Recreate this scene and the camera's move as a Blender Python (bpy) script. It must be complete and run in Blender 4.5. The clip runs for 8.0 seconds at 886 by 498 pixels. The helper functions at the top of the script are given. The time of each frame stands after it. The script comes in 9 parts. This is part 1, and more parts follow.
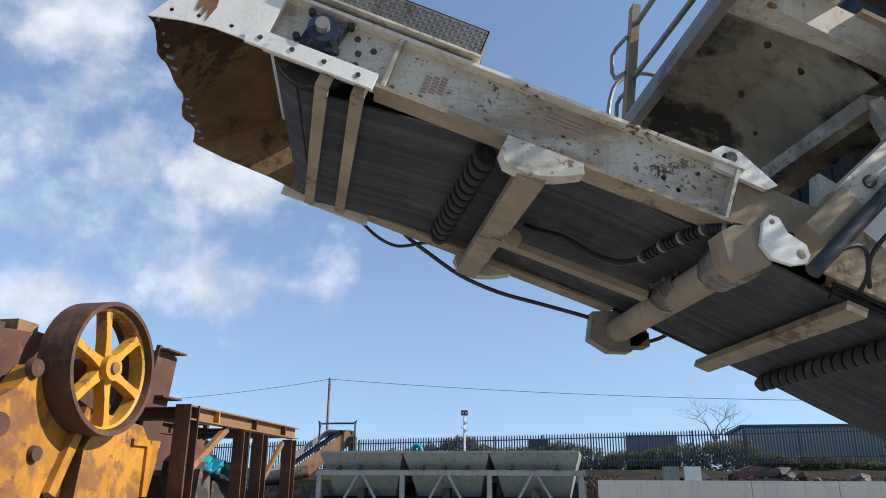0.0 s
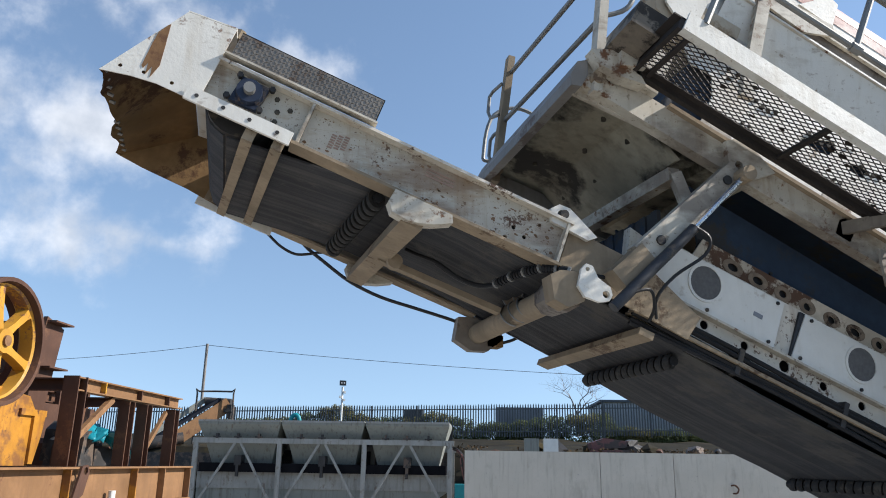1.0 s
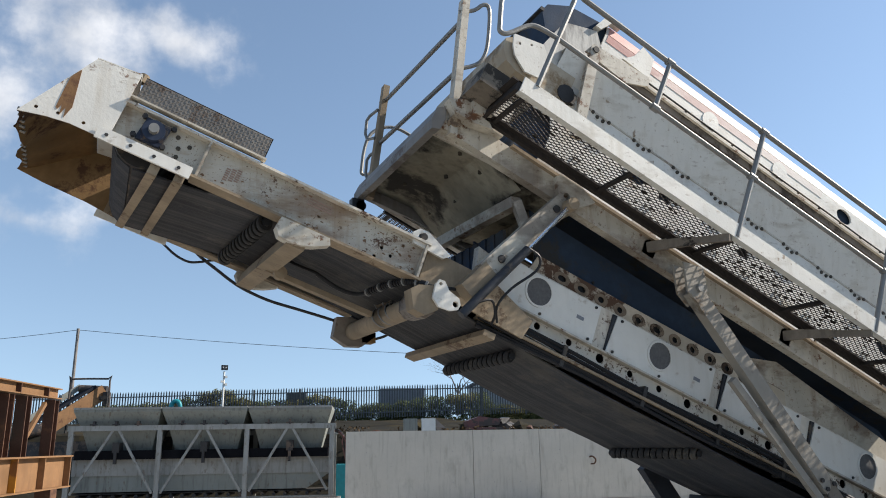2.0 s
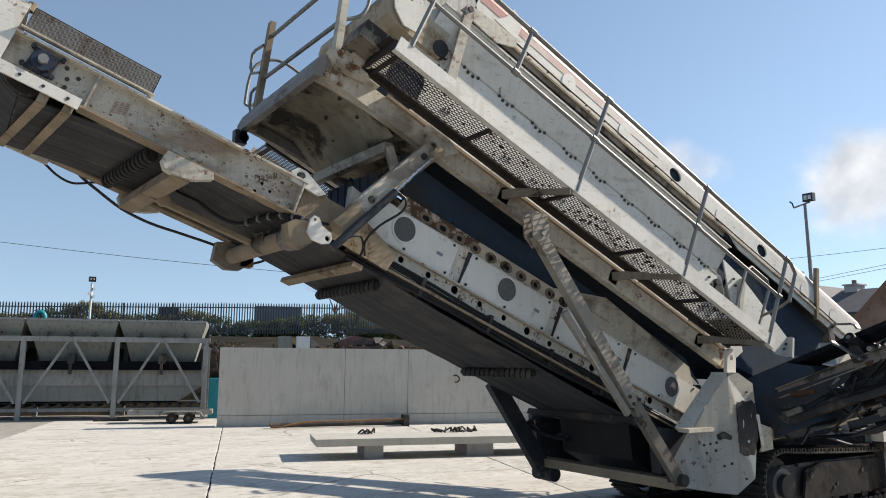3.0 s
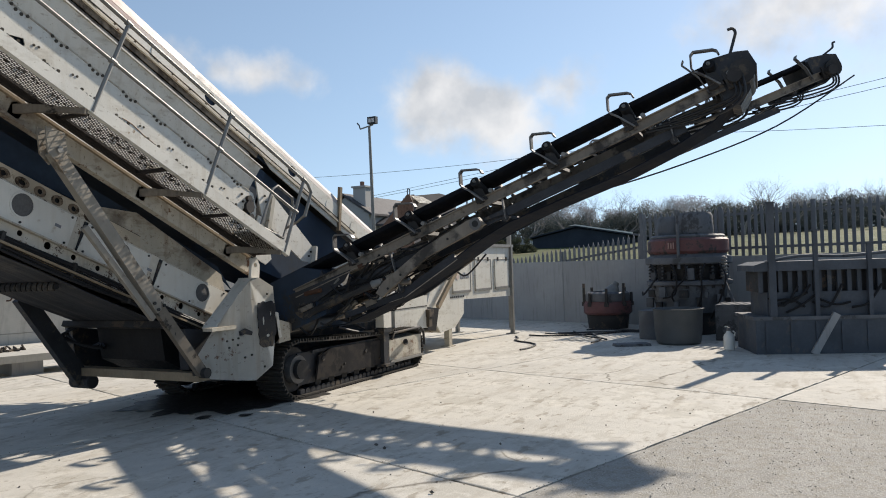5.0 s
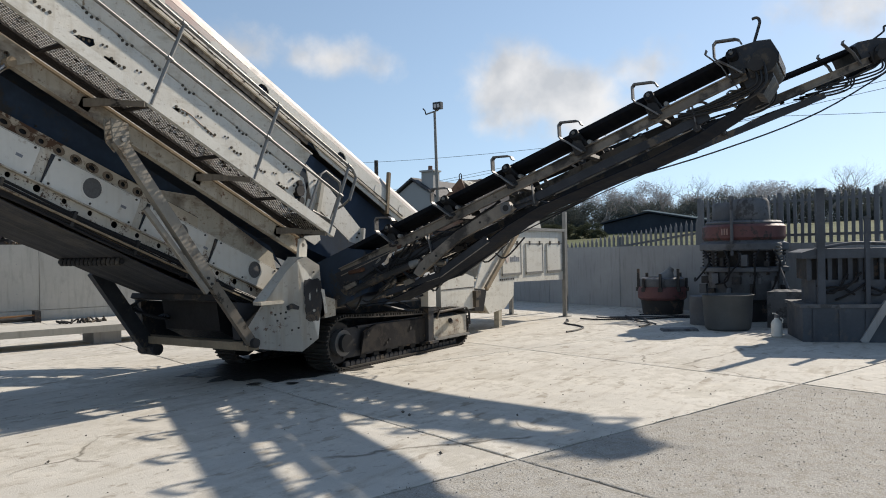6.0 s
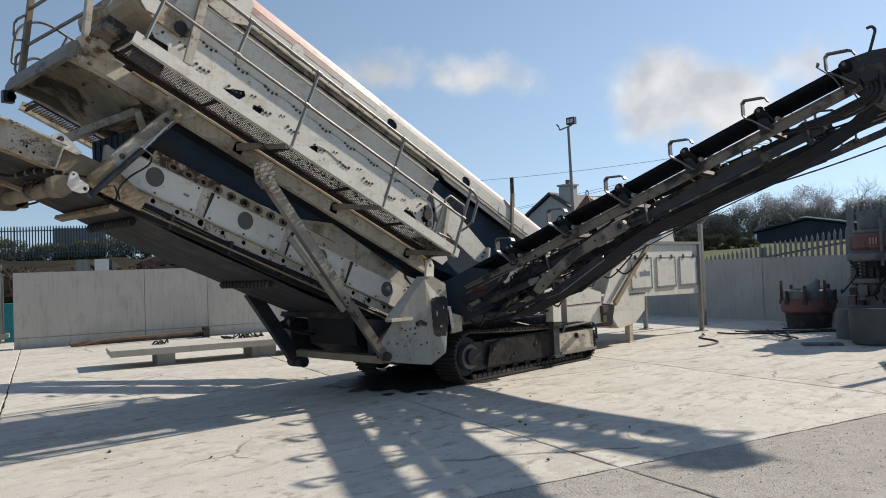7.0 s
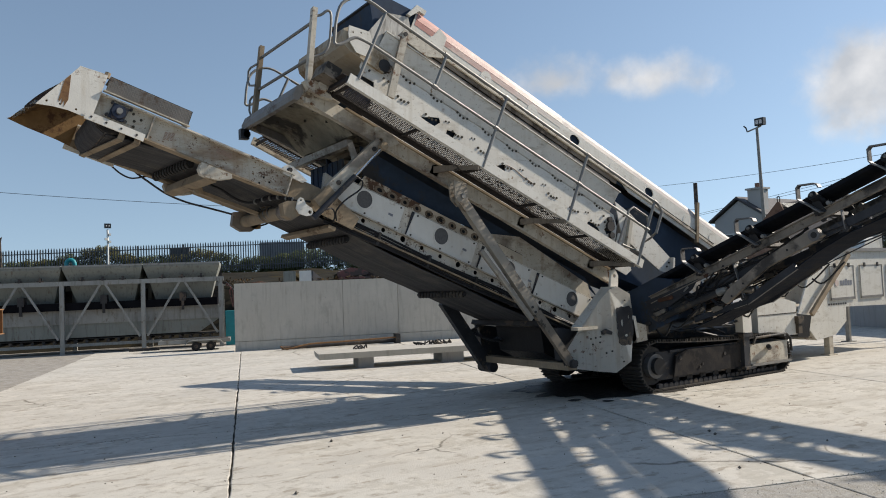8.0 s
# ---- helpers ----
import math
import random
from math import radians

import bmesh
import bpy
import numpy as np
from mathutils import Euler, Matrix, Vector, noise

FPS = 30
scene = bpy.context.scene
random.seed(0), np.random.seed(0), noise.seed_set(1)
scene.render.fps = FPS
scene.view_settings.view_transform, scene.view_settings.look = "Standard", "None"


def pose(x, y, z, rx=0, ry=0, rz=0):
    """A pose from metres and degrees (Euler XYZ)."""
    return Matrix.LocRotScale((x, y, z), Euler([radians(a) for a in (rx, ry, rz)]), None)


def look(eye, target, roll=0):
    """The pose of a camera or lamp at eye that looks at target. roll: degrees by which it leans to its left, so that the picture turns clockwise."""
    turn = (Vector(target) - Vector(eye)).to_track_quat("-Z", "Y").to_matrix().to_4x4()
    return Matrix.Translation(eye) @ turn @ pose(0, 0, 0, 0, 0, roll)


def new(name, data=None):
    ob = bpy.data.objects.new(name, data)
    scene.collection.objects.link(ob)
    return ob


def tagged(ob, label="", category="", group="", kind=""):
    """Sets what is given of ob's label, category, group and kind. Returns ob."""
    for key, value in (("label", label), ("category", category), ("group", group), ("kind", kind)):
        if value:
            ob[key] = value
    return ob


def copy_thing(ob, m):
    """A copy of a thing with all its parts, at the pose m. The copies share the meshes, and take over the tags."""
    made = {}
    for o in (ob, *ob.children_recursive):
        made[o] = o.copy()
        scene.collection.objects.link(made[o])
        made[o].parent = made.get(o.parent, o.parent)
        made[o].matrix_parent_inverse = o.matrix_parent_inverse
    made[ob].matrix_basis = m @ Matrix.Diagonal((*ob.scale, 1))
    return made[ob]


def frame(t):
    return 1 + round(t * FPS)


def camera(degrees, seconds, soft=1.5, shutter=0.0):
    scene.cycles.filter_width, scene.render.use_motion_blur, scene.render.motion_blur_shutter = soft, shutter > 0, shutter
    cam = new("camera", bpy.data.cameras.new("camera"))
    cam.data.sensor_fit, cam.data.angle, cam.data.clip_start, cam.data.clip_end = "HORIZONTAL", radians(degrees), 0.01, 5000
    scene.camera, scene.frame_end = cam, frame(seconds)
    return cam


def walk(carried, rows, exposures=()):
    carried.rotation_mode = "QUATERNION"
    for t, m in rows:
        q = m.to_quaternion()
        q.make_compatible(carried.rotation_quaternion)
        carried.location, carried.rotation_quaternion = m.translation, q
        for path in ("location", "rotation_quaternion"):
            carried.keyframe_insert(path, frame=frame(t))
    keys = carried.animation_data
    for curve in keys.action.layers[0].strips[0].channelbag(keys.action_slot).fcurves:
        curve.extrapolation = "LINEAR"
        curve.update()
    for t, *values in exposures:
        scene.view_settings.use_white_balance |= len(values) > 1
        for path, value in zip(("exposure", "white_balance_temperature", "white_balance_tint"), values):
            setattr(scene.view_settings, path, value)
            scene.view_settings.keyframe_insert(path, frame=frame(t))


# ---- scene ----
cam = camera(61.3, 8.0, soft=1.0)
PATH = [
    (0, (-0.176, 0.541, 1.735), (0.033, 2.43, 2.36), 0.5),
    (0.5, (-0.296, 0.069, 1.741), (0.002, 1.97, 2.284), 2.1),
    (1, (-0.355, -0.395, 1.77), (0.158, 1.458, 2.321), 0.9),
    (1.5, (-0.515, -0.824, 1.759), (0.216, 0.955, 2.306), -0.5),
    (1.7, (-0.515, -1.02, 1.768), (0.257, 0.746, 2.301), -0.9),
    (2.8, (-0.797, -1.854, 1.765), (0.185, -0.146, 2.114), 0.4),
    (3, (-0.796, -1.952, 1.758), (0.298, -0.305, 2.055), 0.4),
    (3.5, (-0.818, -2.315, 1.718), (0.569, -0.886, 1.895), -0.4),
    (4, (-0.857, -2.554, 1.767), (0.747, -1.364, 1.873), -1.4),
    (4.5, (-0.937, -2.792, 1.716), (0.817, -1.835, 1.793), -2.2),
    (4.7, (-0.944, -2.91, 1.742), (0.854, -2.035, 1.798), -1.8),
    (5.8, (-1.047, -3.705, 1.689), (0.671, -2.68, 1.689), -1.2),
    (6, (-1.13, -3.815, 1.69), (0.562, -2.748, 1.698), -1.0),
    (6.5, (-1.274, -4.176, 1.725), (0.324, -2.973, 1.759), -1.3),
    (7, (-1.389, -4.429, 1.745), (0.068, -3.059, 1.801), -2.1),
    (7.5, (-1.682, -4.602, 1.741), (-0.4, -3.068, 1.818), -2.4),
    (8, (-1.866, -4.772, 1.78), (-0.767, -3.103, 1.877), -2.3),
]
walk(cam, [(t, look(eye, target, roll)) for t, eye, target, roll in PATH],
     exposures=((0, 0.72, 6150, 11), (1.0, 0.79, 6200, 11), (1.7, 0.76, 6400, 11), (2.8, 0.67, 6700, 11), (3.5, 0.60, 6750, 11), (4.0, 0.56, 6800, 11), (4.6, 0.48, 6800, 11), (6.0, 0.40, 6800, 11), (8.0, 0.37, 6750, 11)))

# ---- light ----
SUN_TO = Vector((1.5, -0.36, 1.0)).normalized()
elev = math.asin(SUN_TO.z)
sun_data = bpy.data.lights.new("sun", "SUN")
sun_data.energy, sun_data.angle, sun_data.color = 4.6, radians(0.75), (1.0, 0.93, 0.83)
sun = new("sun", sun_data)
sun.matrix_world = look((30, -8, 20), Vector((30, -8, 20)) - SUN_TO)

world = bpy.data.worlds.new("sky")
scene.world = world
world.use_nodes = True


CLOUDS = [((0.904, 0.371, 0.195), 0.12, 0.07, 1.7), ((0.872, 0.435, 0.225), 0.08, 0.055, 1.3), ((0.932, 0.285, 0.228), 0.09, 0.06, 1.3), ((0.655, 0.712, 0.253), 0.08, 0.035, 1.2),
          ((0.737, 0.629, 0.249), 0.08, 0.035, 1.2), ((0.955, -0.01, 0.285), 0.17, 0.08, 1.4), ((-0.366, 0.829, 0.422), 0.20, 0.13, 0.75), ((-0.332, 0.857, 0.394), 0.14, 0.08, 0.85),
          ((-0.18, 0.907, 0.38), 0.14, 0.07, 0.75), ((-0.161, 0.951, 0.265), 0.13, 0.055, 0.9), ((-0.382, 0.899, 0.214), 0.11, 0.05, 1.1), ((-0.384, 0.779, 0.495), 0.16, 0.09, 0.75),
          ((-0.06, 0.882, 0.468), 0.16, 0.07, 1.0), ((0.06, 0.872, 0.476), 0.10, 0.05, 0.9), ((-0.095, 0.96, 0.261), 0.07, 0.03, 1.0),
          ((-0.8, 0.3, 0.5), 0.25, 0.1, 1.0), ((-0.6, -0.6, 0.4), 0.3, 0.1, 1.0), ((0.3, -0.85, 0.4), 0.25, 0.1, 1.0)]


def sky_world(w):
    nt = w.node_tree
    nt.nodes.clear()
    N = nt.nodes.new
    L = nt.links.new
    out, bg = N("ShaderNodeOutputWorld"), N("ShaderNodeBackground")
    sky = N("ShaderNodeTexSky")
    sky.sky_type, sky.sun_disc = "NISHITA", False
    sky.sun_elevation, sky.sun_rotation = elev, math.atan2(SUN_TO.x, SUN_TO.y)
    sky.air_density, sky.dust_density, sky.ozone_density = 1.0, 0.10, 2.4
    bg.inputs["Strength"].default_value = 0.115
    co = N("ShaderNodeTexCoord")

    def math_node(op, a, c):
        n = N("ShaderNodeMath")
        n.operation = op
        for k, v in enumerate((a, c)):
            if isinstance(v, (int, float)):
                n.inputs[k].default_value = v
            else:
                L(v, n.inputs[k])
        return n.outputs[0]

    def vec_node(op, a, c):
        n = N("ShaderNodeVectorMath")
        n.operation = op
        for k, v in enumerate((a, c)):
            if isinstance(v, tuple):
                n.inputs[k].default_value = v
            else:
                L(v, n.inputs[k])
        return n

    def puffs(scale, detail, roughness):
        n = N("ShaderNodeTexNoise")
        n.inputs["Scale"].default_value, n.inputs["Detail"].default_value, n.inputs["Roughness"].default_value = scale, detail, roughness
        L(co.outputs["Generated"], n.inputs["Vector"])
        return n.outputs["Fac"]

    # each cloud: direction, half width, half height, thickness
    body = None
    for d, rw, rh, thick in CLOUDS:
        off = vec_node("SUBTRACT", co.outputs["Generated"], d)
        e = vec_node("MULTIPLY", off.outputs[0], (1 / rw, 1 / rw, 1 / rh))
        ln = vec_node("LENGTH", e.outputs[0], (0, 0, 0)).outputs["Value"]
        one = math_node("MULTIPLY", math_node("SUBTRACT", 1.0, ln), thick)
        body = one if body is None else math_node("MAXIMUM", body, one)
    body = math_node("MAXIMUM", body, -1.0)
    fluff = math_node("MULTIPLY", math_node("SUBTRACT", puffs(8.0, 12.0, 0.58), 0.5), 3.4)
    dens = math_node("ADD", body, fluff)
    ramp = N("ShaderNodeMapRange")
    ramp.interpolation_type = "SMOOTHSTEP"
    ramp.inputs["From Min"].default_value, ramp.inputs["From Max"].default_value = 0.0, 1.15
    ramp.inputs["To Max"].default_value = 0.85
    L(dens, ramp.inputs["Value"])
    mix = N("ShaderNodeMix")
    mix.data_type = "RGBA"
    lit = N("ShaderNodeMix")
    lit.data_type = "RGBA"
    lit.inputs["A"].default_value, lit.inputs["B"].default_value = (3.8, 3.95, 4.15, 1), (6.0, 6.0, 6.0, 1)
    bulk = N("ShaderNodeMapRange")
    bulk.inputs["From Min"].default_value, bulk.inputs["From Max"].default_value = 0.38, 0.62
    L(puffs(13.0, 6.0, 0.5), bulk.inputs["Value"])
    L(bulk.outputs[0], lit.inputs["Factor"])
    L(lit.outputs["Result"], mix.inputs["B"])
    L(ramp.outputs[0], mix.inputs["Factor"])
    tint = N("ShaderNodeMix")
    tint.data_type, tint.blend_type = "RGBA", "MULTIPLY"
    tint.inputs["Factor"].default_value = 1.0
    tint.inputs["B"].default_value = (1.23, 1.12, 0.99, 1)
    lifted = vec_node("MULTIPLY_ADD", co.outputs["Generated"], (1, 1, 0.75))
    lifted.inputs[2].default_value = (0, 0, 0.16)
    L(lifted.outputs[0], sky.inputs["Vector"])
    pale = N("ShaderNodeHueSaturation")
    pale.inputs["Saturation"].default_value, pale.inputs["Value"].default_value = 1.0, 0.97
    L(sky.outputs[0], pale.inputs["Color"])
    L(pale.outputs[0], tint.inputs["A"])
    L(tint.outputs["Result"], mix.inputs["A"])
    L(mix.outputs["Result"], bg.inputs["Color"])
    L(bg.outputs[0], out.inputs["Surface"])


sky_world(world)

# ---- materials ----


def mat(name, col, rough=0.6, metal=0.0, var=0.15, vscale=2.0, wear=None, fine=45.0, bump=0.15, streak=None, rnd=0.0, spec=0.4):
    """A worn surface. wear: (colour, amount 0..1, scale); streak: (colour, amount) of run-down stains; spec: how strongly it shines."""
    m = bpy.data.materials.new(name)
    m.use_nodes = True
    nt = m.node_tree
    N, L = nt.nodes.new, nt.links.new
    b = nt.nodes["Principled BSDF"]
    co = N("ShaderNodeTexCoord")

    def noise_tex(scale, detail=6.0, roughness=0.6, vec=None):
        n = N("ShaderNodeTexNoise")
        n.inputs["Scale"].default_value, n.inputs["Detail"].default_value, n.inputs["Roughness"].default_value = scale, detail, roughness
        L(vec or co.outputs["Object"], n.inputs["Vector"])
        return n.outputs["Fac"]

    def ranged(v, a, z, lo=0.0, hi=1.0):
        r = N("ShaderNodeMapRange")
        for k, x in zip(("From Min", "From Max", "To Min", "To Max"), (a, z, lo, hi)):
            r.inputs[k].default_value = x
        L(v, r.inputs["Value"])
        return r.outputs[0]

    def mixed(fac, a, z):
        x = N("ShaderNodeMix")
        x.data_type = "RGBA"
        L(fac, x.inputs["Factor"])
        for k, v in (("A", a), ("B", z)):
            if isinstance(v, tuple):
                x.inputs[k].default_value = (*v[:3], 1)
            else:
                L(v, x.inputs[k])
        return x.outputs["Result"]

    dark = tuple(c * (1 - var) for c in col)
    lite = tuple(min(1, c * (1 + var)) for c in col)
    c = mixed(ranged(noise_tex(vscale), 0.3, 0.7), dark, lite)
    c = mixed(ranged(noise_tex(vscale * 9, 4.0), 0.35, 0.7, 0.0, 0.5), c, tuple(x * (1 - 0.8 * var) for x in col))
    if streak:
        mp = N("ShaderNodeMapping")
        mp.inputs["Scale"].default_value = (7, 7, 0.7)
        L(co.outputs["Object"], mp.inputs["Vector"])
        c = mixed(ranged(noise_tex(1.6, 5.0, 0.6, mp.outputs[0]), 0.52, 0.75, 0.0, streak[1]), c, streak[0])
    rough_in = ranged(noise_tex(vscale * 4), 0.3, 0.7, max(0.05, rough - 0.12), min(1, rough + 0.12))
    if wear:
        both_ = N("ShaderNodeMix")
        both_.data_type = "FLOAT"
        both_.inputs["Factor"].default_value = 0.45
        L(noise_tex(wear[2], 9.0, 0.72), both_.inputs["A"])
        L(noise_tex(wear[2] * 0.17, 4.0, 0.55), both_.inputs["B"])
        w = ranged(both_.outputs["Result"], 0.615 - 0.23 * wear[1], 0.655 - 0.23 * wear[1])
        c = mixed(w, c, wear[0])
    if rnd:
        info = N("ShaderNodeObjectInfo")
        h = N("ShaderNodeHueSaturation")
        L(ranged(info.outputs["Random"], 0, 1, 1 - rnd, 1 + rnd), h.inputs["Value"])
        L(c, h.inputs["Color"])
        c = h.outputs["Color"]
    L(c, b.inputs["Base Color"])
    L(rough_in, b.inputs["Roughness"])
    b.inputs["Metallic"].default_value = metal
    b.inputs["Specular IOR Level"].default_value = spec
    if bump:
        bp = N("ShaderNodeBump")
        bp.inputs["Strength"].default_value, bp.inputs["Distance"].default_value = bump, 0.01
        L(noise_tex(fine, 5.0), bp.inputs["Height"])
        L(bp.outputs[0], b.inputs["Normal"])
    return m


def thin(m, share=0.5):
    """Lets light through, as leaves and fine twigs do."""
    nt = m.node_tree
    b, out = nt.nodes["Principled BSDF"], nt.nodes["Material Output"]
    t, x = nt.nodes.new("ShaderNodeBsdfTranslucent"), nt.nodes.new("ShaderNodeMixShader")
    nt.links.new(b.inputs["Base Color"].links[0].from_socket, t.inputs["Color"])
    x.inputs[0].default_value = share
    nt.links.new(b.outputs[0], x.inputs[1])
    nt.links.new(t.outputs[0], x.inputs[2])
    nt.links.new(x.outputs[0], out.inputs["Surface"])
    return m


def fading(m, col, lo, hi):
    """Bleaches the paint to another colour along the thing's length."""
    nt = m.node_tree
    N, L = nt.nodes.new, nt.links.new
    b = nt.nodes["Principled BSDF"]
    co, sep, n, add, r, x = (N("ShaderNode" + k) for k in ("TexCoord", "SeparateXYZ", "TexNoise", "Math", "MapRange", "Mix"))
    n.inputs["Scale"].default_value, n.inputs["Detail"].default_value = 2.5, 6.0
    L(co.outputs["Object"], n.inputs["Vector"])
    L(co.outputs["Generated"], sep.inputs[0])
    add.operation = "MULTIPLY_ADD"
    L(n.outputs["Fac"], add.inputs[0])
    add.inputs[1].default_value = 0.5
    L(sep.outputs[0], add.inputs[2])
    r.inputs["From Min"].default_value, r.inputs["From Max"].default_value = lo, hi
    L(add.outputs[0], r.inputs["Value"])
    x.data_type = "RGBA"
    x.inputs["B"].default_value = (*col, 1)
    L(r.outputs[0], x.inputs["Factor"])
    L(b.inputs["Base Color"].links[0].from_socket, x.inputs["A"])
    L(x.outputs["Result"], b.inputs["Base Color"])
    return m


def cracked(m, col, scale, width, fac):
    """Thin wandering cracks between uneven cells, broken up by a larger noise."""
    nt = m.node_tree
    N, L = nt.nodes.new, nt.links.new
    b = nt.nodes["Principled BSDF"]
    co, n, add, v, r, n2, r2, mul, x = (N("ShaderNode" + k) for k in ("TexCoord", "TexNoise", "VectorMath", "TexVoronoi", "MapRange", "TexNoise", "MapRange", "Math", "Mix"))
    n.inputs["Scale"].default_value, n.inputs["Detail"].default_value = 1.6, 6.0
    n2.inputs["Scale"].default_value, n2.inputs["Detail"].default_value = 0.35, 3.0
    L(co.outputs["Object"], n.inputs["Vector"])
    L(co.outputs["Object"], n2.inputs["Vector"])
    add.operation = "MULTIPLY_ADD"
    L(n.outputs["Color"], add.inputs[0])
    add.inputs[1].default_value = (0.5, 0.5, 0.0)
    L(co.outputs["Object"], add.inputs[2])
    v.feature = "DISTANCE_TO_EDGE"
    v.inputs["Scale"].default_value = scale
    L(add.outputs[0], v.inputs["Vector"])
    for k, val in zip(("From Min", "From Max", "To Min", "To Max"), (0.0, width, 1.0, 0.0)):
        r.inputs[k].default_value = val
    L(v.outputs["Distance"], r.inputs["Value"])
    for k, val in zip(("From Min", "From Max", "To Min", "To Max"), (0.5, 0.56, 0.0, fac)):
        r2.inputs[k].default_value = val
    L(n2.outputs["Fac"], r2.inputs["Value"])
    mul.operation = "MULTIPLY"
    L(r.outputs[0], mul.inputs[0])
    L(r2.outputs[0], mul.inputs[1])
    x.data_type = "RGBA"
    x.inputs["B"].default_value = (*col, 1)
    L(mul.outputs[0], x.inputs["Factor"])
    L(b.inputs["Base Color"].links[0].from_socket, x.inputs["A"])
    L(x.outputs["Result"], b.inputs["Base Color"])
    return m


def ribbed(m, rub=(0.105, 0.098, 0.088, 1)):
    """Lengthwise scuff lines on a belt, as fine relief and paler rubbed strips across local y."""
    nt = m.node_tree
    N, L = nt.nodes.new, nt.links.new
    b = nt.nodes["Principled BSDF"]
    co, mp, n = N("ShaderNodeTexCoord"), N("ShaderNodeMapping"), N("ShaderNodeTexNoise")
    mp.inputs["Scale"].default_value = (0.35, 16, 0.35)
    n.inputs["Scale"].default_value, n.inputs["Detail"].default_value, n.inputs["Roughness"].default_value = 1.0, 6.0, 0.65
    L(co.outputs["Object"], mp.inputs["Vector"])
    L(mp.outputs[0], n.inputs["Vector"])
    r = N("ShaderNodeMapRange")
    for k, x in zip(("From Min", "From Max", "To Min", "To Max"), (0.45, 0.7, 0.0, 0.75)):
        r.inputs[k].default_value = x
    L(n.outputs["Fac"], r.inputs["Value"])
    x = N("ShaderNodeMix")
    x.data_type = "RGBA"
    x.inputs["B"].default_value = rub
    L(r.outputs[0], x.inputs["Factor"])
    L(b.inputs["Base Color"].links[0].from_socket, x.inputs["A"])
    L(x.outputs["Result"], b.inputs["Base Color"])
    bp = N("ShaderNodeBump")
    bp.inputs["Strength"].default_value, bp.inputs["Distance"].default_value = 0.5, 0.02
    L(n.outputs["Fac"], bp.inputs["Height"])
    L(b.inputs["Normal"].links[0].from_socket, bp.inputs["Normal"])
    L(bp.outputs[0], b.inputs["Normal"])
    return m


def overlay(m, col, scale, lo, hi, fac, stretch=(1, 1, 1), turn=0.0):
    """Lay specks, scrapes or stains of another colour over a surface."""
    nt = m.node_tree
    N, L = nt.nodes.new, nt.links.new
    b = nt.nodes["Principled BSDF"]
    co, mp, n, r, x = (N("ShaderNode" + k) for k in ("TexCoord", "Mapping", "TexNoise", "MapRange", "Mix"))
    mp.inputs["Scale"].default_value, mp.inputs["Rotation"].default_value = stretch, (0, 0, turn)
    n.inputs["Scale"].default_value, n.inputs["Detail"].default_value, n.inputs["Roughness"].default_value = scale, 7.0, 0.62
    L(co.outputs["Object"], mp.inputs["Vector"])
    L(mp.outputs[0], n.inputs["Vector"])
    for k, v in zip(("From Min", "From Max", "To Min", "To Max"), (lo, hi, 0.0, fac)):
        r.inputs[k].default_value = v
    L(n.outputs["Fac"], r.inputs["Value"])
    x.data_type = "RGBA"
    x.inputs["B"].default_value = (*col, 1)
    L(r.outputs[0], x.inputs["Factor"])
    L(b.inputs["Base Color"].links[0].from_socket, x.inputs["A"])
    L(x.outputs["Result"], b.inputs["Base Color"])
    return m


RUST, DRUST = (0.16, 0.078, 0.04), (0.095, 0.054, 0.034)
white = mat("worn_white_paint", (0.645, 0.62, 0.555), 0.5, var=0.10, vscale=1.3, wear=(RUST, 0.14, 11.0), streak=((0.40, 0.32, 0.21), 0.45))
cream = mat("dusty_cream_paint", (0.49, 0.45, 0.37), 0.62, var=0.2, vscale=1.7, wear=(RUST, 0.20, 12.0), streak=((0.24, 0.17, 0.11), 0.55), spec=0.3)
clean_white = mat("white_panel_paint", (0.655, 0.63, 0.56), 0.45, var=0.09, vscale=1.0, wear=((0.26, 0.19, 0.12), 0.04, 14.0), streak=((0.42, 0.36, 0.26), 0.4))
rusty_white = mat("rust_eaten_white_paint", (0.60, 0.555, 0.47), 0.65, var=0.18, vscale=2.2, wear=(DRUST, 0.30, 34.0), streak=((0.28, 0.18, 0.10), 0.6), spec=0.25)
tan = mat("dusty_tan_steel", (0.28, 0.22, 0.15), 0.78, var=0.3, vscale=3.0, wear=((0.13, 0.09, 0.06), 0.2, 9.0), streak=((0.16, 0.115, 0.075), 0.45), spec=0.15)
brown_in = mat("rusty_brown_inside", (0.20, 0.125, 0.06), 0.8, var=0.35, vscale=2.0, wear=((0.09, 0.05, 0.03), 0.5, 3.0), spec=0.1)
belt_m = ribbed(mat("conveyor_belt_rubber", (0.042, 0.043, 0.047), 0.85, var=0.35, vscale=1.5, wear=((0.07, 0.066, 0.06), 0.35, 2.5), bump=0.25, spec=0.2), (0.090, 0.086, 0.080, 1))
rubber = mat("black_rubber", (0.018, 0.018, 0.019), 0.55, var=0.2, vscale=5, spec=0.2)
navy = mat("dark_liner_plate", (0.033, 0.050, 0.078), 0.7, var=0.35, vscale=1.2, wear=((0.05, 0.05, 0.05), 0.35, 2.0), spec=0.12)
# grimy frame paint, darkened to put the conveyors' shadow into its colour
frame_shade_dark = mat("grimy_shade_dark_frame", (0.026, 0.025, 0.026), 0.65, var=0.35, vscale=2.5, wear=((0.04, 0.036, 0.033), 0.4, 4.0), streak=((0.05, 0.045, 0.04), 0.5), spec=0.06)
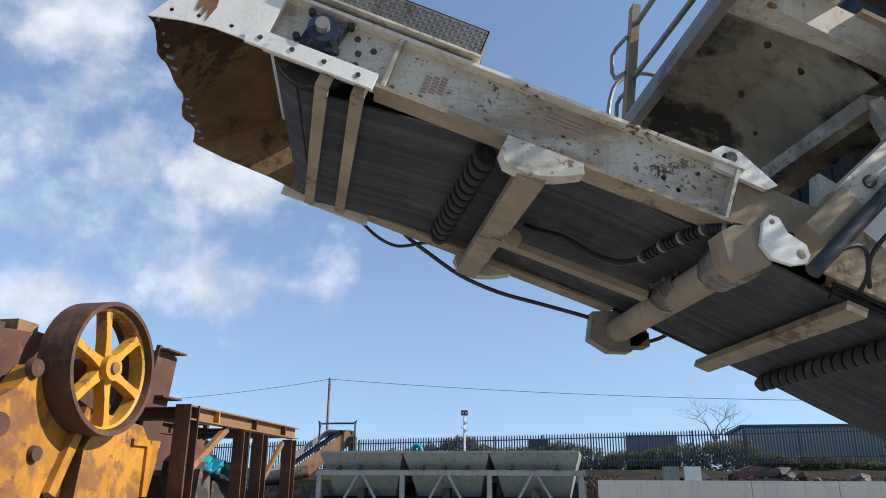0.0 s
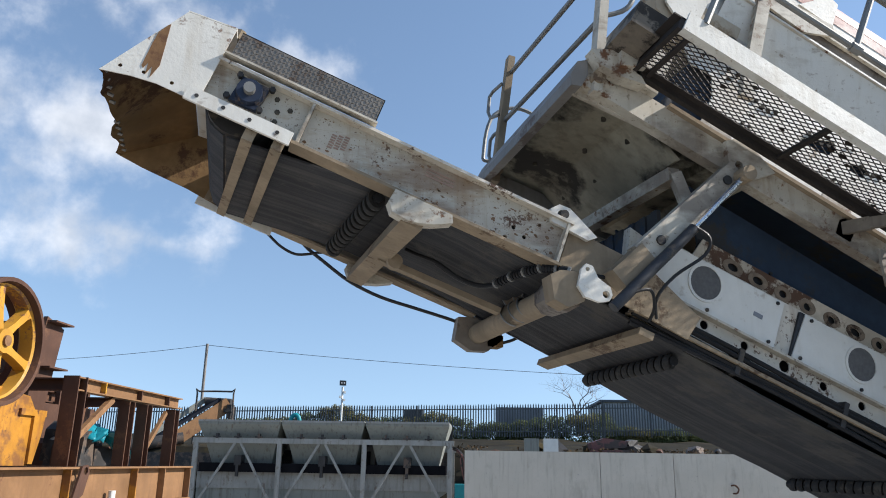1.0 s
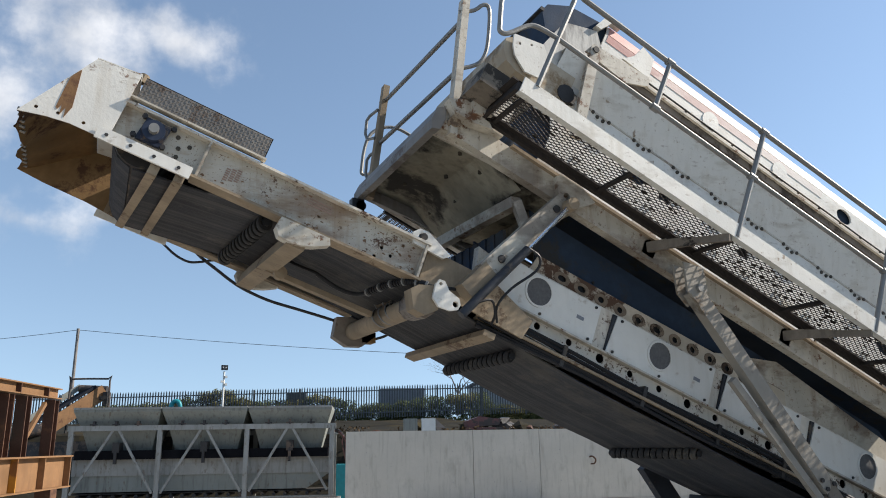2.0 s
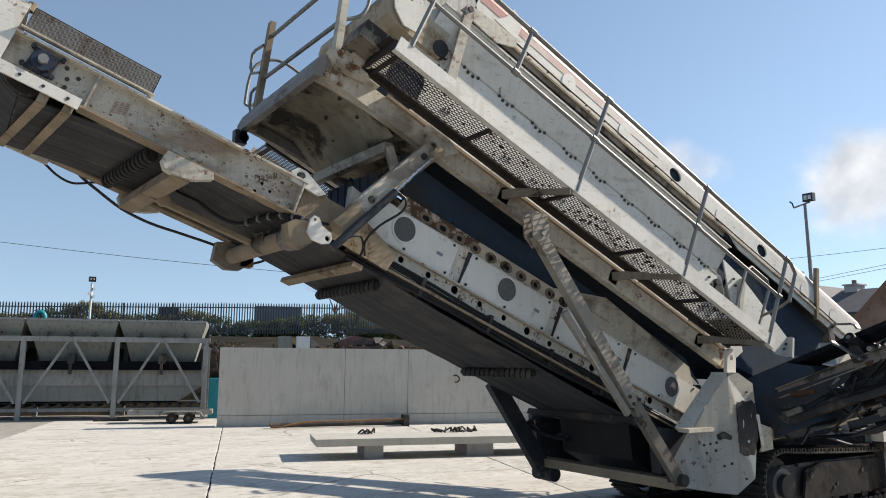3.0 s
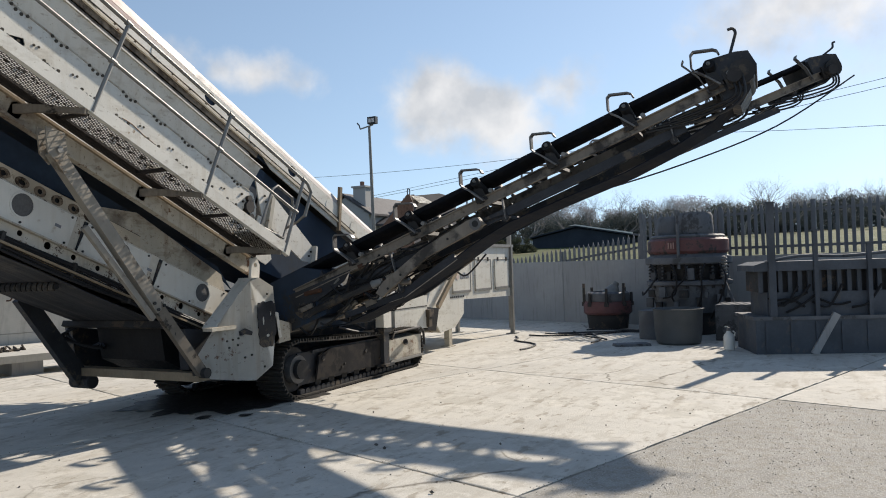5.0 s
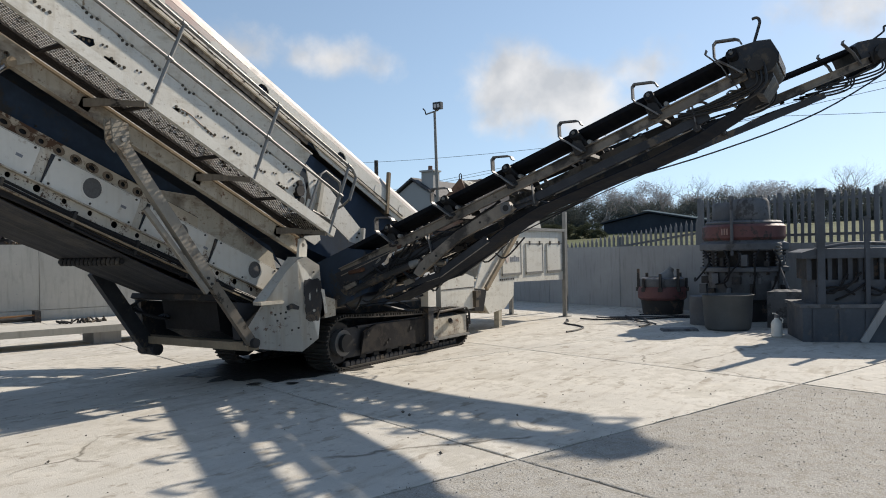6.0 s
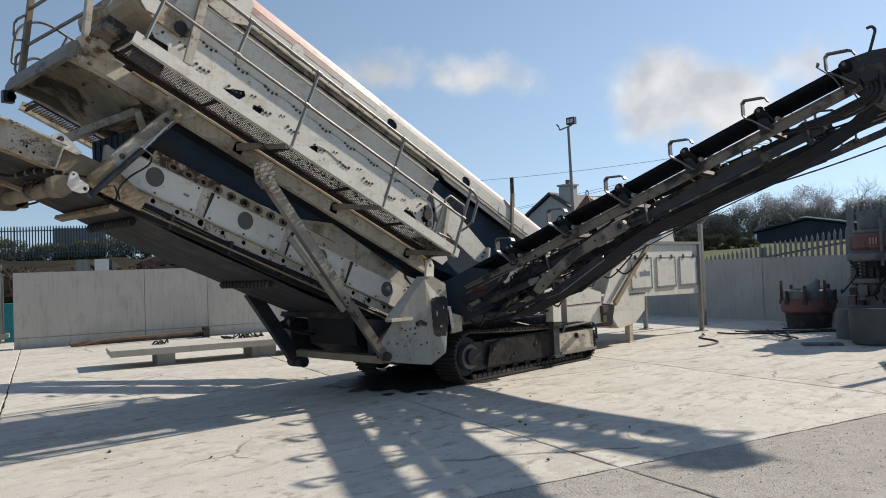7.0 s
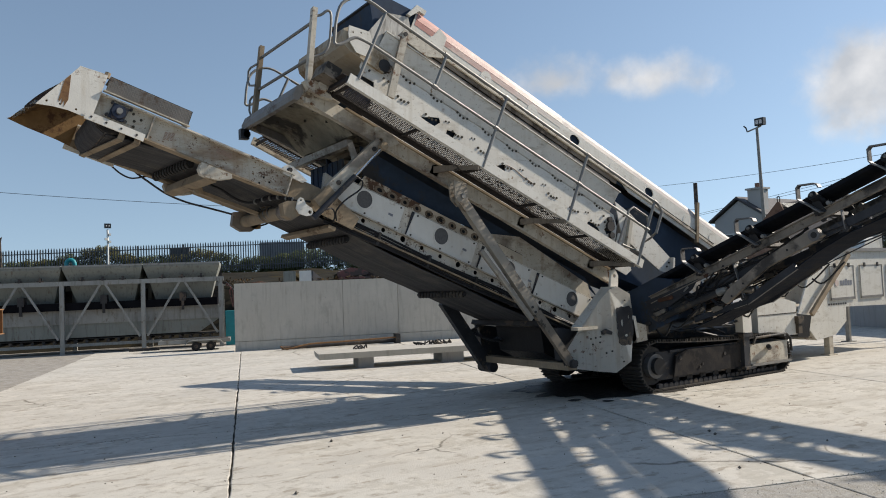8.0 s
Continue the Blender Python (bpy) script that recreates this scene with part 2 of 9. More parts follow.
dark_steel = mat("grimy_dark_steel", (0.042, 0.040, 0.039), 0.6, 0.2, var=0.4, vscale=3, wear=((0.10, 0.08, 0.06), 0.32, 4.0), spec=0.25)
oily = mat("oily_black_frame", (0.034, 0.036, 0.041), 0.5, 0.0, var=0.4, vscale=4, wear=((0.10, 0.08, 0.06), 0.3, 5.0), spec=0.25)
galv = mat("galvanised_steel", (0.22, 0.215, 0.20), 0.55, 0.35, var=0.2, vscale=8)
belt_dk = ribbed(mat("black_belt_rubber", (0.016, 0.019, 0.026), 0.95, var=0.3, vscale=1.5, wear=((0.028, 0.028, 0.030), 0.3, 2.5), bump=0.2, spec=0.04), (0.026, 0.026, 0.028, 1))
grimy_tan = mat("oil_stained_tan_steel", (0.19, 0.16, 0.125), 0.65, var=0.35, vscale=3.0, wear=((0.035, 0.03, 0.025), 0.33, 5.0), streak=((0.06, 0.05, 0.04), 0.55), spec=0.2)
rail_tan = overlay(mat("oil_stained_rail_paint", (0.24, 0.205, 0.165), 0.65, var=0.25, vscale=3.0, wear=((0.10, 0.08, 0.06), 0.26, 6.0), streak=((0.10, 0.085, 0.065), 0.5), spec=0.25), (0.028, 0.026, 0.026), 2.2, 0.49, 0.58, 0.85)
bracket_grey = mat("grimy_bracket_steel", (0.16, 0.155, 0.15), 0.5, 0.3, var=0.3, vscale=6.0, wear=((0.06, 0.05, 0.045), 0.35, 9.0), spec=0.3)
chrome = mat("polished_rod", (0.72, 0.72, 0.72), 0.15, 1.0, var=0.03)
tread = mat("chequer_plate_aluminium", (0.20, 0.18, 0.155), 0.5, 0.3, var=0.25, vscale=3, wear=((0.12, 0.085, 0.06), 0.3, 5.0))
meshm = mat("rusty_expanded_mesh", (0.045, 0.038, 0.034), 0.7, 0.3, var=0.3, vscale=4, spec=0.2)
blue = mat("blue_bearing_paint", (0.014, 0.022, 0.045), 0.5, var=0.3, vscale=6, wear=((0.12, 0.09, 0.07), 0.3, 12))
letter_pink = mat("faded_pink_lettering", (0.42, 0.26, 0.22), 0.6, var=0.2, vscale=4.0)
grille_grey = mat("perforated_grille", (0.12, 0.117, 0.115), 0.7, var=0.2, vscale=40, spec=0.2)
grey_letter = mat("grey_lettering", (0.20, 0.21, 0.23), 0.5, var=0.05)
stained_white = overlay(mat("oil_stained_white_paint", (0.50, 0.48, 0.43), 0.55, var=0.2, vscale=2.5, wear=((0.03, 0.028, 0.025), 0.22, 5.0), streak=((0.08, 0.07, 0.06), 0.8)), (0.05, 0.045, 0.04), 3.0, 0.5, 0.62, 0.7, (2.5, 1, 0.5))
lip_m = mat("brown_dusted_cream_paint", (0.42, 0.36, 0.27), 0.75, var=0.2, vscale=1.3, wear=((0.24, 0.17, 0.10), 0.35, 2.0), streak=((0.26, 0.19, 0.12), 0.4), spec=0.2)
orange_mark = mat("pale_emblem", (0.55, 0.45, 0.40), 0.5, var=0.05)
end_grey = mat("scuffed_grey_paint", (0.22, 0.205, 0.185), 0.6, var=0.25, vscale=2.5, wear=((0.12, 0.09, 0.07), 0.3, 7.0), streak=((0.15, 0.12, 0.09), 0.5))
panel_white = overlay(mat("bright_white_panel_paint", (0.66, 0.64, 0.58), 0.45, var=0.10, vscale=1.0, streak=((0.50, 0.45, 0.36), 0.35), spec=0.4), (0.36, 0.28, 0.19), 9.0, 0.60, 0.70, 0.6)
leg_grey = overlay(mat("dusty_grey_leg_paint", (0.26, 0.235, 0.195), 0.62, var=0.18, vscale=2.0, wear=((0.17, 0.13, 0.09), 0.2, 7.0), streak=((0.24, 0.20, 0.15), 0.5), spec=0.25), (0.08, 0.065, 0.05), 3.0, 0.58, 0.66, 0.7)
faded = mat("faded_brown_label", (0.30, 0.20, 0.15), 0.7, var=0.25, vscale=9)
conc = mat("pale_concrete_slab", (0.555, 0.53, 0.475), 0.85, var=0.15, vscale=0.7, wear=((0.475, 0.45, 0.395), 0.45, 4.0), streak=((0.43, 0.405, 0.355), 0.35), fine=60, bump=0.45, rnd=0.05, spec=0.15)
rough_conc = mat("rough_brushed_concrete", (0.37, 0.355, 0.325), 0.95, var=0.12, vscale=1.2, wear=((0.31, 0.29, 0.25), 0.5, 45.0), fine=38, bump=1.0, rnd=0.04, spec=0.1)
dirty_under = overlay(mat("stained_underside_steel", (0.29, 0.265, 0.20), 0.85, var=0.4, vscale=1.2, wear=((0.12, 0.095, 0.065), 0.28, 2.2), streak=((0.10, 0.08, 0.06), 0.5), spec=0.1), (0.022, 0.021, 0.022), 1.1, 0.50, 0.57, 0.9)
groove_brown = mat("oily_brown_pipe", (0.21, 0.18, 0.15), 0.6, var=0.4, vscale=2.5, wear=((0.07, 0.055, 0.045), 0.36, 4.0), spec=0.2)
joint_m = mat("dark_slab_joint", (0.085, 0.076, 0.062), 0.95, var=0.5, vscale=6, spec=0.1)
wallc = mat("cast_concrete_wall", (0.48, 0.455, 0.40), 0.85, var=0.09, vscale=0.8, streak=((0.29, 0.27, 0.23), 0.55), fine=60, bump=0.15, spec=0.15)
wall_grey = mat("grey_render_wall", (0.35, 0.345, 0.335), 0.9, var=0.12, vscale=0.8, streak=((0.18, 0.175, 0.165), 0.5), fine=60, spec=0.15)
gravel_m = mat("crushed_stone", (0.36, 0.335, 0.295), 0.95, var=0.2, vscale=6.0, wear=((0.42, 0.40, 0.36), 0.3, 30.0), fine=60, bump=0.5, spec=0.1)
earth = mat("bank_earth_and_grass", (0.030, 0.027, 0.020), 0.95, var=0.45, vscale=0.8, wear=((0.042, 0.034, 0.018), 0.4, 1.2), fine=20, bump=0.6, spec=0.05)
leaf = thin(mat("hedge_leaves", (0.14, 0.165, 0.075), 0.7, var=0.5, vscale=1.5, bump=0, spec=0.2), 0.35)
leaf_dry = thin(mat("dry_hedge_leaves", (0.24, 0.225, 0.10), 0.75, var=0.4, vscale=1.0, bump=0, spec=0.2), 0.35)
# bark lightened to carry the haze over the far trees
bark = mat("grey_brown_bark", (0.22, 0.20, 0.18), 0.9, var=0.3, vscale=5)
fence_m = mat("weathered_fence_steel", (0.11, 0.115, 0.115), 0.6, 0.4, var=0.2, vscale=3)
fence_dk = mat("dull_fence_steel", (0.14, 0.148, 0.16), 0.55, 0.3, var=0.2, vscale=3)
yellow = overlay(mat("peeling_yellow_paint", (0.385, 0.175, 0.02), 0.5, var=0.3, vscale=1.2, wear=((0.11, 0.045, 0.022), 0.34, 5.0), streak=((0.22, 0.085, 0.025), 0.8), spec=0.35), (0.17, 0.075, 0.03), 1.7, 0.49, 0.56, 0.85)
wheel_yel = mat("yellow_spoke_paint", (0.46, 0.235, 0.025), 0.55, var=0.2, vscale=3.0, wear=((0.19, 0.09, 0.045), 0.30, 9.0), spec=0.3)
rust = mat("brown_rusted_steel", (0.088, 0.046, 0.031), 0.72, 0.1, var=0.3, vscale=2.5, wear=((0.13, 0.066, 0.038), 0.33, 6.0), streak=((0.06, 0.034, 0.026), 0.6), spec=0.2)
rust_light = mat("rusty_buff_beam", (0.215, 0.118, 0.056), 0.72, var=0.3, vscale=1.6, wear=((0.13, 0.066, 0.036), 0.22, 5.0), streak=((0.14, 0.075, 0.04), 0.7), spec=0.2)
bin_grey = overlay(mat("green_grey_bin_paint", (0.225, 0.235, 0.21), 0.55, var=0.12, vscale=1.2, wear=((0.23, 0.225, 0.195), 0.2, 3.0), streak=((0.09, 0.085, 0.07), 0.7), spec=0.25), (0.12, 0.085, 0.055), 9.0, 0.60, 0.68, 0.6, (1, 1, 0.4))
bin_lite = overlay(mat("light_grey_frame_paint", (0.29, 0.288, 0.265), 0.55, var=0.15, vscale=2, streak=((0.13, 0.115, 0.09), 0.6), spec=0.25), (0.13, 0.09, 0.06), 7.0, 0.58, 0.67, 0.6, (1, 1, 0.5))
skirt_black = mat("black_rubber_skirt", (0.010, 0.010, 0.012), 0.95, var=0.3, vscale=3.0, spec=0.03)
teal = mat("teal_paint", (0.012, 0.24, 0.27), 0.45, var=0.2, vscale=3)
teal_tarp = mat("teal_plastic_sheet", (0.012, 0.22, 0.28), 0.35, var=0.25, vscale=5)
red_dirty = mat("dirty_red_paint", (0.155, 0.066, 0.062), 0.6, var=0.35, vscale=3, wear=((0.05, 0.04, 0.036), 0.48, 3.0))
crusher_dk = mat("dark_crusher_casting", (0.05, 0.048, 0.047), 0.65, 0.1, var=0.35, vscale=2.5, wear=((0.12, 0.09, 0.07), 0.4, 5.0), spec=0.2)
# grey raised to carry the veiling glare over the machines by the east wall
machine_grey = mat("glare_lifted_grey_castings", (0.145, 0.15, 0.158), 0.7, 0.1, var=0.35, vscale=2.5, wear=((0.075, 0.074, 0.075), 0.45, 4.0), spec=0.25)
unit_dark = mat("dark_dusty_blue_steel", (0.085, 0.095, 0.11), 0.7, 0.1, var=0.3, vscale=2.0, wear=((0.11, 0.11, 0.11), 0.3, 5.0), spec=0.2)
# pinkish paint, darkened to offset the strong sun on the rolled edge
roll_dimmed = mat("dimmed_pinkish_paint", (0.42, 0.38, 0.35), 0.55, var=0.12, vscale=1.2, streak=((0.42, 0.34, 0.28), 0.4), wear=((0.30, 0.23, 0.18), 0.1, 12.0))
rust_plate = overlay(mat("rusty_brown_plate", (0.17, 0.105, 0.075), 0.75, var=0.25, vscale=1.5, wear=((0.10, 0.06, 0.045), 0.35, 3.0), spec=0.15), (0.27, 0.20, 0.16), 2.0, 0.52, 0.66, 0.6, (1, 1, 0.6))
stripe_red = fading(mat("bleached_red_stripe", (0.47, 0.20, 0.165), 0.5, var=0.2, vscale=0.8, wear=((0.56, 0.38, 0.32), 0.25, 3.0)), (0.64, 0.585, 0.52), 0.25, 1.15)
shed_black = mat("black_barn_sheeting", (0.045, 0.055, 0.07), 1.0, var=0.2, vscale=0.6, spec=0.0)
slot_stain = mat("dark_rust_stain", (0.21, 0.16, 0.115), 0.85, var=0.4, vscale=12.0, wear=((0.06, 0.042, 0.03), 0.4, 9.0), spec=0.1)
mud_sun_block = mat("black_mud_and_sun_block", (0.055, 0.045, 0.037), 0.9, var=0.4, vscale=4.0, spec=0.1)
grass = mat("rough_field_grass", (0.085, 0.10, 0.042), 0.9, var=0.35, vscale=0.3, wear=((0.13, 0.12, 0.06), 0.4, 0.6), fine=6, bump=0.5, spec=0.1)
# distance haze is put into this pale, bluish twig colour
twigs = thin(mat("haze_pale_winter_twigs", (0.27, 0.28, 0.30), 0.9, var=0.25, vscale=0.35, bump=0))
plastic_w = mat("white_plastic", (0.66, 0.66, 0.62), 0.4, var=0.06, vscale=8)
render_w = mat("house_render", (0.42, 0.41, 0.39), 0.9, var=0.06, vscale=0.6)
brick_m = mat("red_brick_gable", (0.20, 0.115, 0.085), 0.85, var=0.2, vscale=3)
slate = mat("slate_roof", (0.085, 0.08, 0.082), 0.75, var=0.2, vscale=2)
shed_m = mat("shed_cladding", (0.36, 0.375, 0.385), 0.5, 0.1, var=0.1, vscale=0.7)
shed_dk = mat("dark_barn_cladding", (0.075, 0.085, 0.095), 0.6, var=0.15, vscale=0.6)
glass_dk = mat("dark_window_glass", (0.02, 0.025, 0.03), 0.08, var=0.05)
wire_m = mat("black_cable", (0.012, 0.012, 0.013), 0.5, var=0.1)
lamp_black = mat("black_lamp_housing", (0.015, 0.016, 0.018), 0.4, var=0.1)
lamp_glass = mat("floodlight_glass", (0.5, 0.5, 0.5), 0.15, var=0.03)

overlay(conc, (0.30, 0.27, 0.22), 34.0, 0.60, 0.68, 0.55)
overlay(conc, (0.37, 0.33, 0.27), 1.6, 0.53, 0.68, 0.6, (0.5, 2.6, 1), 0.35)
overlay(conc, (0.66, 0.62, 0.54), 2.6, 0.54, 0.68, 0.45)
overlay(conc, (0.33, 0.27, 0.19), 7.0, 0.64, 0.72, 0.5, (0.5, 3.0, 1), -0.5)
overlay(clean_white, (0.33, 0.27, 0.19), 30.0, 0.63, 0.67, 0.7)
overlay(clean_white, (0.36, 0.31, 0.23), 3.0, 0.55, 0.70, 0.5, (0.7, 1, 2.2))
overlay(wallc, (0.30, 0.28, 0.245), 4.0, 0.55, 0.70, 0.45, (1, 1, 0.5))
overlay(wallc, (0.25, 0.23, 0.20), 40.0, 0.63, 0.68, 0.5)
overlay(cream, (0.17, 0.125, 0.085), 5.0, 0.55, 0.66, 0.55, (0.6, 1, 1.6))
overlay(conc, (0.22, 0.20, 0.17), 110.0, 0.64, 0.68, 0.5)
overlay(conc, (0.64, 0.61, 0.55), 80.0, 0.60, 0.66, 0.4)
overlay(clean_white, (0.27, 0.21, 0.15), 11.0, 0.61, 0.69, 0.55, (0.8, 1, 1.8))
overlay(white, (0.25, 0.19, 0.13), 13.0, 0.60, 0.68, 0.5, (0.8, 1, 1.8))
overlay(cream, (0.11, 0.08, 0.06), 1.5, 0.53, 0.63, 0.65, (0.7, 1, 1.3))
overlay(cream, (0.12, 0.09, 0.06), 26.0, 0.60, 0.66, 0.6)
overlay(conc, (0.31, 0.275, 0.225), 8.0, 0.58, 0.67, 0.55)
overlay(conc, (0.24, 0.20, 0.155), 0.9, 0.61, 0.70, 0.45, (1, 1.6, 1), 0.35)
cracked(conc, (0.13, 0.115, 0.09), 0.30, 0.006, 0.85)
overlay(conc, (0.26, 0.225, 0.175), 2.2, 0.585, 0.64, 0.6, (1, 2.2, 1), 0.35)
overlay(rough_conc, (0.24, 0.225, 0.20), 5.0, 0.55, 0.68, 0.5)
overlay(rough_conc, (0.55, 0.52, 0.46), 60.0, 0.55, 0.62, 0.7)

# ---- building helpers ----
I4 = Matrix.Identity(4)


def slope(theta, x, z):
    """Local x down the slope, y across the machine, z square to the slope."""
    return Matrix.Translation((x, 0, z)) @ Matrix.Rotation(radians(theta), 4, "Y")


def thing(name, at, label, category, group="", kind=""):
    e = new(name)
    e.location = at
    e.empty_display_size = 0.3
    tagged(e, label, category, group, kind)
    bpy.context.view_layer.update()
    return e


def part(name, bm, material, parent=None, label="", smooth=False, bevel=0.0):
    if bevel:
        es = [e for e in bm.edges if len(e.link_faces) == 2 and e.calc_face_angle(0) > 0.6]
        bmesh.ops.bevel(bm, geom=es, offset=bevel, segments=1, affect="EDGES", clamp_overlap=True)
    bmesh.ops.recalc_face_normals(bm, faces=bm.faces)
    off = Vector((0, 0, 0))
    p = parent
    while p is not None:
        off += p.location
        p = p.parent
    if parent is not None:
        bmesh.ops.translate(bm, vec=-off, verts=bm.verts)
    me = bpy.data.meshes.new(name)
    bm.to_mesh(me)
    bm.free()
    if smooth:
        me.polygons.foreach_set("use_smooth", [True] * len(me.polygons))
        me.set_sharp_from_angle(angle=radians(35))
    me.materials.append(material)
    ob = new(name, me)
    ob.parent = parent
    if label:
        ob["label"] = label
    return ob


def lone(name, bm, material, label, category, kind="", group="", smooth=False, bevel=0.0):
    return tagged(part(name, bm, material, None, "", smooth, bevel), label, category, group, kind)


def B():
    return bmesh.new()


def box(bm, lo, hi, M=I4):
    v = [bm.verts.new(M @ Vector((x, y, z))) for x in (lo[0], hi[0]) for y in (lo[1], hi[1]) for z in (lo[2], hi[2])]
    for q in ((0, 1, 3, 2), (4, 6, 7, 5), (0, 4, 5, 1), (2, 3, 7, 6), (0, 2, 6, 4), (1, 5, 7, 3)):
        bm.faces.new([v[k] for k in q])
    return bm


def prism(bm, pts, y0, y1, M=I4):
    """An outline in local x, z drawn out along local y."""
    a = [bm.verts.new(M @ Vector((x, y0, z))) for x, z in pts]
    c = [bm.verts.new(M @ Vector((x, y1, z))) for x, z in pts]
    n = len(pts)
    for k in range(n):
        bm.faces.new((a[k], a[(k + 1) % n], c[(k + 1) % n], c[k]))
    bm.faces.new(a[::-1])
    bm.faces.new(c)
    return bm


def oval(cx, cz, rx, rz=None, n=14, turn=0.0):
    rz = rz or rx
    ct, st = math.cos(turn), math.sin(turn)
    out = []
    for k in range(n):
        x, z = rx * math.cos(2 * math.pi * k / n), rz * math.sin(2 * math.pi * k / n)
        out.append((cx + x * ct - z * st, cz + x * st + z * ct))
    return out


def holed(bm, pts, holes, y0, y1, M=I4):
    """A plate with real holes."""
    loops, edges = [], []
    for ring in (pts, *holes):
        v = [bm.verts.new(M @ Vector((x, y0, z))) for x, z in ring]
        e = [bm.edges.new((v[k], v[(k + 1) % len(v)])) for k in range(len(v))]
        loops.append(v)
        edges += e
    bmesh.ops.triangle_fill(bm, use_beauty=True, use_dissolve=False, edges=edges)
    front = {f for e in edges for f in e.link_faces}
    d = (M.to_3x3() @ Vector((0, y1 - y0, 0)))
    twin = {}
    for v in loops:
        for w in v:
            twin[w] = bm.verts.new(w.co + d)
    for f in list(front):
        bm.faces.new([twin[w] for w in reversed(f.verts)])
    for v in loops:
        for k in range(len(v)):
            p, q = v[k], v[(k + 1) % len(v)]
            bm.faces.new((p, q, twin[q], twin[p]))
    return bm


def tube(bm, p, q, r, n=10, M=I4, r2=None, caps=True):
    p, q = M @ Vector(p), M @ Vector(q)
    d = (q - p).normalized()
    s = d.cross(Vector((0, 0, 1)) if abs(d.z) < 0.9 else Vector((1, 0, 0))).normalized()
    t = d.cross(s)
    r2 = r if r2 is None else r2
    a, c = [], []
    for k in range(n):
        w = s * math.cos(2 * math.pi * k / n) + t * math.sin(2 * math.pi * k / n)
        a.append(bm.verts.new(p + w * r))
        c.append(bm.verts.new(q + w * r2))
    for k in range(n):
        bm.faces.new((a[k], a[(k + 1) % n], c[(k + 1) % n], c[k]))
    if caps:
        bm.faces.new(a[::-1])
        bm.faces.new(c)
    return bm


def pipe(bm, pts, r, n=8, M=I4, round_=0):
    """A bent tube through the points; round_: extra smooth points in each stretch."""
    P = [M @ Vector(p) for p in pts]
    if round_:
        Q = []
        for k in range(len(P) - 1):
            p0, p1, p2, p3 = P[max(0, k - 1)], P[k], P[k + 1], P[min(len(P) - 1, k + 2)]
            for j in range(round_):
                t = j / round_
                Q.append(0.5 * (2 * p1 + (p2 - p0) * t + (2 * p0 - 5 * p1 + 4 * p2 - p3) * t * t + (3 * p1 - p0 - 3 * p2 + p3) * t**3))
        P = Q + [P[-1]]
    rings, s = [], None
    for k, p in enumerate(P):
        d = (P[min(k + 1, len(P) - 1)] - P[max(k - 1, 0)]).normalized()
        if s is None:
            s = d.cross(Vector((0, 0, 1)) if abs(d.z) < 0.9 else Vector((1, 0, 0)))
        s = (s - d * s.dot(d)).normalized()
        t = d.cross(s)
        rings.append([bm.verts.new(p + (s * math.cos(2 * math.pi * j / n) + t * math.sin(2 * math.pi * j / n)) * r) for j in range(n)])
    for a, c in zip(rings, rings[1:]):
        for j in range(n):
            bm.faces.new((a[j], a[(j + 1) % n], c[(j + 1) % n], c[j]))
    bm.faces.new(rings[0][::-1])
    bm.faces.new(rings[-1])
    return bm


def ribbon(bm, pts, thick, y0, y1, M=I4):
    """A belt: a run of points in local x, z with a thickness, drawn across y."""
    P = [Vector((x, z)) for x, z in pts]
    up = []
    for k, p in enumerate(P):
        d = (P[min(k + 1, len(P) - 1)] - P[max(k - 1, 0)]).normalized()
        up.append(p + Vector((-d.y, d.x)) * thick)
    rows = [[bm.verts.new(M @ Vector((p.x, y, p.y))) for p, y in ((a, y0), (a, y1), (c, y1), (c, y0))] for a, c in zip(P, up)]
    for a, c in zip(rows, rows[1:]):
        for j in range(4):
            bm.faces.new((a[j], a[(j + 1) % 4], c[(j + 1) % 4], c[j]))
    bm.faces.new(rows[0][::-1])
    bm.faces.new(rows[-1])
    return bm


def beam(bm, p, q, w, h, M=I4, up=(0, 0, 1)):
    """A square bar between two points."""
    p, q = M @ Vector(p), M @ Vector(q)
    d = (q - p).normalized()
    s = d.cross(Vector(up)).normalized()
    t = s.cross(d)
    a = [bm.verts.new(e + s * (i * w / 2) + t * (j * h / 2)) for e in (p, q) for i, j in ((-1, -1), (1, -1), (1, 1), (-1, 1))]
    for k in ((0, 1, 2, 3), (7, 6, 5, 4), (0, 4, 5, 1), (1, 5, 6, 2), (2, 6, 7, 3), (3, 7, 4, 0)):
        bm.faces.new([a[j] for j in k])
    return bm


GA, GB = Vector((0.9483, -0.3173, 0)), Vector((0.3173, 0.9483, 0))
G = Matrix(((GA.x, GB.x, 0, 0), (GA.y, GB.y, 0, 0), (0, 0, 1, 0), (0, 0, 0, 1)))


def g(a, b, z=0.0):
    """The yard's own grid, along the slab joints."""
    return G @ Vector((a, b, z))

# ---- setting ----


def ground_height(a, b):
    def ramp(x, lo, hi):
        t = min(1, max(0, (x - lo) / (hi - lo)))
        return t * t * (3 - 2 * t)

    z = -0.03
    z += 2.35 * ramp(b, 24.6, 27.0) * ramp(a, -60, -30) * (1 - ramp(a, 21.0, 30.0))
    z += 0.75 * ramp(b, 30.0, 44.0) * (1 - ramp(a, 25.0, 40.0))
    z += 5.0 * ramp(a, 45, 120) * (1 - ramp(b, 60, 140))
    if b > 25.5 or a > 20:
        z += 0.25 * noise.noise(Vector((a * 0.4, b * 0.4, 0))) * ramp(b, 25, 28)
    return z


def spread(n, near, far):
    return [math.copysign(near * abs(t) + (far - near) * abs(t) ** 5, t) for t in (2 * k / n - 1 for k in range(n + 1))]


